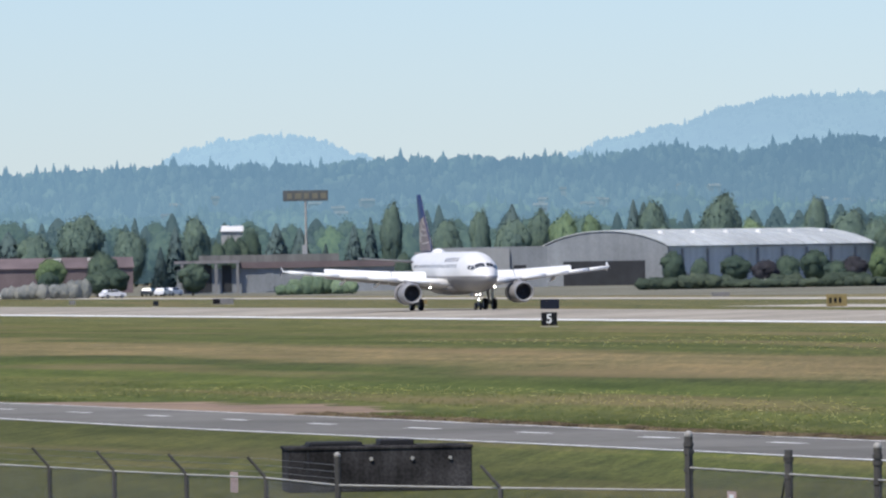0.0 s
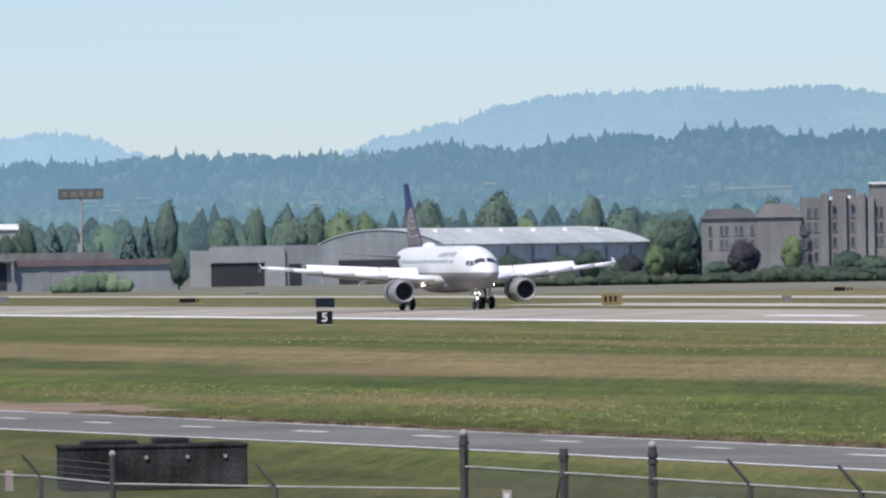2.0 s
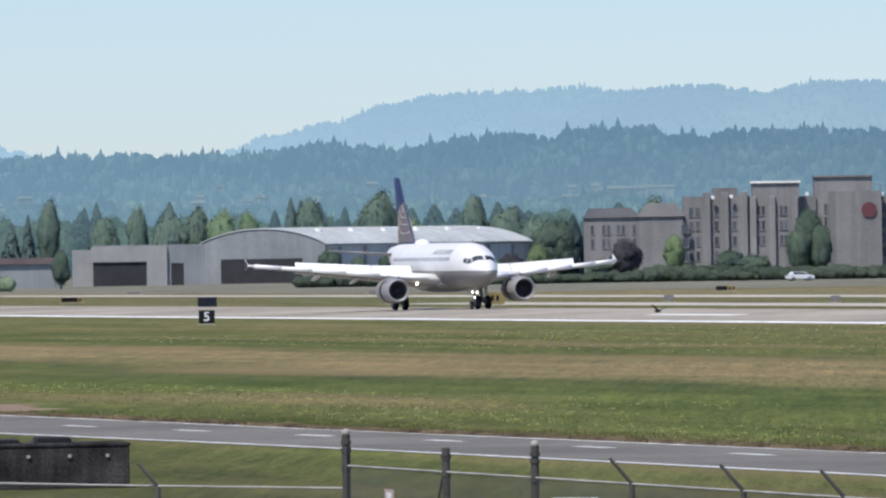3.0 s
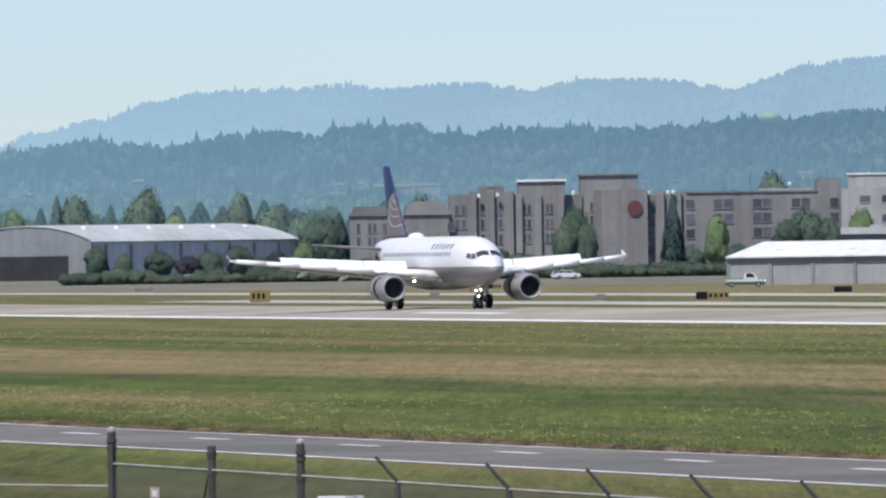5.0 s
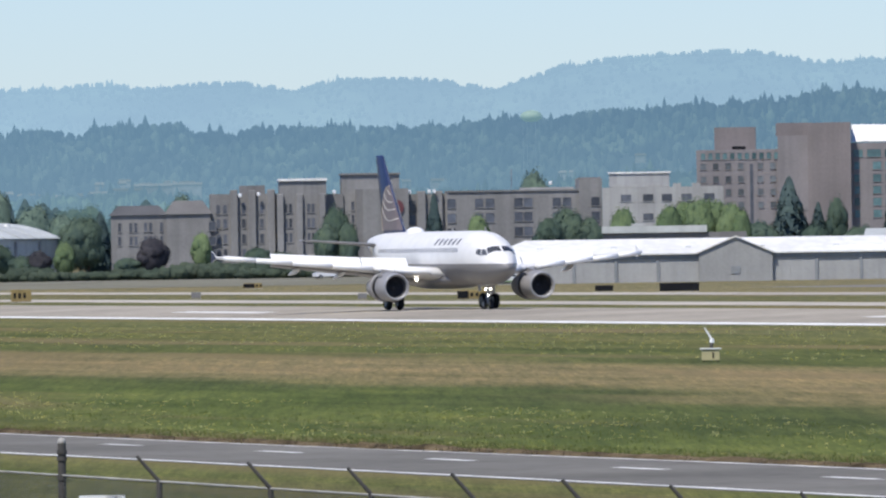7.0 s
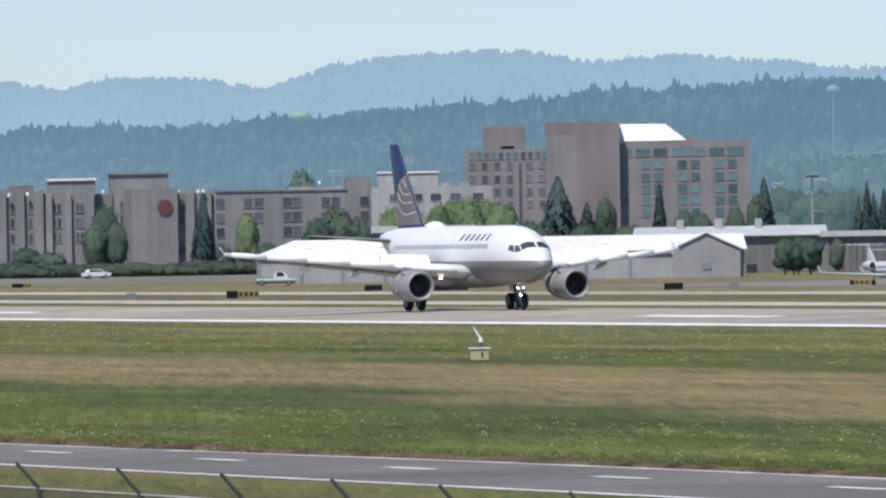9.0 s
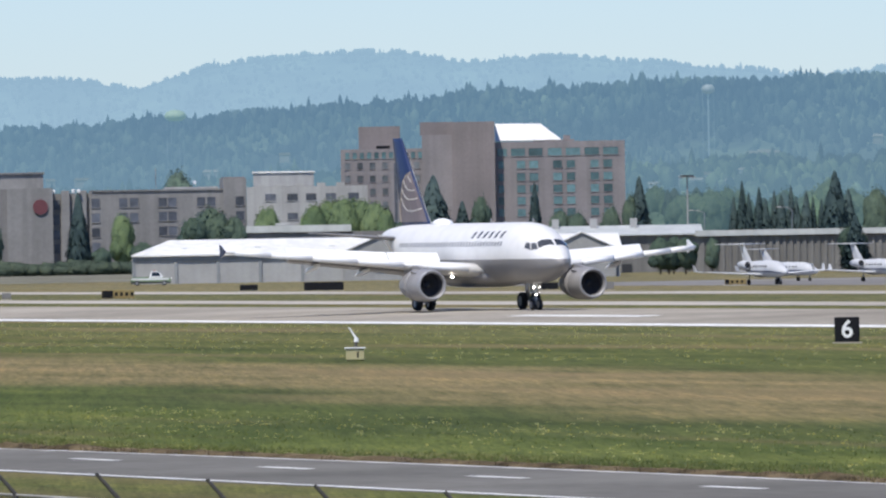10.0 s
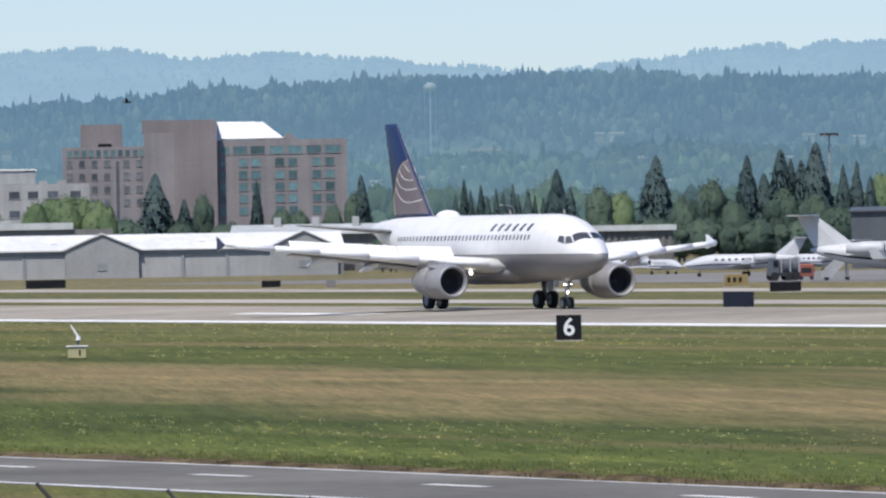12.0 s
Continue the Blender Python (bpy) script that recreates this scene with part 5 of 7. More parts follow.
def make_arched_hangar():
    turn = -33.0
    h = thing("arched_hangar", facing(14.975, 1900.0, 0.0, turn), "large grey hangar with barrel-vaulted pale metal roof", "hangar")
    w, l = 30.0, 76.0
    z_eave, z_top = 7.45, 10.66

    def arch(x):
        k = (x + w / 2) / (w / 2)
        return z_eave + (z_top - z_eave) * (1 - k * k) ** 0.9 if abs(k) < 1 else z_eave

    xs = [-w + w * i / 24 for i in range(25)]
    outline = [(x, arch(x)) for x in xs]
    # front wall faces -y, the long side runs back along +y on the right
    part("front_wall", prismed([(-w, 0), (0, 0)] + outline[::-1], -0.3, 0.3), "hangar_wall", h, "grey arched front wall")
    # paler than the other walls: missing sunlight is put into its colour
    part("side_wall", boxed(-0.3, 0, 0.3, l, 0, z_eave - 0.1), "pale_roof", h, "grey side wall, coloured paler to offset its shade")
    part("side_wall", boxed(-w, -w + 0.3, 0.3, l, 0, z_eave - 0.1), "hangar_wall", h)
    part("back_wall", prismed([(-w, 0), (0, 0)] + outline[::-1], l, l + 0.4), "hangar_wall", h)
    bm = bmesh.new()
    loft(bm, [[(x * 1.0 + (0.5 if x > -w / 2 else -0.5), y, z + 0.2) for x, z in outline] + [(x + (0.5 if x > -w / 2 else -0.5), y, z) for x, z in outline[::-1]] for y in (-0.5, l + 0.6)])
    part("roof", bm, "pale_roof", h, "pale curved metal roof")
    for k in range(13):
        y = 3 + k * (l - 6) / 12
        bm = bmesh.new()
        loft(bm, [[(x + 0.5 * (1 if x > -w / 2 else -1), yy, z + 0.32) for x, z in outline] + [(x + 0.5 * (1 if x > -w / 2 else -1), yy, z + 0.15) for x, z in outline[::-1]] for yy in (y - 0.06, y + 0.06)])
        part("roof_seam", bm, "pale_roof", h)
    for k in range(6):
        y = 8 + k * 12
        part("roof_vent", rodded((-7, y, arch(-7)), (-7, y, arch(-7) + 0.9), 0.8, 0.5, 10), "white_roof", h)
    # solid panel on the wall; the doorway's inner shade is its colour
    part("hangar_door", boxed(-w * 0.82, -w * 0.18, -0.5, -0.3, 0, z_eave - 2.6), "interior_shade", h, "tall dark panel imitating the shade in a hangar doorway")
    for k in range(8):
        y = 6 + k * 9.2
        part("buttress", boxed(0, 0.5, y - 1.5, y - 1.1, 0, z_eave - 0.4), "shed_wall", h)
    a = thing("annexe", facing(13.853, 1880.0), "flat grey annexe with a wide dark panel imitating a shaded vehicle opening", "building")
    part("wall", boxed(-8.58, 13.20, 0, 14, 0, 7.94), "hangar_wall", a)
    part("wall", boxed(-12.65, -8.25, 1.5, 14, 0, 7.15), "shed_wall", a)
    part("fascia", boxed(-9.02, 4.62, -0.5, 0, 4.71, 7.68), "shed_wall", a, "pale fascia above the opening")
    # dark sheet before a closed wall, painted as a shaded opening
    part("opening", boxed(-8.58, 1.76, -0.12, 0.1, 0, 4.50), "interior_shade", a, "wide dark panel imitating a shaded vehicle opening")
    part("pillar", boxed(1.87, 5.83, -0.7, 0, 0, 7.59), "shed_wall", a)
    part("door", boxed(6.60, 9.02, -0.12, 0.1, 0, 4.33), "interior_shade", a)
    b = thing("long_store", facing(12.685, 1800.0), "long low building with pale fascia and red-brown band", "building")
    part("wall", boxed(-19.80, 22.64, 0, 12, 0, 4.62), "hangar_wall", b, "grey lower wall")
    part("roof_band", boxed(-8.00, 23.38, -0.6, 12, 4.62, 5.77), "brown_roof", b, "red-brown roof band")
    part("parapet_cap", boxed(-15.59, 10.53, 0.2, 12.4, 5.77, 7.14), "tan_wall", b, "pale tan upper fascia")
    part("canopy", boxed(-20.22, -8.00, -2.0, 0.2, 5.64, 6.16), "rose", b, "pale pinkish canopy edge")
    # the dark ones are panels that paint in the shade of open bays
    for x0, x1, mat in ((-18.54, -13.27, "interior_shade"), (-11.37, -9.58, "interior_shade"), (-3.16, -1.69, "hangar_wall"), (2.11, 5.27, "hangar_wall")):
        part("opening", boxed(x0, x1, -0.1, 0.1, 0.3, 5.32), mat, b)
    for x in (-18.75, -12.43, -8.43):
        part("canopy_post", boxed(x - 0.25, x + 0.25, -1.9, -1.4, 0, 5.74), "beige", b)
    part("chimney", boxed(3.69, 4.53, 3, 4, 7.11, 8.80), "white_wall", b)
    c = thing("long_store", facing(11.511, 1950.0), "dark red-brown low building behind parked cars", "building")
    part("wall", boxed(-26.24, 9.70, 0, 12, 0, 5.25), "brown_roof", c)
    part("roof", gable_roof(-26.24, 9.70, 0, 6, 12, 5.25, 7.31), "brown_roof", c)
    for x in (-5.71, 1.48):
        part("skylight", boxed(x - 0.9, x + 0.9, 3.5, 4.6, 6.62, 7.19), "white_roof", c)
    e = thing("house", facing(12.383, 2150.0), "white pitched-roof house among the trees", "house")
    part("wall", boxed(-2.26, 2.77, 0, 9, 0, 12.86), "white_wall", e)
    part("roof", gable_roof(-2.14, 2.64, 0, 4.5, 9, 12.86, 14.01), "white_roof", e)


def make_billboard():
    b = thing("billboard", facing(12.826, 2000.0), "wide dark billboard on a single tall post", "billboard")
    part("post", rodded((0, 0.4, 0), (0, 0.4, 18.99), 0.3, 0.22, 12), "rail", b)
    part("panel", boxed(-4.68, 4.68, 0, 0.8, 18.29, 20.51, bevel=0.05), "board", b)
    for k, w in ((0, 0.5), (1, 0.7), (2, 0.5), (3, 0.6), (4, 0.6)):
        x = -3.28 + k * 1.75
        part("letter_bar", boxed(x - w, x + w, -0.06, 0.0, 18.76, 19.93), "board_yellow", b)


def make_water_towers():
    w = thing("water_tower", facing(19.007, 3700.0, -20), "pale green domed water tower on the wooded slope", "water tower")
    zc = 53.79 + 20
    bm = bmesh.new()
    loft(bm, [[(r * math.cos(2 * math.pi * i / 20), r * math.sin(2 * math.pi * i / 20), zc + z) for i in range(20)] for r, z in ((2.2, -2.4), (4.1, -1.2), (4.2, 0), (3.4, 1.1), (1.6, 1.8), (0.2, 2.0))])
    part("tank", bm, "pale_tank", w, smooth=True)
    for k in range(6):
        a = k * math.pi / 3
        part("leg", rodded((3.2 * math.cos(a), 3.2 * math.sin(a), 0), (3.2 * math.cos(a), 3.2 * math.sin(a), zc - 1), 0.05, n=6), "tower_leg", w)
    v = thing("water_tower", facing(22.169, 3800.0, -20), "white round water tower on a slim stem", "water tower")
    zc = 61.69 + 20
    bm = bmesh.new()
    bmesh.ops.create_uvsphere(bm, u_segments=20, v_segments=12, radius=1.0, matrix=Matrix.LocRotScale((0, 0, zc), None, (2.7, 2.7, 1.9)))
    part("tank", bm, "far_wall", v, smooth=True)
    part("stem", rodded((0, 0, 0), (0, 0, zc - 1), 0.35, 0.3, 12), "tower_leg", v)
    for s in (-1, 1):
        part("leg", rodded((s * 2.4, 0, 0), (s * 2.2, 0, zc), 0.06, n=6), "tower_leg", v)


def make_masts():
    for b, d, z, head in ((24.530, 1500, 19.28, 1.5), (22.036, 1700, 15.40, 1.2)):
        m = thing("light_mast", facing(b, d), "tall slim steel floodlight mast with a ring of lamps", "light mast", "masts")
        part("pole", rodded((0, 0, 0), (0, 0, z), 0.2, 0.12, 10), "white_wall", m)
        part("head_frame", rodded((0, 0, z - 0.15), (0, 0, z + 0.15), head * 0.9, head, 14), "dark_steel", m)
        for k in range(6):
            a = k * math.pi / 3
            part("floodlight", boxed(head * math.cos(a) - 0.25, head * math.cos(a) + 0.25, head * math.sin(a) - 0.25, head * math.sin(a) + 0.25, z - 0.35, z - 0.1), "steel", m)
    for t_b, d, z in ((22.135, 1600, 9.02), (22.655, 1600, 9.33)):
        m = thing("street_lamp", facing(t_b, d), "grey street lamp with a curved arm", "street lamp", "street lamps")
        part("pole", rodded((0, 0, 0), (0, 0, z - 0.4), 0.1, 0.07), "steel", m)
        part("arm", rod(rodded((0, 0, z - 0.4), (-0.8, 0, z), 0.06), (-0.8, 0, z), (-2.0, 0, z + 0.1), 0.06), "steel", m)
        part("lamp_head", boxed(-2.6, -1.8, -0.15, 0.15, z, z + 0.18, bevel=0.04), "white_wall", m)


# both tower surfaces emit a little blue to imitate haze before them
M["tower_leg"] = surface("haze_glow_steel", (0.09, 0.10, 0.11), 0.9, spread=0.1, gloss=0.05, air=(0.15, 0.26, 0.34))
M["pale_tank"] = surface("haze_glow_green_tank", (0.15, 0.20, 0.14), 0.7, spread=0.1, air=(0.12, 0.21, 0.25))
def make_hill_houses():
    """Small pale houses among the trees of the lower slope, set where the slope reaches each height."""
    rng = random.Random(12)
    def rise(z):
        return math.degrees(math.atan((z - EYE.z) / 1000))

    scattered = []
    while len(scattered) < 44:
        b, e = rng.uniform(11.5, 25.0), rng.uniform(0.27, 0.46)
        if noise.noise((b * 2.2, e * 9.0, 4.0)) > 0.1:
            scattered.append((b, e, 0.0))
    long_ones = [(16.609, rise(12.26), 7.0), (16.777, rise(12.63), 9.0), (16.961, rise(12.69), 6.0), (16.458, rise(12.01), 5.0),
                 (20.708, rise(9.26), 5.0), (22.485, rise(14.29), 7.0)]
    for b, e, half in scattered + [(b, e, 0.0) for b, e in ((16.44, 0.404), (16.58, 0.415), (16.71, 0.403), (16.86, 0.410), (16.99, 0.401), (15.80, 0.337), (16.00, 0.347), (15.90, 0.359), (22.50, 0.496), (22.29, 0.342), (23.17, 0.585), (23.27, 0.580), (23.43, 0.437), (22.02, 0.364), (21.82, 0.327), (22.51, 0.495), (22.02, 0.369), (22.39, 0.403), (14.23, 0.363), (14.83, 0.366), (14.23, 0.381), (24.29, 0.425), (16.59, 0.419), (16.96, 0.406), (19.21, 0.430), (19.65, 0.524), (22.50, 0.504), (22.03, 0.405), (24.41, 0.557), (24.71, 0.535), (12.08, 0.300), (12.22, 0.277),)] + long_ones:
        for height, d0, d1 in (LOW[2], LOW[1]):
            k = next((i / 60 for i in range(61) if math.degrees(math.atan2(height(b, i / 60) + 5.0 - EYE.z, d0 + (d1 - d0) * i / 60)) >= e), None)
            if k is not None:
                break
        if k is None:
            continue
        d, z = d0 + (d1 - d0) * k - (75 if half else 26), height(b, k) - (3 if half else 1)
        w = half or rng.uniform(1.4, 3.2)
        h = thing("house", facing(b, d, z, rng.uniform(-20, 20)), "small pale house among hillside trees", "house", "hillside houses")
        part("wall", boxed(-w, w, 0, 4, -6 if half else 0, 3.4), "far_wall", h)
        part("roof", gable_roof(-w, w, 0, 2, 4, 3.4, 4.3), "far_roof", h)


make_hill_houses()
make_stepped_hotel()
make_white_block()
make_tall_hotel()
make_white_sheds()
make_flat_stores()
make_arched_hangar()
make_billboard()
make_water_towers()
make_masts()


# ---- trees and shrubs ----
def crown_mesh(name, mat, tree, verts, faces, normals):
    """One crown of leaves, each leaf shaded by the side of the crown on which it grows."""
    me = bpy.data.meshes.new(name)
    me.from_pydata([tuple(v) for v in verts], [], faces)
    me.polygons.foreach_set("use_smooth", [True] * len(me.polygons))
    me.normals_split_custom_set_from_vertices([tuple(n) for n in normals])
    me.materials.append(M[mat])
    ob = new(name, me)
    ob.parent = tree
    return ob


def leafy_body(centre, radii, rng, seed, leaves, size, lobes=0.22, sparse=1.0):
    """An uneven rounded body of foliage with loose leaf sprays over it: vertices, faces and shading normals."""
    bm = bmesh.new()
    bmesh.ops.create_icosphere(bm, subdivisions=4, radius=1.0)
    verts, faces, normals = [], [], []
    centre, off = Vector(centre), Vector((seed * 3.7, seed * 1.9, seed * 0.7))

    def reach(v):
        p = v * 1.6 + off
        return 1.0 + lobes * (noise.noise(p) + 0.6 * noise.noise(p * 2.3) + 0.4 * noise.noise(p * 5.0))

    for v in bm.verts:
        d = v.co.normalized()
        r = reach(d)
        verts.append(centre + Vector((d.x * radii[0], d.y * radii[1], d.z * radii[2])) * r * 0.94)
        normals.append((d + Vector((0, 0, 0.25)) + Vector((rng.gauss(0, 0.04), rng.gauss(0, 0.04), rng.gauss(0, 0.04)))).normalized())
    faces += [tuple(v.index for v in f.verts) for f in bm.faces]
    bm.free()
    for _ in range(leaves):
        d = Vector((rng.gauss(0, 1), rng.gauss(0, 1), rng.gauss(0, 1))).normalized()
        p = centre + Vector((d.x * radii[0], d.y * radii[1], d.z * radii[2])) * reach(d) * rng.uniform(0.93, 1.0 + 0.1 * sparse)
        t = (d + Vector((rng.gauss(0, 0.5), rng.gauss(0, 0.5), rng.gauss(0, 0.5)))).to_track_quat("Z", "Y").to_matrix()
        sz = size * rng.uniform(0.6, 1.35)
        i = len(verts)
        verts += [p + t @ Vector(c) for c in ((-sz, -sz * 0.6, 0), (sz * 0.8, -sz * 0.7, 0.1 * sz), (sz, sz * 0.5, 0), (-sz * 0.7, sz * 0.7, -0.1 * sz))]
        normals += [(d + Vector((0, 0, 0.3)) + Vector((rng.gauss(0, 0.2), rng.gauss(0, 0.2), rng.gauss(0, 0.2)))).normalized()] * 4
        faces.append((i, i + 1, i + 2, i + 3))
    return verts, faces, normals


def joined(pieces):
    """Several bodies as one list of vertices, faces and normals."""
    verts, faces, normals = [], [], []
    for v, f, n in pieces:
        k = len(verts)
        verts += v
        normals += n
        faces += [tuple(i + k for i in face) for face in f]
    return verts, faces, normals


def conifer(seed, mat, slim=1.0):
    """Ten metres tall at scale one."""
    rng = random.Random(seed)
    far = mat.startswith("far")
    tree = thing("conifer_tree", pose(0, 0, -200), "hazy blue-green conifer in a far belt" if far else "dark green conifer with a narrow pointed crown", "tree", "conifers")
    part("trunk", rodded((0, 0, 0), (0, 0, 9.6), 0.22, 0.02, 8), "bark", tree)

    def reach(k, a):
        tier = 0.86 + 0.22 * noise.noise((math.cos(a) * 1.3 + seed * 5, math.sin(a) * 1.3, k * 7.0)) + 0.14 * noise.noise((math.cos(a) * 3 + seed, math.sin(a) * 3, k * 19.0))
        return 1.55 * slim * (1 - k) ** 0.78 * (0.6 + 6.5 * k if k < 0.06 else 1.0) * tier + 0.04

    verts, faces, normals = [], [], []
    levels, sides = 44, 20
    for j in range(levels):
        k = j / (levels - 1)
        for i in range(sides):
            a = math.tau * i / sides
            r = reach(k, a) * rng.uniform(0.9, 1.02)
            verts.append(Vector((r * math.cos(a), r * math.sin(a), 0.45 + 9.5 * k)))
            normals.append(Vector((math.cos(a), math.sin(a), 0.45 + rng.gauss(0, 0.12))).normalized())
    for j in range(levels - 1):
        for i in range(sides):
            q = (i + 1) % sides
            faces.append((j * sides + i, j * sides + q, (j + 1) * sides + q, (j + 1) * sides + i))
    for _ in range(1100):
        k, a = 1 - math.sqrt(rng.random()), rng.uniform(0, math.tau)
        r = reach(k, a) * rng.uniform(0.92, 1.14)
        c, si = math.cos(a), math.sin(a)
        p = Vector((r * c, r * si, 0.45 + 9.5 * k - 0.06 * r))
        sz = 0.15 * (1 - 0.5 * k) * rng.uniform(0.6, 1.3)
        along, across = Vector((c, si, -0.35 + rng.gauss(0, 0.3))).normalized() * sz * 1.5, Vector((-si, c, rng.gauss(0, 0.3))).normalized() * sz * 0.6
        i = len(verts)
        verts += [p - along * 0.6 - across, p - along * 0.6 + across, p + along + across * 0.3, p + along - across * 0.3]
        normals += [Vector((c, si, 0.45 + rng.gauss(0, 0.2))).normalized()] * 4
        faces.append((i, i + 1, i + 2, i + 3))
    crown_mesh("crown", mat, tree, verts, faces, normals)
    return tree


def broadleaf(seed, mat, label, name="broadleaf_tree"):
    """Ten metres tall at scale one, crown about seven across."""
    rng = random.Random(seed)
    tree = thing(name, pose(0, 0, -200), label, "tree", "broadleaf trees")
    bm = rodded((0, 0, 0), (0.1, 0, 4.2), 0.28, 0.17, 8)
    for i in range(9):
        a = i * 2.4
        rod(bm, (0.05, 0, 2.0 + i * 0.2), (2.2 * math.cos(a), 2.2 * math.sin(a), 4.2 + 0.35 * i), 0.1, 0.03, 5)
    part("trunk", bm, "bark", tree)
    pieces = [leafy_body((0, 0, 5.4), (2.9, 2.9, 4.3), rng, seed, 1500, 0.12)]
    for i in range(5):
        a, z = i * 1.2566 + rng.uniform(-0.5, 0.5), rng.uniform(3.2, 7.0)
        pieces.append(leafy_body((1.9 * math.cos(a), 1.9 * math.sin(a), z), (1.5, 1.5, 1.6), rng, seed + i * 0.37, 350, 0.11, 0.26))
    crown_mesh("crown", mat, tree, *joined(pieces))
    return tree


def shrub(seed, mat, label):
    """Two metres tall and four wide at scale one."""
    rng = random.Random(seed)
    bush = thing("shrub", pose(0, 0, -200), label, "shrub", "shrubs")
    part("stem", rodded((0, 0, 0), (0, 0, 1.0), 0.07, 0.04, 6), "bark", bush)
    pieces = [leafy_body((x, rng.uniform(-0.2, 0.2), 0.85 + rng.uniform(-0.1, 0.1)), (0.95, 0.85, 0.95), rng, seed + x, 500, 0.05, 0.3) for x in (-1.05, 0.0, 1.05)]
    crown_mesh("foliage", mat, bush, *joined(pieces))
    return bush


CONIFERS = [conifer(1, "conifer"), conifer(2, "conifer", 0.85), conifer(3, "conifer", 1.15)]
LEAFY = [broadleaf(11 + i, "leaf", "mid-green broadleaf tree with a loose rounded crown") for i in range(3)]
LIME = [broadleaf(21 + i, "lime_leaf", "fresh light-green broadleaf tree") for i in range(2)]
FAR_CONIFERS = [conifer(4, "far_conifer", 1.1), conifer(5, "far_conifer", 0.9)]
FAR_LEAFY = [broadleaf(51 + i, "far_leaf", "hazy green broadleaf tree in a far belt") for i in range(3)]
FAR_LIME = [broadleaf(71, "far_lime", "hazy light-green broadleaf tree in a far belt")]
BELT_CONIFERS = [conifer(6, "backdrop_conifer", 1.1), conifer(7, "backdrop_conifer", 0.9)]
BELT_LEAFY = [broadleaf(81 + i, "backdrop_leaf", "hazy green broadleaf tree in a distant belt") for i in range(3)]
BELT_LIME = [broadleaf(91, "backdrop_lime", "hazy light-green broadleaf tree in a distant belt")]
PURPLE = [broadleaf(31, "purple_leaf", "dark purple-leaved broadleaf tree")]
PALE_SHRUBS = [shrub(61 + i, "pale_shrub", "pale grey-beige rounded shrub beside the car park") for i in range(2)]
FRESH_SHRUBS = [shrub(65 + i, "fresh_shrub", "light-green rounded shrub before the long store") for i in range(2)]
HEDGES = [shrub(41 + i, "hedge", "clipped grey-green shrub in a hedge row") for i in range(3)]
used_kinds = set()
plant_rng = random.Random(77)


def plant(kinds, bearing, dist, height, width, base=None):
    """One tree by bearing and distance, with its height and crown width in metres."""
    src = plant_rng.choice(kinds)
    ref_h, ref_w = (2.0, 4.0) if kinds in (HEDGES, PALE_SHRUBS, FRESH_SHRUBS) else (10.0, 1.9 if kinds in (CONIFERS, FAR_CONIFERS, BELT_CONIFERS) else 7.0)
    m = facing(bearing, dist, 0.0, plant_rng.uniform(0, 360) if kinds not in (HEDGES, PALE_SHRUBS, FRESH_SHRUBS) else plant_rng.uniform(-8, 8))
    m = m @ Matrix.Diagonal((width / ref_w, width / ref_w, height / ref_h, 1))
    if id(src) not in used_kinds:
        used_kinds.add(id(src))
        src.matrix_basis = m
        return src
    return copy_thing(src, m @ Matrix.Diagonal((1 / src.scale.x, 1 / src.scale.y, 1 / src.scale.z, 1)))


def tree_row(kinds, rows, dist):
    # from this distance on, trees take the haze-tinted copies
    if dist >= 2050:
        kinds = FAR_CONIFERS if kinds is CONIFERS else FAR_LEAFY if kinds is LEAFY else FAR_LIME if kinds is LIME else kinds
    for b, h, w in rows:
        plant(kinds, b, dist, h, w)


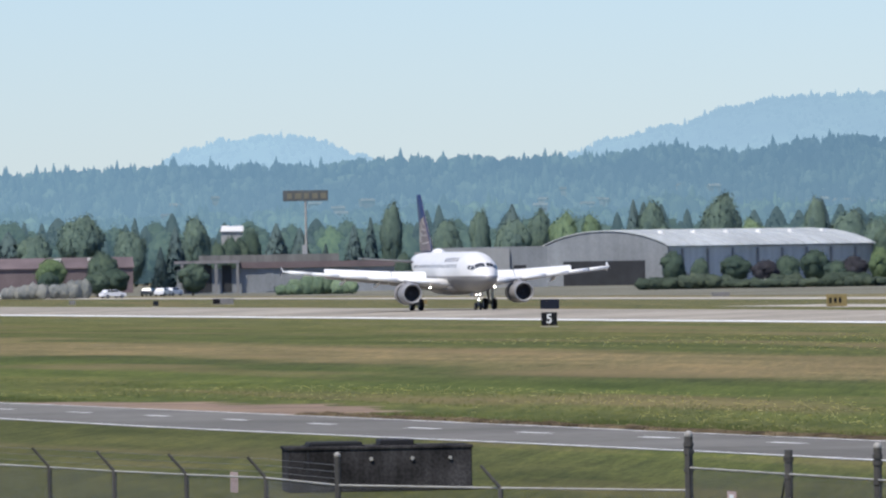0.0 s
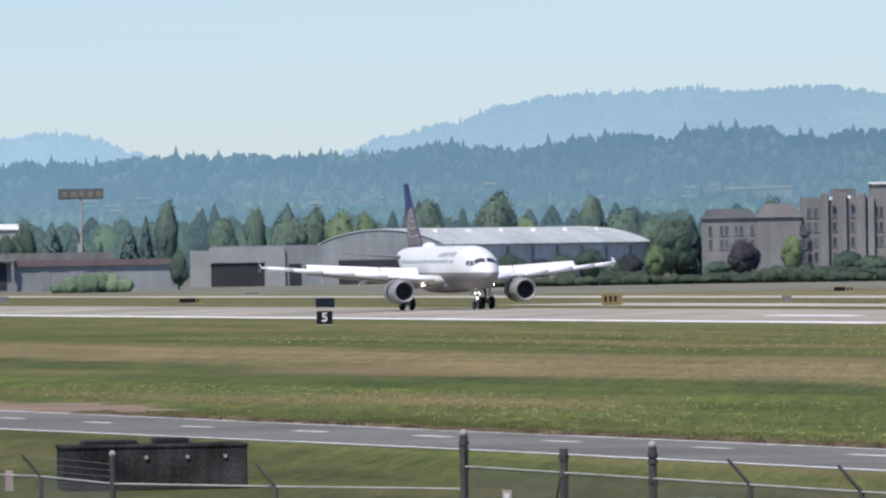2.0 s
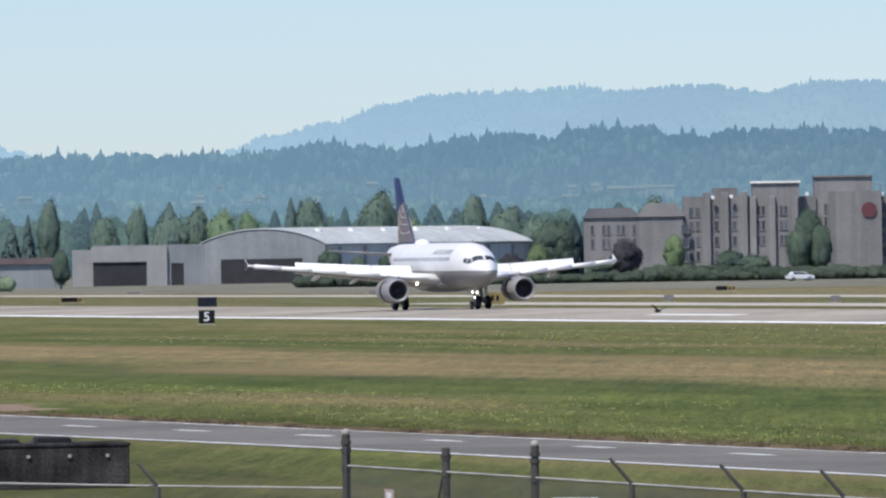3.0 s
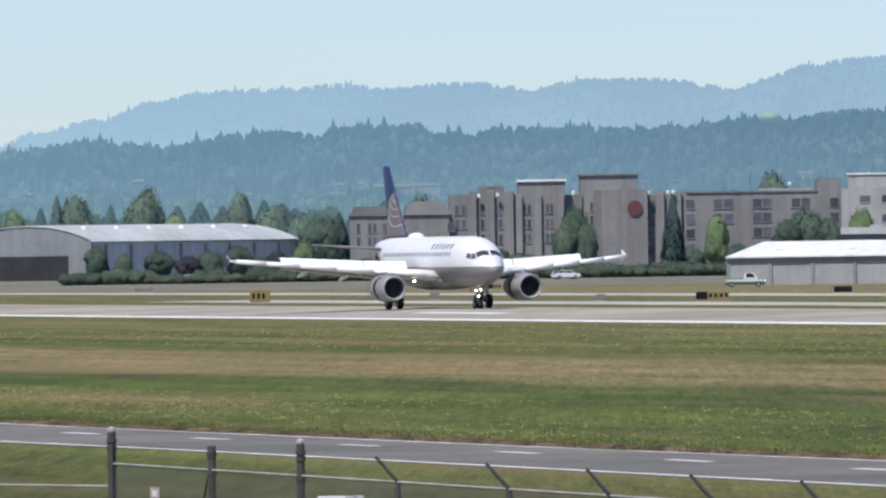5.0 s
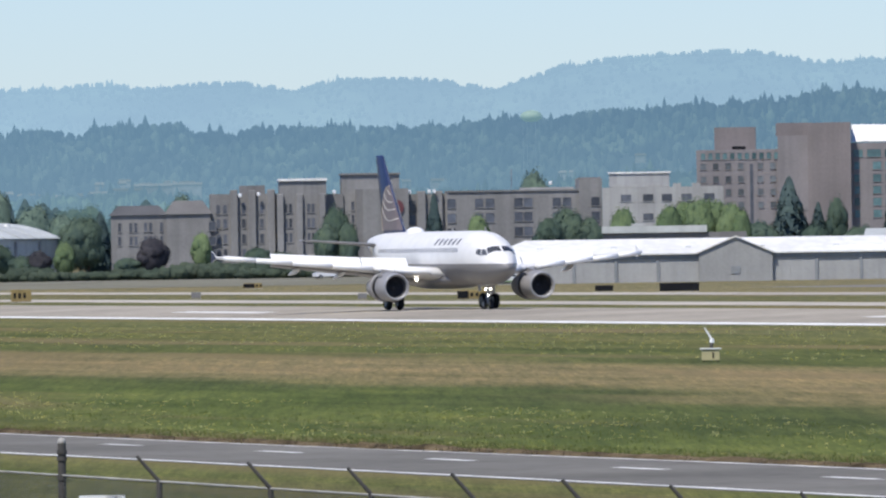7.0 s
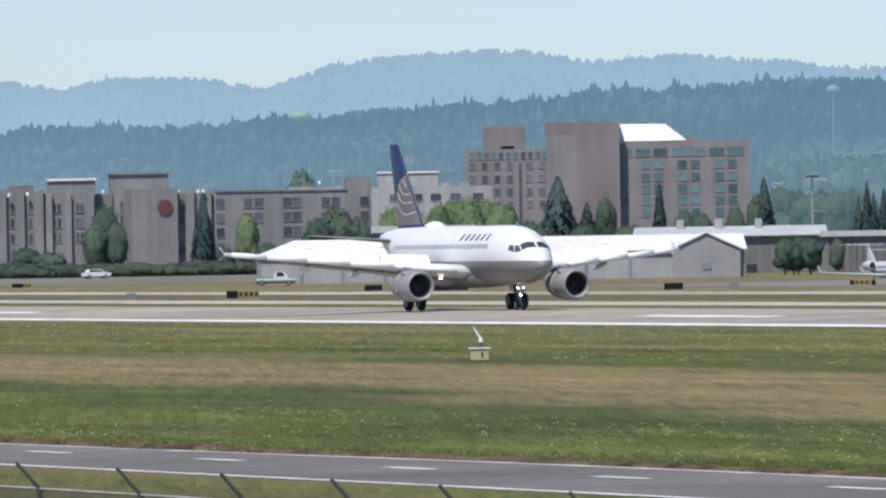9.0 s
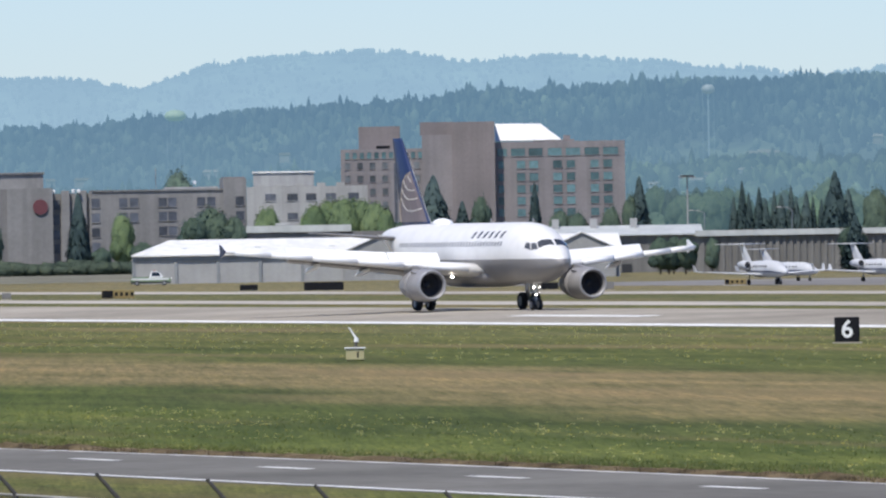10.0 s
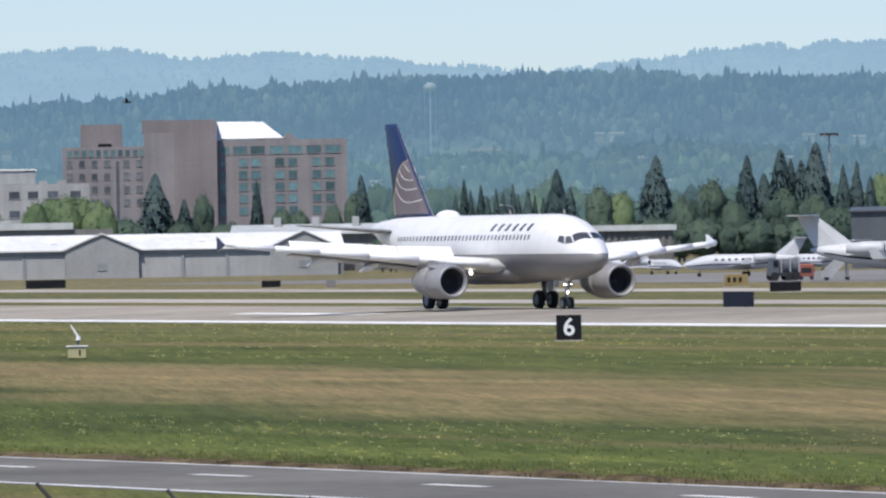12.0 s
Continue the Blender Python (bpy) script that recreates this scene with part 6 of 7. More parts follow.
def plant_all():
    rng = random.Random(5)
    # single trees that stand out, by space
    tree_row(CONIFERS, ((23.03, 7.5, 3.5),), 1250)
    tree_row(LEAFY, ((21.87, 5.0, 3.4), (22.18, 4.8, 2.2), (21.92, 4.4, 3.2)), 1270)
    tree_row(LEAFY, ((22.02, 4.9, 3.8),), 1271)
    tree_row(LEAFY, ((21.95, 5.2, 2.8),), 1272)
    tree_row(CONIFERS, ((23.50, 16.6, 5.8), (24.04, 16.4, 4.4), (24.24, 17.2, 6.4), (24.45, 18.3, 6.0), (24.77, 12.9, 3.6), (24.36, 15.5, 5.2), (24.14, 13.5, 4.2)), 1500)
    tree_row(CONIFERS, ((24.30, 15.8, 3.5),), 1510)
    tree_row(CONIFERS, ((24.61, 14.9, 3.0), (24.69, 15.4, 2.8),), 1520)
    tree_row(CONIFERS, ((22.91, 15.4, 4.1),), 1600)
    tree_row(CONIFERS, ((22.99, 12.4, 3.8),), 1620)
    tree_row(CONIFERS, ((18.43, 13.8, 2.8),), 1725)
    tree_row(CONIFERS, ((18.42, 14.6, 3.0),), 1730)
    tree_row(CONIFERS, ((11.96, 9.2, 2.4), (22.31, 12.4, 2.2), (22.36, 15.3, 2.8), (22.40, 13.1, 2.0), (22.46, 14.0, 2.9), (22.50, 11.8, 2.4), (22.55, 13.4, 2.2), (22.59, 12.6, 2.9), (22.65, 14.2, 2.5), (22.68, 11.9, 2.2), (22.74, 13.1, 3.0), (22.78, 12.1, 2.2), (22.83, 11.6, 2.6),), 1850)
    tree_row(CONIFERS, ((21.75, 16.7, 4.2),), 1880)
    tree_row(CONIFERS, ((20.53, 17.7, 6.4), (20.70, 12.5, 4.9),), 1900)
    tree_row(CONIFERS, ((21.13, 16.1, 3.4),), 1920)
    tree_row(CONIFERS, ((12.94, 9.5, 2.1),), 1950)
    tree_row(CONIFERS, ((16.44, 13.1, 4.6),), 1980)
    tree_row(CONIFERS, ((13.21, 15.1, 3.6), (12.79, 13.1, 4.8),), 2050)
    tree_row(CONIFERS, ((12.65, 14.2, 5.4),), 2080)
    tree_row(CONIFERS, ((13.11, 13.6, 4.9), (12.05, 14.0, 4.9), (11.06, 13.4, 7.4),), 2100)
    tree_row(CONIFERS, ((14.05, 17.9, 6.0),), 2150)
    tree_row(CONIFERS, ((15.89, 18.0, 5.1),), 2180)
    tree_row(CONIFERS, ((14.77, 18.8, 4.4), (14.83, 18.2, 5.9), (15.84, 18.9, 4.4),), 2200)
    tree_row(LEAFY, ((23.01, 6.2, 4.1),), 1255)
    tree_row(LEAFY, ((23.76, 6.7, 6.7), (24.10, 6.5, 6.7), (24.37, 6.4, 6.7), (23.63, 5.9, 5.1), (23.93, 5.8, 5.1), (24.23, 5.6, 5.1),), 1440)
    tree_row(LEAFY, ((24.57, 8.5, 6.8), (23.49, 7.2, 6.8),), 1450)
    tree_row(LEAFY, ((23.96, 9.6, 5.2),), 1470)
    tree_row(LEAFY, ((23.66, 10.2, 5.2), (24.25, 11.3, 6.1), (24.43, 10.3, 6.1),), 1480)
    tree_row(LEAFY, ((23.83, 12.9, 6.2),), 1520)
    tree_row(LEAFY, ((18.80, 5.5, 4.8),), 1650)
    tree_row(LEAFY, ((18.56, 4.6, 3.9),), 1660)
    tree_row(LEAFY, ((16.60, 3.8, 5.9), (17.51, 4.4, 6.8),), 1670)
    tree_row(LEAFY, ((17.37, 5.4, 5.9), (17.78, 9.4, 4.9), (17.91, 9.8, 4.3), (19.10, 9.8, 5.9),), 1680)
    tree_row(LEAFY, ((15.16, 5.4, 3.6), (15.97, 4.5, 4.9), (17.84, 12.7, 5.7), (19.20, 11.5, 8.9), (19.34, 9.7, 5.9),), 1690)
    tree_row(LEAFY, ((12.15, 5.9, 6.0), (15.00, 6.6, 4.8), (15.37, 5.7, 6.0), (15.68, 5.6, 5.0), (20.31, 8.7, 11.9), (20.68, 8.0, 6.0), (23.16, 13.2, 6.0),), 1700)
    tree_row(LEAFY, ((15.84, 6.5, 6.0),), 1710)
    tree_row(LEAFY, ((20.95, 7.7, 8.1),), 1720)
    tree_row(LEAFY, ((13.40, 7.4, 3.5),), 1740)
    tree_row(LEAFY, ((11.61, 8.3, 6.4),), 1820)
    tree_row(LEAFY, ((21.70, 13.2, 4.4),), 1880)
    tree_row(LEAFY, ((20.81, 13.6, 4.9), (21.28, 10.7, 5.6), (21.38, 10.1, 5.6), (21.58, 11.3, 4.9),), 1900)
    tree_row(LEAFY, ((20.21, 12.0, 6.8),), 1940)
    tree_row(LEAFY, ((16.37, 12.3, 6.9), (16.32, 12.0, 9.2),), 1960)
    tree_row(LEAFY, ((12.49, 13.8, 5.5), (16.93, 17.1, 7.2),), 2050)
    tree_row(LEAFY, ((13.86, 16.8, 5.1), (14.05, 14.5, 8.5),), 2080)
    tree_row(LEAFY, ((14.21, 16.8, 6.1),), 2090)
    tree_row(LEAFY, ((13.66, 14.9, 7.4), (11.21, 12.7, 9.8), (11.78, 13.6, 8.6),), 2100)
    tree_row(LEAFY, ((13.33, 19.0, 5.7), (16.22, 13.4, 8.7),), 2120)
    tree_row(LEAFY, ((14.92, 15.5, 6.3), (16.04, 15.7, 10.1), (12.17, 16.6, 7.5), (15.85, 18.8, 6.3), (14.88, 18.5, 7.5),), 2150)
    tree_row(LEAFY, ((11.48, 17.6, 12.2), (15.28, 19.8, 7.7),), 2200)
    tree_row(LEAFY, ((15.29, 20.6, 10.5),), 2250)
    tree_row(LEAFY, ((19.02, 24.4, 10.2),), 2500)
    tree_row(LIME, ((17.04, 8.3, 4.1),), 1680)
    tree_row(LIME, ((18.68, 10.9, 4.7),), 1690)
    tree_row(LIME, ((16.22, 6.3, 4.0), (24.84, 14.8, 6.0),), 1700)
    tree_row(LIME, ((16.23, 7.0, 4.0),), 1720)
    tree_row(LIME, ((11.31, 7.4, 6.3), (23.29, 12.5, 6.3),), 1800)
    tree_row(LIME, ((19.54, 12.3, 6.6),), 1880)
    tree_row(LIME, ((20.03, 13.9, 12.6), (19.81, 12.1, 6.8),), 1950)
    tree_row(LIME, ((14.36, 15.7, 7.3), (14.52, 15.1, 6.1),), 2080)
    tree_row(LIME, ((15.47, 13.9, 7.5),), 2150)
    tree_row(PURPLE, ((16.75, 7.3, 6.4),), 1670)
    tree_row(PURPLE, ((15.55, 4.7, 5.4), (16.07, 5.2, 5.4),), 1690)
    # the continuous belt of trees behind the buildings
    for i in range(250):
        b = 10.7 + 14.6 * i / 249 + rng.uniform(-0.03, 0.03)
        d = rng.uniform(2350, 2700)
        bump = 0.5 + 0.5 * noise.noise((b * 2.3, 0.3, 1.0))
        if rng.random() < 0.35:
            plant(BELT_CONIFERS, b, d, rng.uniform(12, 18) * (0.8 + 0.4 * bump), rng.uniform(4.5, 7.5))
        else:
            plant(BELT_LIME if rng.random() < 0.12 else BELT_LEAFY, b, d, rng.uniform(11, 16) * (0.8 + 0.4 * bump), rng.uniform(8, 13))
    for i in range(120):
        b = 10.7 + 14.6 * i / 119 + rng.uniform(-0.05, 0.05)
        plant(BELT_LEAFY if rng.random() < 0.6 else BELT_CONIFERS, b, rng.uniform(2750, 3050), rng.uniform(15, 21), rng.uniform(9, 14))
    # hedge rows before the hangar and the hotel
    for i in range(50):
        b = 14.9 + (19.1 - 14.9) * i / 49
        if 17.55 < b < 17.62:
            continue
        plant(HEDGES, b + rng.uniform(-0.01, 0.01), 1620 + rng.uniform(-8, 8), rng.uniform(1.3, 3.1), rng.uniform(5.0, 8.5))
    for b, d, h, w in ((11.203, 1650, 3.0, 5.5), (11.384, 1655, 2.9, 6.0), (11.471, 1665, 3.6, 4.5), (11.075, 1675, 2.4, 4.0)):
        plant(PALE_SHRUBS, b, d, h, w)
    for b, d, h, w in ((11.290, 1690, 4.8, 4.2), (11.585, 1700, 4.6, 5.0), (11.690, 1710, 5.2, 5.6)):
        plant(LEAFY, b, d, h, w)
    for b, d, h, w in ((12.380, 2005, 11.43, 5.0), (12.303, 2000, 10.64, 4.0), (12.430, 2010, 11.29, 4.5), (12.500, 2020, 12.82, 4.5)):
        plant(LEAFY, b, d, h, w)
    for b, d, h, w in ((12.715, 1660, 2.0, 4.5), (12.800, 1668, 3.2, 5.2), (12.885, 1664, 3.9, 5.6), (12.965, 1670, 3.5, 5.4), (13.050, 1662, 2.6, 4.8)):
        plant(FRESH_SHRUBS, b, d, h, w)
    # a broad light-green group before the white office block
    for b, d, h, w in ((19.823, 1640, 11.95, 5.0), (19.903, 1652, 12.54, 6.2), (19.997, 1644, 12.75, 6.5),
                       (20.091, 1650, 12.63, 6.0), (20.178, 1642, 12.07, 5.6), (20.245, 1638, 10.97, 4.0)):
        plant(LIME, b, d, h, w)


plant_all()


# ---- vehicles ----
def car(m, mat, label, name="car", long=4.4, high=1.45, lamp=False, pickup=False):
    c = thing(name, m, label, "car", "parked vehicles")
    hl, w = long / 2, 0.88
    prof = [(-hl, 0.35), (-hl, 0.85), (-hl + 0.2, 0.95), (-hl + 1.0, 1.0), (hl - 0.9, 1.0), (hl - 0.1, 0.9), (hl, 0.7), (hl, 0.35)]
    body = part("body", prismed(prof, -w, w), mat, c)
    a, b = (-0.2, 1.35) if pickup else (-hl + 0.5, hl - 1.2)
    part("cabin", loft(bmesh.new(), [[(a, -w * 0.95, 1.0), (b + 0.25, -w * 0.95, 1.0), (b + 0.25, w * 0.95, 1.0), (a, w * 0.95, 1.0)], [(a + 0.25, -w * 0.8, high), (b - 0.4, -w * 0.8, high), (b - 0.4, w * 0.8, high), (a + 0.25, w * 0.8, high)]]), "car_white" if pickup else mat, c)
    for y in (-1, 1):
        part("side_window", loft(bmesh.new(), [[(a + 0.25, y * w * 0.935, 1.05), (b - 0.02, y * w * 0.935, 1.05), (b - 0.02, y * w * 0.93, 1.04), (a + 0.25, y * w * 0.93, 1.04)],
                                               [(a + 0.38, y * w * 0.845, high - 0.08), (b - 0.42, y * w * 0.845, high - 0.08), (b - 0.42, y * w * 0.84, high - 0.09), (a + 0.38, y * w * 0.84, high - 0.09)]]), "pane", c)
    for x in (-hl + 0.8, hl - 0.85):
        for y in (-1, 1):
            wh = part("wheel", rodded((x, y * (w - 0.2), 0.33), (x, y * (w + 0.02), 0.33), 0.33, n=16), "tyre", c)
            part("rim", rodded((x, y * (w - 0.1), 0.33), (x, y * (w + 0.035), 0.33), 0.19, n=12), "steel", wh)
    for y in (-0.6, 0.6):
        part("headlight", boxed(hl - 0.02, hl + 0.02, y - 0.16, y + 0.16, 0.68, 0.82), "beacon", body)
    if lamp:
        part("light_bar", boxed(0.35, 0.65, -0.55, 0.55, high, high + 0.14, bevel=0.03), "red", c, "red and white light bar")
        part("bed_cap", boxed(-hl + 0.15, -0.25, -w * 0.92, w * 0.92, 1.0, 1.09, bevel=0.03), "car_green", c)
        part("side_stripe", boxed(-hl + 0.1, hl - 0.3, -w - 0.012, -w + 0.01, 0.72, 0.9), "car_white", c, "white side stripe")
        part("sill", boxed(-hl + 0.05, hl - 0.05, -w - 0.015, w + 0.015, 0.28, 0.5), "black", c, "black lower sill")
    return c


def make_vehicles():
    car(facing(18.845, 1194), "car_green", "lime-green and white airfield pickup with a light bar", "pickup_truck", 5.0, 1.75, True, True)
    for b, d, mat, lab, t in ((17.782, 1560, "car_white", "white car parked by the hedge", 20), (11.971, 1700, "car_white", "white car in a car park", 70), (12.031, 1720, "car_white", "white car in a car park", 60),
                              (11.887, 1710, "car_dark", "dark car in a car park", 75), (11.672, 1640, "car_white", "white car in a car park", 30), (11.075, 1700, "car_white", "white car in a car park", 15),
                              (11.210, 1720, "car_dark", "dark car in a car park", 15), (15.568, 1660, "car_white", "white car behind the hedge", 0), 
                              (21.915, 1560, "car_white", "white car behind the sheds", 0)):
        van = "van" in lab
        car(facing(b, d, 0, t), mat, lab, "van" if van else "car", 5.0 if van else 4.4, 2.1 if van else 1.45)


# ---- parked business jets ----
def jet(m, label, long=13.0, stripe="letter", high_tail=True):
    """A parked light jet, nose towards +x, its length in metres."""
    j = thing("business_jet", m, label, "aeroplane", "parked jets")
    k = long / 13.0

    def P(x, y, z):
        return (x * k, y * k, z * k)

    secs = ((6.5, 1.25, 0.05), (6.0, 1.3, 0.33), (5.0, 1.42, 0.6), (4.0, 1.55, 0.78), (3.0, 1.6, 0.85), (-2.0, 1.6, 0.85), (-4.0, 1.72, 0.66), (-5.6, 1.9, 0.35), (-6.5, 2.0, 0.1))
    n = 18
    hull = part("fuselage", loft(bmesh.new(), [[P(x, r * math.sin(2 * math.pi * i / n), z + r * math.cos(2 * math.pi * i / n)) for i in range(n)] for x, z, r in secs]), "jet_white", j, smooth=True)
    for s in (1, -1):
        part("stripe", loft(bmesh.new(), [[P(x, s * (r * 0.98 + 0.02), z - 0.2 * r), P(x, s * (r * 0.94 + 0.02), z - 0.38 * r), P(x, s * (r * 0.9), z - 0.38 * r), P(x, s * (r * 0.93), z - 0.2 * r)] for x, z, r in secs[1:-1]]), stripe, hull)
        part("windscreen", loft(bmesh.new(), [[P(4.6, s * 0.15, 1.98), P(4.15, s * 0.12, 2.26), P(3.9, s * 0.55, 2.12), P(4.3, s * 0.58, 1.86)], [P(4.5, s * 0.15, 1.9), P(4.1, s * 0.12, 2.2), P(3.85, s * 0.5, 2.05), P(4.2, s * 0.5, 1.8)]]), "pane", hull)
        for i in range(6):
            x = 2.6 - 0.75 * i
            part("cabin_window", boxed(*(v * k for v in (x - 0.16, x + 0.16)), *sorted((s * 0.80 * k, s * 0.835 * k)), 1.72 * k, 1.98 * k), "pane", hull)
        rings = [[P(x0, s * y, z), P((x0 * 2 + x1) / 3, s * y, z + t), P(x1, s * y, z), P((x0 * 2 + x1) / 3, s * y, z - t * 0.6)] for x0, x1, y, z, t in ((1.4, -1.4, 0.5, 1.0, 0.16), (-0.9, -1.9, 6.9, 1.4, 0.06))]
        part("wing", loft(bmesh.new(), rings), "jet_white", j)
        part("winglet", loft(bmesh.new(), [[P(-1.0, s * 6.9, 1.4), P(-1.9, s * 6.9, 1.4), P(-1.9, s * 6.94, 1.4), P(-1.0, s * 6.94, 1.4)], [P(-1.6, s * 7.05, 2.1), P(-2.1, s * 7.05, 2.1), P(-2.1, s * 7.07, 2.1), P(-1.6, s * 7.07, 2.1)]]), "jet_white", j)
        bm = bmesh.new()
        loft(bm, [[P(x, s * 1.25 + r * math.sin(2 * math.pi * i / 14), 2.05 + r * math.cos(2 * math.pi * i / 14)) for i in range(14)] for x, r in ((-1.7, 0.36), (-1.9, 0.43), (-3.0, 0.44), (-4.1, 0.28))], caps=True)
        e = part("engine", bm, "jet_white", j, "white tail-mounted engine", True)
        part("inlet", rodded(P(-1.69, s * 1.25, 2.05), P(-1.66, s * 1.25, 2.05), 0.31 * k, n=14), "black", e)
        part("tailplane", loft(bmesh.new(), [[P(-5.95, s * 0.05, 4.1), P(-7.35, s * 0.05, 4.1), P(-7.35, s * 0.05, 4.2), P(-5.95, s * 0.05, 4.24)], [P(-6.9, s * 2.6, 4.15), P(-7.7, s * 2.6, 4.15), P(-7.7, s * 2.6, 4.19), P(-6.9, s * 2.6, 4.2)]]), "jet_white", j)
        leg = part("main_gear_leg", rodded(P(-0.6, s * 1.5, 0.3), P(-0.6, s * 1.4, 1.1), 0.07 * k), "steel", j)
        part("wheel", rodded(P(-0.6, s * 1.4, 0.28), P(-0.6, s * 1.62, 0.28), 0.28 * k, n=14), "tyre", leg)
    fin = part("fin", loft(bmesh.new(), [[P(-3.6, 0, 2.2), P(-4.6, 0.12, 2.2), P(-6.3, 0.02, 2.2), P(-6.3, -0.02, 2.2), P(-4.6, -0.12, 2.2)], [P(-6.1, 0, 4.15), P(-6.6, 0.06, 4.15), P(-7.35, 0.02, 4.15), P(-7.35, -0.02, 4.15), P(-6.6, -0.06, 4.15)]]), "jet_white", j)
    def side_y(x, z):
        for (xa, za, ra), (xb, zb, rb) in zip(secs, secs[1:]):
            if xb <= x <= xa:
                q = (xa - x) / (xa - xb)
                dz, r = z - (za + (zb - za) * q), ra + (rb - ra) * q
                return max(0.14, math.sqrt(max(0.0, r * r - dz * dz))) + 0.02
        return 0.12

    for q in range(3 if long > 20 else 0):
        for s in (1, -1):
            line = [(-6.72 + 0.1 * q, 3.3 - 0.27 * q), (-6.35 + 0.1 * q, 2.95 - 0.22 * q), (-5.85 + 0.1 * q, 2.68 - 0.17 * q), (-5.3, 2.42 - 0.13 * q), (-4.6, 2.22 - 0.10 * q), (-3.6, 2.08 - 0.09 * q), (-2.4, 2.0 - 0.08 * q)]
            bm = bmesh.new()
            loft(bm, [[P(x, s * (side_y(x, z) + 0.012), z + 0.05), P(x, s * (side_y(x, z) + 0.012), z - 0.045), P(x, s * (side_y(x, z) - 0.04), z - 0.045), P(x, s * (side_y(x, z) - 0.04), z + 0.05)] for x, z in line])
            part("fin_stripe", bm, stripe, fin)
    leg = part("nose_gear_leg", rodded(P(4.6, 0, 0.25), P(4.6, 0, 1.0), 0.06 * k), "steel", j)
    part("wheel", rodded(P(4.6, -0.1, 0.22), P(4.6, 0.1, 0.22), 0.22 * k, n=14), "tyre", leg)
    return j


def make_jets():
    jet(facing(22.487, 985, 0, -70), "white twin business jet with a high tail, parked", 13.0)
    jet(facing(23.158, 1010, 0, -66), "white business jet parked beside another", 12.5)
    jet(facing(23.993, 1023, 0, 172), "white business jet with a dark blue belly stripe", 12.5)
    jet(facing(25.02, 905, 0, -6), "large white business jet with dark curved fin stripes", 19.4, "sign_black")
    jet(facing(22.64, 1040, 0, -58), "white light jet parked close behind another", 11.0)
    jet(facing(23.524, 1090, 0, -60), "white light aircraft parked behind the others", 9.0)
    jet(facing(24.429, 1080, 0, 150), "white light jet parked behind ground equipment", 11.0)


def make_ground_equipment():
    v = thing("fuel_truck", facing(24.245, 930.0, 0, 12), "dark fuel truck with a pale frame and tank", "truck")
    part("chassis", boxed(-1.36, 1.47, -1, 1, 0.45, 0.8), "car_dark", v)
    part("tank", rodded((-0.49, 0, 1.35), (1.41, 0, 1.35), 0.75, n=18), "dark_clad", v)
    part("cab", loft(bmesh.new(), [[(-1.47, -1, 0.6), (-0.60, -1, 0.6), (-0.60, 1, 0.6), (-1.47, 1, 0.6)], [(-1.25, -0.9, 2.1), (-0.60, -0.9, 2.1), (-0.60, 0.9, 2.1), (-1.25, 0.9, 2.1)]]), "dark_clad", v)
    part("windscreen", boxed(-1.14, -0.71, -1.02, -0.9, 1.35, 1.95), "pane", v)
    for x in (-1.03, 0.38, 1.03):
        for y in (-1, 1):
            part("wheel", rodded((x, y * 0.8, 0.42), (x, y * 1.05, 0.42), 0.42, n=14), "tyre", v)
    for x in (-0.38, 0.49, 1.36):
        part("frame_post", boxed(x - 0.06, x + 0.06, -1.05, -0.95, 0.8, 2.2), "white_wall", v)
    r = thing("ground_power_unit", facing(24.382, 935.0), "red ground power unit on small wheels", "equipment")
    part("cabinet", boxed(-0.75, 0.75, -0.5, 0.5, 0.35, 1.55, bevel=0.08), "red", r)
    part("grille", boxed(-0.5, 0.5, -0.53, -0.49, 0.7, 1.2), "black", r)
    for x in (-0.5, 0.5):
        for y in (-0.5, 0.5):
            part("wheel", rodded((x, y - 0.06, 0.2), (x, y + 0.06, 0.2), 0.2, n=12), "tyre", r)
    s = thing("boarding_stairs", facing(24.563, 925.0, 0, 8), "white mobile boarding stairs", "stairs")
    part("side_panel", prismed([(-1.4, 0.3), (-0.6, 0.3), (1.3, 2.2), (1.3, 2.9), (0.9, 2.9), (-1.4, 0.9)], -0.6, -0.55), "white_wall", s)
    part("side_panel", prismed([(-1.4, 0.3), (-0.6, 0.3), (1.3, 2.2), (1.3, 2.9), (0.9, 2.9), (-1.4, 0.9)], 0.55, 0.6), "white_wall", s)
    for k in range(9):
        part("step", boxed(-1.2 + 0.26 * k, -0.9 + 0.26 * k, -0.55, 0.55, 0.35 + 0.21 * k, 0.4 + 0.21 * k), "steel", s)
    part("support", boxed(0.9, 1.1, -0.5, 0.5, 0.1, 2.1), "steel", s)
    for x in (-1.0, 1.0):
        part("wheel", rodded((x, -0.5, 0.18), (x, 0.5, 0.18), 0.18, n=12), "tyre", s)


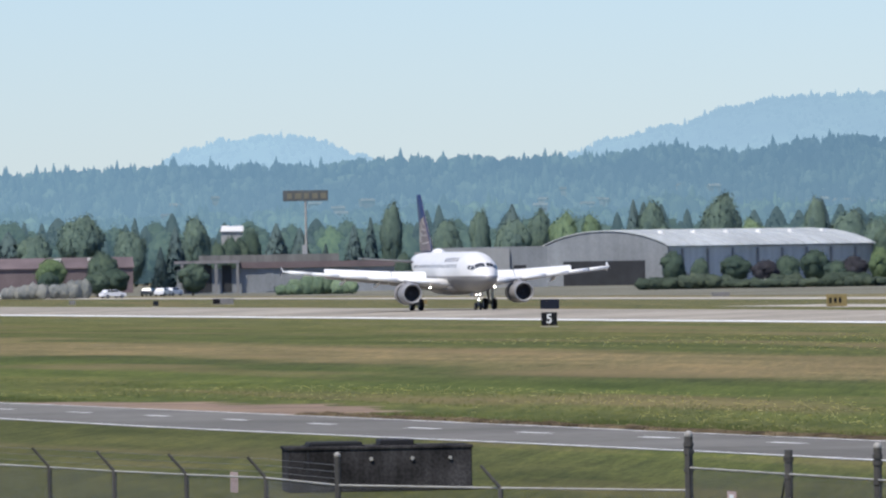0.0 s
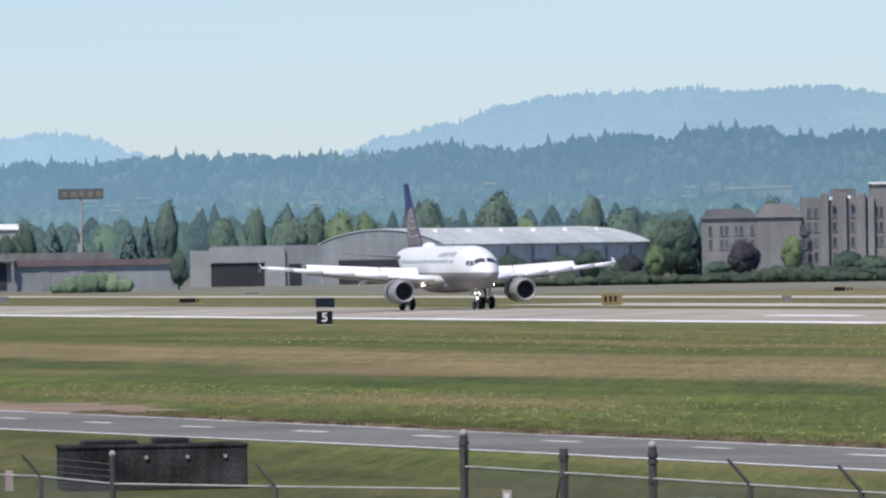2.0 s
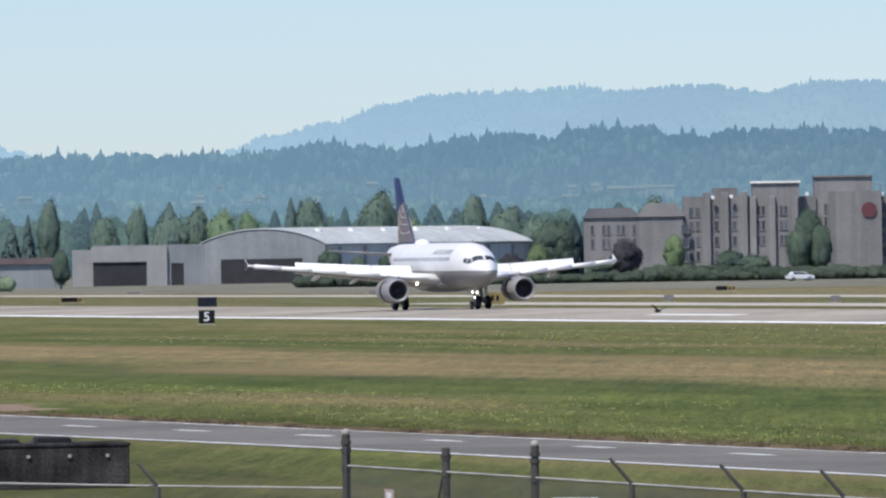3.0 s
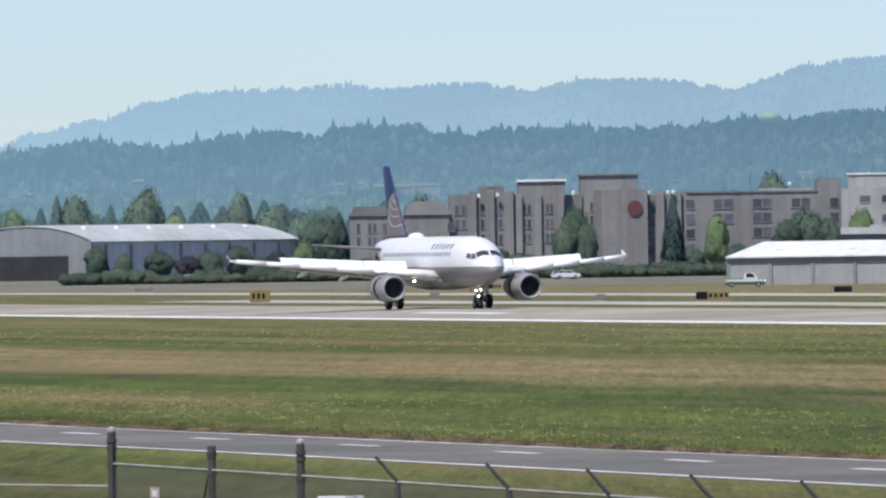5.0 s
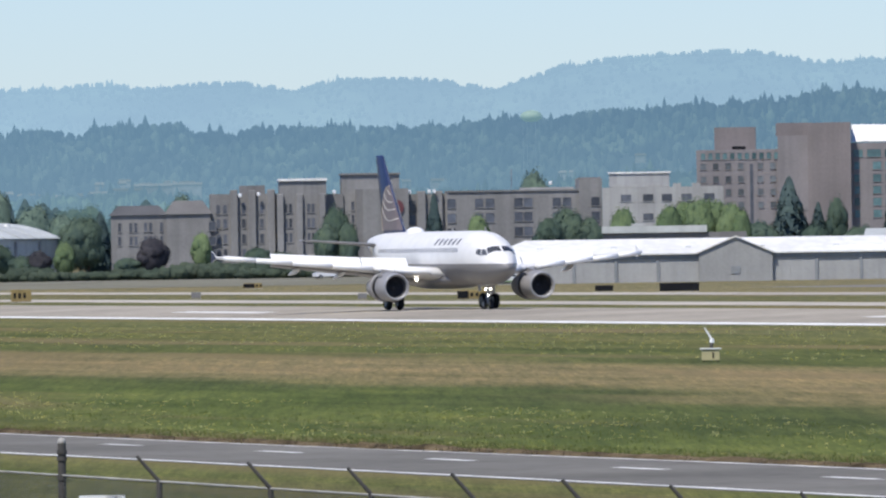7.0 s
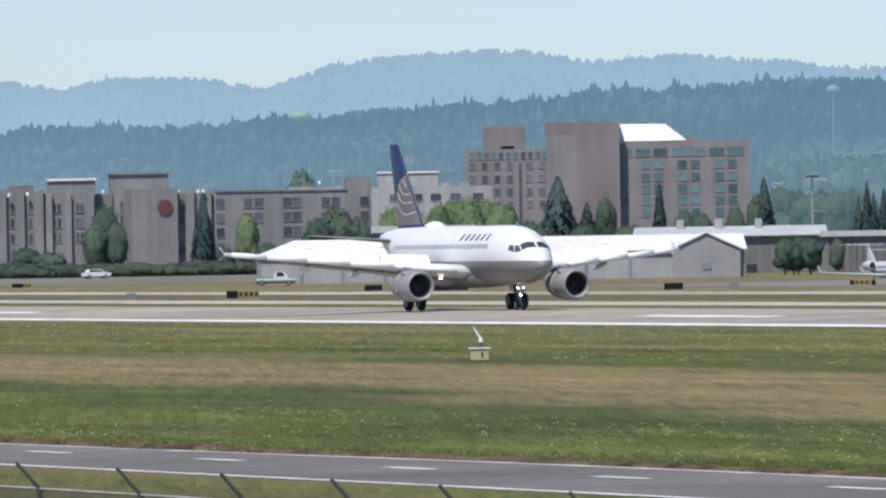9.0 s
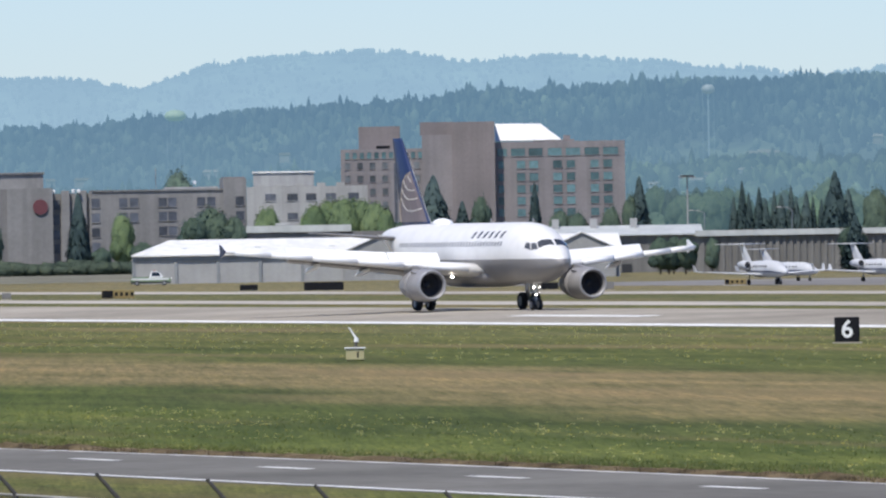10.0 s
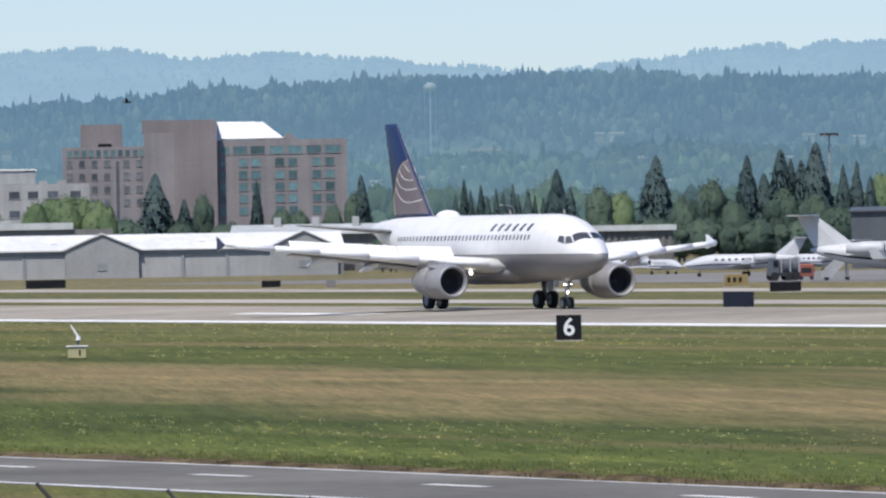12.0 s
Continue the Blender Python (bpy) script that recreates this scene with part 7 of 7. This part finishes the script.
# ---- airfield signs and small equipment ----
def board_sign(x, y, turn, w, h, mat, label, split=0.0, legs=0.18, digit=""):
    s = thing("airfield_sign", pose(x, y, 0, 0, 0, turn), label, "sign", "airfield signs")
    panel = part("panel", boxed(-w / 2, w / 2, -0.13, 0.13, legs, legs + h, bevel=0.03), mat, s)
    if split:
        part("dark_section", boxed(-w / 2 + 0.03, -w / 2 + w * split, -0.15, -0.12, legs + 0.05, legs + h - 0.05), "sign_black", panel)
    n = max(2, round(w / 1.2))
    for k in range(n):
        px = -w / 2 + w * (k + 0.5) / n
        part("leg", rodded((px, 0, 0), (px, 0, legs + 0.05), 0.05), "dark_steel", s)
    part("base", boxed(-w / 2 - 0.1, w / 2 + 0.1, -0.3, 0.3, 0, 0.05), "pale_concrete", s)
    if mat == "yellow":
        for k in range(int(w / 0.55)):
            bx = -w / 2 + w * max(split, 0.05) + 0.3 + k * 0.5
            if bx < w / 2 - 0.15:
                part("letter_bar", boxed(bx - 0.13, bx + 0.13, -0.145, -0.125, legs + h * 0.28, legs + h * 0.72), "sign_black", panel)
    if digit:
        cu = bpy.data.curves.new("digit", "FONT")
        cu.body, cu.size, cu.align_x, cu.align_y, cu.extrude, cu.offset = digit, h * 0.98, "CENTER", "CENTER", 0.008, 0.018
        tmp = bpy.data.objects.new("digit", cu)
        scene.collection.objects.link(tmp)
        me = bpy.data.meshes.new_from_object(tmp.evaluated_get(bpy.context.evaluated_depsgraph_get()))
        bpy.data.objects.remove(tmp)
        me.materials.clear()
        me.materials.append(M["sign_white"])
        d = new("digit", me)
        d.parent = panel
        d.matrix_basis = pose(0, -0.142, legs + h * 0.49, 90, 0, 0)
    return s


def make_signs():
    facing_turn = 90 - 14.0
    board_sign(-752.19, 191.17, 90 - 13.0, 1.27, 1.05, "sign_black", "black runway distance sign with a white digit 5", digit="5", legs=0.1)
    board_sign(-427.75, 181.29, 90 - 20.0, 1.2, 1.2, "sign_black", "black runway distance sign with a white digit 6", digit="6", legs=0.06)
    board_sign(-986.25, 250.74, facing_turn, 2.0, 1.1, "sign_back", "dark blue-grey back of a runway distance sign", legs=0.08)
    board_sign(-576.37, 256.34, 90 - 22.0, 2.0, 1.0, "sign_back", "dark blue-grey back of a runway distance sign", legs=0.1)
    for p, w, h, mat, split, lab in (
            ((-867.44, 292.75), 3.1, 0.8, "yellow", 0.35, "yellow and black taxiway direction sign"), ((-949.15, 271.56), 2.1, 1.25, "yellow", 0.0, "yellow taxiway sign with dark letters"),
            ((-962.36, 339.36), 1.9, 0.6, "sign_black", 0.0, "low black airfield board"), ((-938.74, 339.27), 4.1, 0.85, "sign_black", 0.0, "wide low black airfield board"),
            ((-1170.07, 365.31), 2.4, 0.6, "yellow", 0.6, "yellow and black taxiway sign"), ((-964.35, 294.88), 1.0, 0.6, "beige_dark", 0.0, "small grey airfield cabinet board"),
            ((-1266.86, 276.85), 2.8, 0.75, "beige_dark", 0.35, "dark grey-brown airfield board"), ((-1251.30, 264.33), 0.7, 0.65, "sign_back", 0.0, "small dark airfield marker board"),
            ((-1237.65, 338.08), 2.4, 0.55, "beige_dark", 0.0, "low grey-brown airfield board"), ((-1355.62, 274.13), 0.9, 0.5, "beige_dark", 0.0, "small grey airfield marker"),
            ((-776.66, 345.24), 2.1, 1.0, "yellow", 0.0, "yellow taxiway sign with dark letters"), ((-701.30, 316.02), 2.5, 0.75, "sign_black", 0.0, "low black airfield board"),
            ((-869.41, 343.57), 0.9, 0.7, "beige_dark", 0.0, "small grey airfield cabinet board"), ((-1391.30, 342.56), 2.0, 0.35, "beige_dark", 0.0, "low grey-brown airfield board"),
            ((-1157.56, 277.24), 2.9, 0.6, "yellow", 0.7, "dark and yellow taxiway sign"), ((-903.39, 370.77), 2.2, 0.55, "yellow", 0.2, "low yellow taxiway sign"),
            ((-897.37, 291.38), 0.9, 0.55, "beige_dark", 0.0, "small grey airfield cabinet board"),
            ((-884.0, 343.0), 1.85, 0.65, "sign_black", 0.0, "low black airfield board")):
        board_sign(*p, 90 - math.degrees(math.atan2(p[1], -p[0])), w, h, mat, lab, split, 0.12)


def make_light_unit():
    x, y = -402.72, 146.97
    u = thing("approach_light_unit", pose(x, y, 0, 0, 0, 90 - 20), "cream steel light unit with a tilted white lamp arm", "airfield light")
    part("housing", boxed(-0.40, 0.40, -0.3, 0.3, 0.05, 0.55, bevel=0.02), "cream", u)
    part("lid", boxed(-0.48, 0.48, -0.36, 0.36, 0.55, 0.60, bevel=0.01), "sign_white", u, "white flat lid")
    part("label_plate", boxed(0.08, 0.16, -0.31, -0.29, 0.15, 0.42), "sign_black", u)
    for s in (-0.3, 0.3):
        part("foot", boxed(s - 0.05, s + 0.05, -0.25, 0.25, 0.0, 0.06), "dark_steel", u)
    part("stand", rodded((0.02, 0, 0.6), (0.06, 0, 0.85), 0.07), "dark_steel", u)
    part("lamp_body", rodded((0.06, 0, 0.84), (0.08, 0, 1.02), 0.11, 0.09, 12), "sign_white", u)
    part("lamp_arm", rodded((0.06, 0, 1.0), (-0.26, 0.05, 1.5), 0.05, 0.03), "sign_white", u, "tilted white arm")


# ---- foreground: concrete block and perimeter fence ----
def make_concrete_block():
    b = thing("concrete_vault", facing(13.227, 229.0, 0, 5), "dark stained concrete vault with two black covers", "concrete block")
    w = 4.51
    part("body", boxed(-w / 2 + 0.15, w / 2, 0, 2.2, 0, 1.08, bevel=0.03), "block", b)
    part("top_rim", boxed(-w / 2 + 0.12, w / 2 + 0.03, -0.03, 2.23, 1.0, 1.085, bevel=0.02), "block", b)
    part("joint", boxed(-w / 2 + 0.58, -w / 2 + 0.62, -0.012, 0.05, 0, 1.0), "black", b)
    for x0, x1, z in ((-1.58, -0.31, 0.10), (0.12, 0.92, 0.14)):
        part("cover", boxed(x0, x1, 0.5, 1.8, 1.085, 1.085 + z, bevel=0.03), "cover", b, "black rubber cover")
        part("cover_rim", boxed(x0 - 0.06, x1 + 0.06, 0.42, 1.88, 1.085, 1.105), "cover", b)
    for x in (-0.15, 0.83, 1.73):
        part("lifting_eye", rodded((x, 0.0, 0.78), (x, -0.05, 0.78), 0.045, n=12), "rail", b)


def chain_link(fence, a, b, z0, z1):
    """Woven wire between two posts: two sets of slanting wires."""
    a, b = Vector((*a, 0)), Vector((*b, 0))
    d = b - a
    length = d.length
    d.normalize()
    side = Vector((-d.y, d.x, 0)) * 0.0012
    verts, faces = [], []
    pitch, h = 0.075, z1 - z0
    for sgn in (1, -1):
        k = -int(h / pitch) - 1
        while k * pitch < length + h:
            s0 = k * pitch
            p0, q0 = (s0, z0), (s0 + h, z1)
            if sgn < 0:
                p0, q0 = (s0 + h, z0), (s0, z1)
            (sa, za), (sb, zb) = sorted((p0, q0))
            lo, hi = max(sa, 0.0), min(sb, length)
            if hi - lo > 0.05:
                f = (zb - za) / (sb - sa)
                za, zb = za + (lo - sa) * f, za + (hi - sa) * f
                p, q = a + d * lo + Vector((0, 0, za)), a + d * hi + Vector((0, 0, zb))
                i = len(verts)
                up = Vector((0, 0, 0.0014))
                for e in (p, q):
                    verts += [e + side * sgn + up, e + side * sgn - up, e - side * 2 * sgn]
                faces += [(i, i + 1, i + 4, i + 3), (i + 1, i + 2, i + 5, i + 4), (i + 2, i, i + 3, i + 5)]
            k += 1
    me = bpy.data.meshes.new("chain_link")
    me.from_pydata([tuple(v) for v in verts], [], faces)
    me.materials.append(M["wire"])
    ob = new("chain_link", me)
    ob.parent = fence
    ob["label"] = "woven grey chain-link wire"


def fence_run(label, posts, rail, arms, thick=0.035, lean=0.24):
    """posts: plan points; rail: height of the top rail; arms: which posts carry a slanting arm for barbed wire."""
    f = thing("fence", pose(0, 0, 0), label, "fence")
    for (p, q) in zip(posts, posts[1:]):
        part("top_rail", rodded((*p, rail), (*q, rail), 0.014, n=8), "rail", f, "pale steel top rail")
        chain_link(f, p, q, 0.05, rail)
    for i, p in enumerate(posts):
        if i in arms:
            d = (Vector(posts[min(i + 1, len(posts) - 1)]) - Vector(posts[max(i - 1, 0)])).normalized()
            post = part("post", rodded((*p, 0), (*p, rail), thick, n=10), "dark_steel", f)
            part("arm", rodded((*p, rail), (p[0] - 0.06, p[1] - 0.25, rail + 0.30), 0.024, 0.018, 6), "dark_steel", post)
    return f


def make_fence():
    zr = 2.45
    west = [(-149.03, 27.85), (-145.55, 28.08), (-142.16, 28.36), (-138.48, 28.59), (-135.22, 28.97), (-132.01, 29.42), (-126.72, 29.23)]
    f = fence_run("galvanised chain-link fence with slanting barbed-wire arms", west, zr, {0, 1, 2, 3, 4, 5})
    x, y = west[-1]
    p = part("end_post", rodded((x, y, 0), (x, y, 2.85), 0.042, n=12), "dark_steel", f)
    bm = bmesh.new()
    bmesh.ops.create_uvsphere(bm, u_segments=12, v_segments=8, radius=0.048, matrix=Matrix.Translation((x, y, 2.85)))
    part("cap", bm, "rail", p, "pale domed cap", True)
    for k in range(3):
        z = zr + 0.09 * (k + 1)
        for a, b in zip(west[:-1], west[1:]):
            part("barbed_wire", rodded((a[0], a[1] - 0.02, z), (b[0], b[1] - 0.02, z), 0.003, n=4), "wire", f)
    gate_x, gate_y = -119.67, 32.23
    mid = [west[-1], (-123.15, 30.60), (gate_x, gate_y)]
    fence_run("low-angled chain-link fence between two corner posts", mid, zr, {1})
    # taller run on the other side of the corner post
    rail = 2.74
    xs = [gate_x] + [gate_y / math.tan(radians(b)) * -1 for b in (15.660, 16.183, 16.753, 17.407, 18.000, 18.614, 19.268, 19.905, 20.676, 21.514, 22.419)]
    ys = [gate_y + 0.01 * k for k in range(len(xs))]
    run = list(zip(xs, ys))
    g = fence_run("tall chain-link gate run with thick weathered posts", run, rail, set(range(3, len(run))))
    for i, top, r in ((0, 3.16, 0.055), (1, 3.04, 0.052), (2, 3.14, 0.05)):
        x, y = run[i]
        p = part("gate_post", rodded((x, y, 0), (x, y, top), r, n=14), "dark_steel", g, "thick weathered gate post")
        if i != 1:
            bm = bmesh.new()
            bmesh.ops.create_uvsphere(bm, u_segments=12, v_segments=8, radius=r * 1.08, matrix=Matrix.Translation((x, y, top)))
            part("cap", bm, "rail", p, "pale domed cap", True)
        for z in (rail - 0.03, rail + 0.2, top - 0.12):
            part("clamp", rodded((x, y, z - 0.025), (x, y, z + 0.025), r * 1.25, n=12), "dark_steel", p)
    x0, y0 = run[0]
    part("latch_rod", rodded((x0 + 0.09, y0 - 0.02, 0.3), (x0 + 0.07, y0 - 0.02, 2.98), 0.018, n=6), "dark_steel", g)
    x1, y1 = run[1]
    part("brace", rodded((x1 - 0.5, y1 - 0.02, 2.15), (x1 - 0.05, y1 - 0.02, 2.72), 0.012, n=6), "dark_steel", g)
    # small notices wired to the fence
    for px, w, h, z, mat, lab in ((-gate_y / math.tan(radians(15.339)), 0.42, 0.26, 2.22, "notice", "faded pink and white notice"), (-gate_y / math.tan(radians(16.441)), 0.54, 0.42, 2.12, "sign_white", "white enamel notice")):
        n = part("notice", boxed(-w / 2, w / 2, -0.004, 0.004, 0, h), mat, g, lab)
        n.matrix_basis = pose(px, gate_y - 0.03, z, 0, 0, 0 if mat == "notice" else 72)
        part("print_bar", boxed(-w * 0.25, w * 0.25, -0.008, -0.004, h * 0.55, h * 0.85), "sign_white" if mat == "notice" else "beige_dark", n)
    n = part("notice", boxed(-0.25, 0.25, -0.004, 0.004, 0, 0.3), "notice", f, "faded pink and white notice")
    n.matrix_basis = pose(*(-137.64, 30.20), 2.12, 0, 0, 0)


# ---- grass ----
def tufts(name, label, mat, count, area, tall, seed, edge=False, wide=0.13):
    """Loose tufts of blades over an area (x0, x1, y0, y1)."""
    rng = random.Random(seed)
    x0, x1, y0, y1 = area
    verts, faces = [], []
    while len(faces) < count * 4:
        x = rng.uniform(x0, x1)
        lift = verge_at(FAR_EDGE, x) - 82.3 if y0 < 100 else 0.0
        y = y0 + (y1 - y0) * (rng.random() ** (2.0 if edge else 1.0)) + lift
        if -382.0 < x < -336.0 and y - lift < 91.5:
            continue
        if noise.noise((x * 0.05, y * 0.12, seed)) < rng.uniform(-0.5, 0.35):
            continue
        for _ in range(4):
            h = tall * rng.uniform(0.4, 1.2)
            a = rng.uniform(0, 6.28)
            bx, by = x + rng.uniform(-0.12, 0.12), y + rng.uniform(-0.12, 0.12)
            w = h * wide
            i = len(verts)
            verts += [(bx - w * math.cos(a), by - w * math.sin(a), 0), (bx + w * math.cos(a), by + w * math.sin(a), 0), (bx + h * 0.45 * math.sin(a * 3), by + h * 0.3 * math.cos(a * 2), h)]
            faces.append((i, i + 1, i + 2))
    me = bpy.data.meshes.new(name)
    me.from_pydata(verts, [], faces)
    me.materials.append(M[mat])
    tagged(new(name, me), label, "grass", kind="stuff")


def make_grass():
    tufts("grass_tuft", "long green grass tufts along the road edge", "blade", 12000, (-420, -150, 83.6, 87.5), 0.085, 3, True)
    tufts("grass_tuft", "dry straw tufts along the road edge", "straw", 900, (-420, -150, 82.6, 85.0), 0.15, 4, True)
    tufts("grass_tuft", "green meadow tufts beyond the road", "blade", 9000, (-560, -150, 84.0, 104.0), 0.08, 5)
    tufts("weed_flower", "small yellow flowers in the grass", "weed", 2200, (-640, -320, 150.0, 207.0), 0.085, 9, wide=0.4)
    tufts("weed_flower", "small yellow flowers in the grass", "weed", 1500, (-420, -180, 84.0, 108.0), 0.05, 10, wide=0.4)
    tufts("soil_clod", "dark brown clods along the broken road edge", "clod", 900, (-334, -150, 82.55, 82.85), 0.13, 11)


def make_earth_bank():
    """The broken edge of the turf beside the road: a low crumbling bank of dry earth."""
    bm = bmesh.new()
    rows = []
    for i in range(700):
        x = -338.0 + 0.27 * i
        y = verge_at(FAR_EDGE, x) + 0.30 + 0.18 * noise.noise((x * 0.7, 0.0, 5.0))
        h = max(0.015, 0.10 + 0.10 * noise.noise((x * 0.45, 2.0, 5.0)) + 0.07 * noise.noise((x * 2.1, 4.0, 5.0)))
        rows.append([bm.verts.new(p) for p in ((x, y - 0.1, 0.0), (x, y + 0.05 * noise.noise((x * 3, 1.0, 1.0)), h * 0.7), (x, y + 0.22, h), (x, y + 0.75, h * 0.6), (x, y + 1.3, 0.0))])
    for p, q in zip(rows, rows[1:]):
        for i in range(4):
            bm.faces.new((p[i], q[i], q[i + 1], p[i + 1]))
    tagged(link("earth_bank", bm, M["bank"], smooth=True), "crumbling dry earth bank along the road edge", "soil", kind="structure")


M["bank"] = surface("dry_turf_edge", (0.155, 0.118, 0.07), 1.0, spread=0.7, scale=2.2, bump=0.6, gloss=0.05)
make_earth_bank()
M["clod"] = surface("dark_soil_clod", (0.10, 0.075, 0.05), 1.0, spread=0.4, scale=3.0, gloss=0.05)
M["notice"] = surface("faded_pink_notice", (0.55, 0.40, 0.36), 0.7, spread=0.2)
make_vehicles()
make_jets()
make_ground_equipment()
make_signs()
make_light_unit()
make_concrete_block()
make_fence()
make_grass()


# ---- a passing bird ----
def make_bird(m):
    b = thing("bird", m, "small dark bird in flight", "bird", "birds")
    part("body", ring_loft([(-0.14, 0.005), (-0.08, 0.03), (0.0, 0.035), (0.1, 0.015), (0.18, 0.004)], 8), "black", b)
    for s in (1, -1):
        part("wing", loft(bmesh.new(), [[(0.05, 0, 0.02), (-0.06, 0, 0.02), (-0.06, 0, 0.01), (0.05, 0, 0.01)], [(0.0, s * 0.18, 0.12), (-0.05, s * 0.18, 0.12), (-0.05, s * 0.18, 0.115), (0.0, s * 0.18, 0.115)]]), "black", b)
    return b


bird = make_bird(facing(18.961, 300, 10.74))
low_bird = make_bird(facing(17.736, 200, 4.14))


def motions():
    # seconds, metres along the runway; late in the roll it swings towards the exit and leans outwards
    swing = ((0.0, -0.6, 0.0), (5.5, -0.45, -0.08), (9.0, -0.3, -0.2), (10.5, 0.35, -0.32), (11.25, 1.2, -0.45), (12.0, 2.5, -0.65))

    def between(t, k):
        for p, q in zip(swing, swing[1:]):
            if p[0] <= t <= q[0]:
                return p[k] + (q[k] - p[k]) * (t - p[0]) / (q[0] - p[0])

    rows = []
    for i in range(25):
        t = 0.5 * i
        x = -948.18 + 45.664 * t - 1.58155 * t * t + 0.0408 * t ** 3
        rows.append((t, pose(x, PLANE_Y, CROWN - 0.002, between(t, 2), 0, between(t, 1))))
    walk(airliner, rows)
    # the bird crosses the picture late, sinking to the right
    b0, z0 = 18.961, 10.74
    walk(bird, [(t, facing(b0 + 1.41 * (t - 11.0), 300, z0 - 1.15 * (t - 11.0))) for t in (0.0, 10.6, 11.0, 11.4, 12.0)])
    # another flies low over the near grass towards the west, wings upright as it banks
    track = ((0.0, 17.736 + 4.0, 190, 4.23), (2.3, 17.736 + 0.33, 198, 4.18), (2.5, 17.736, 200, 4.14), (2.6, 17.556, 202, 4.03),
             (2.7, 17.404, 204, 4.01), (2.8, 17.254, 207, 4.04), (2.9, 17.089, 210, 4.09), (3.5, 17.089 - 1.1, 240, 3.99),
             (6.0, 17.089 - 5.0, 330, 3.64), (12.0, 17.089 - 9.0, 420, 3.14))
    walk(low_bird, [(t, facing(b, d, z) @ pose(0, 0, 0, 0, 0, 120) @ pose(0, 0, 0, 62 if t == 2.5 else 48 if t == 2.6 else 12, 0, 0)) for t, b, d, z in track])
    for sleeve in ENGINES:
        # reversers open while braking, shut later in the roll
        walk(sleeve, [(0, pose(-0.85, 0, 0)), (7.2, pose(-0.85, 0, 0)), (8.6, pose(0, 0, 0)), (12, pose(0, 0, 0))])


motions()
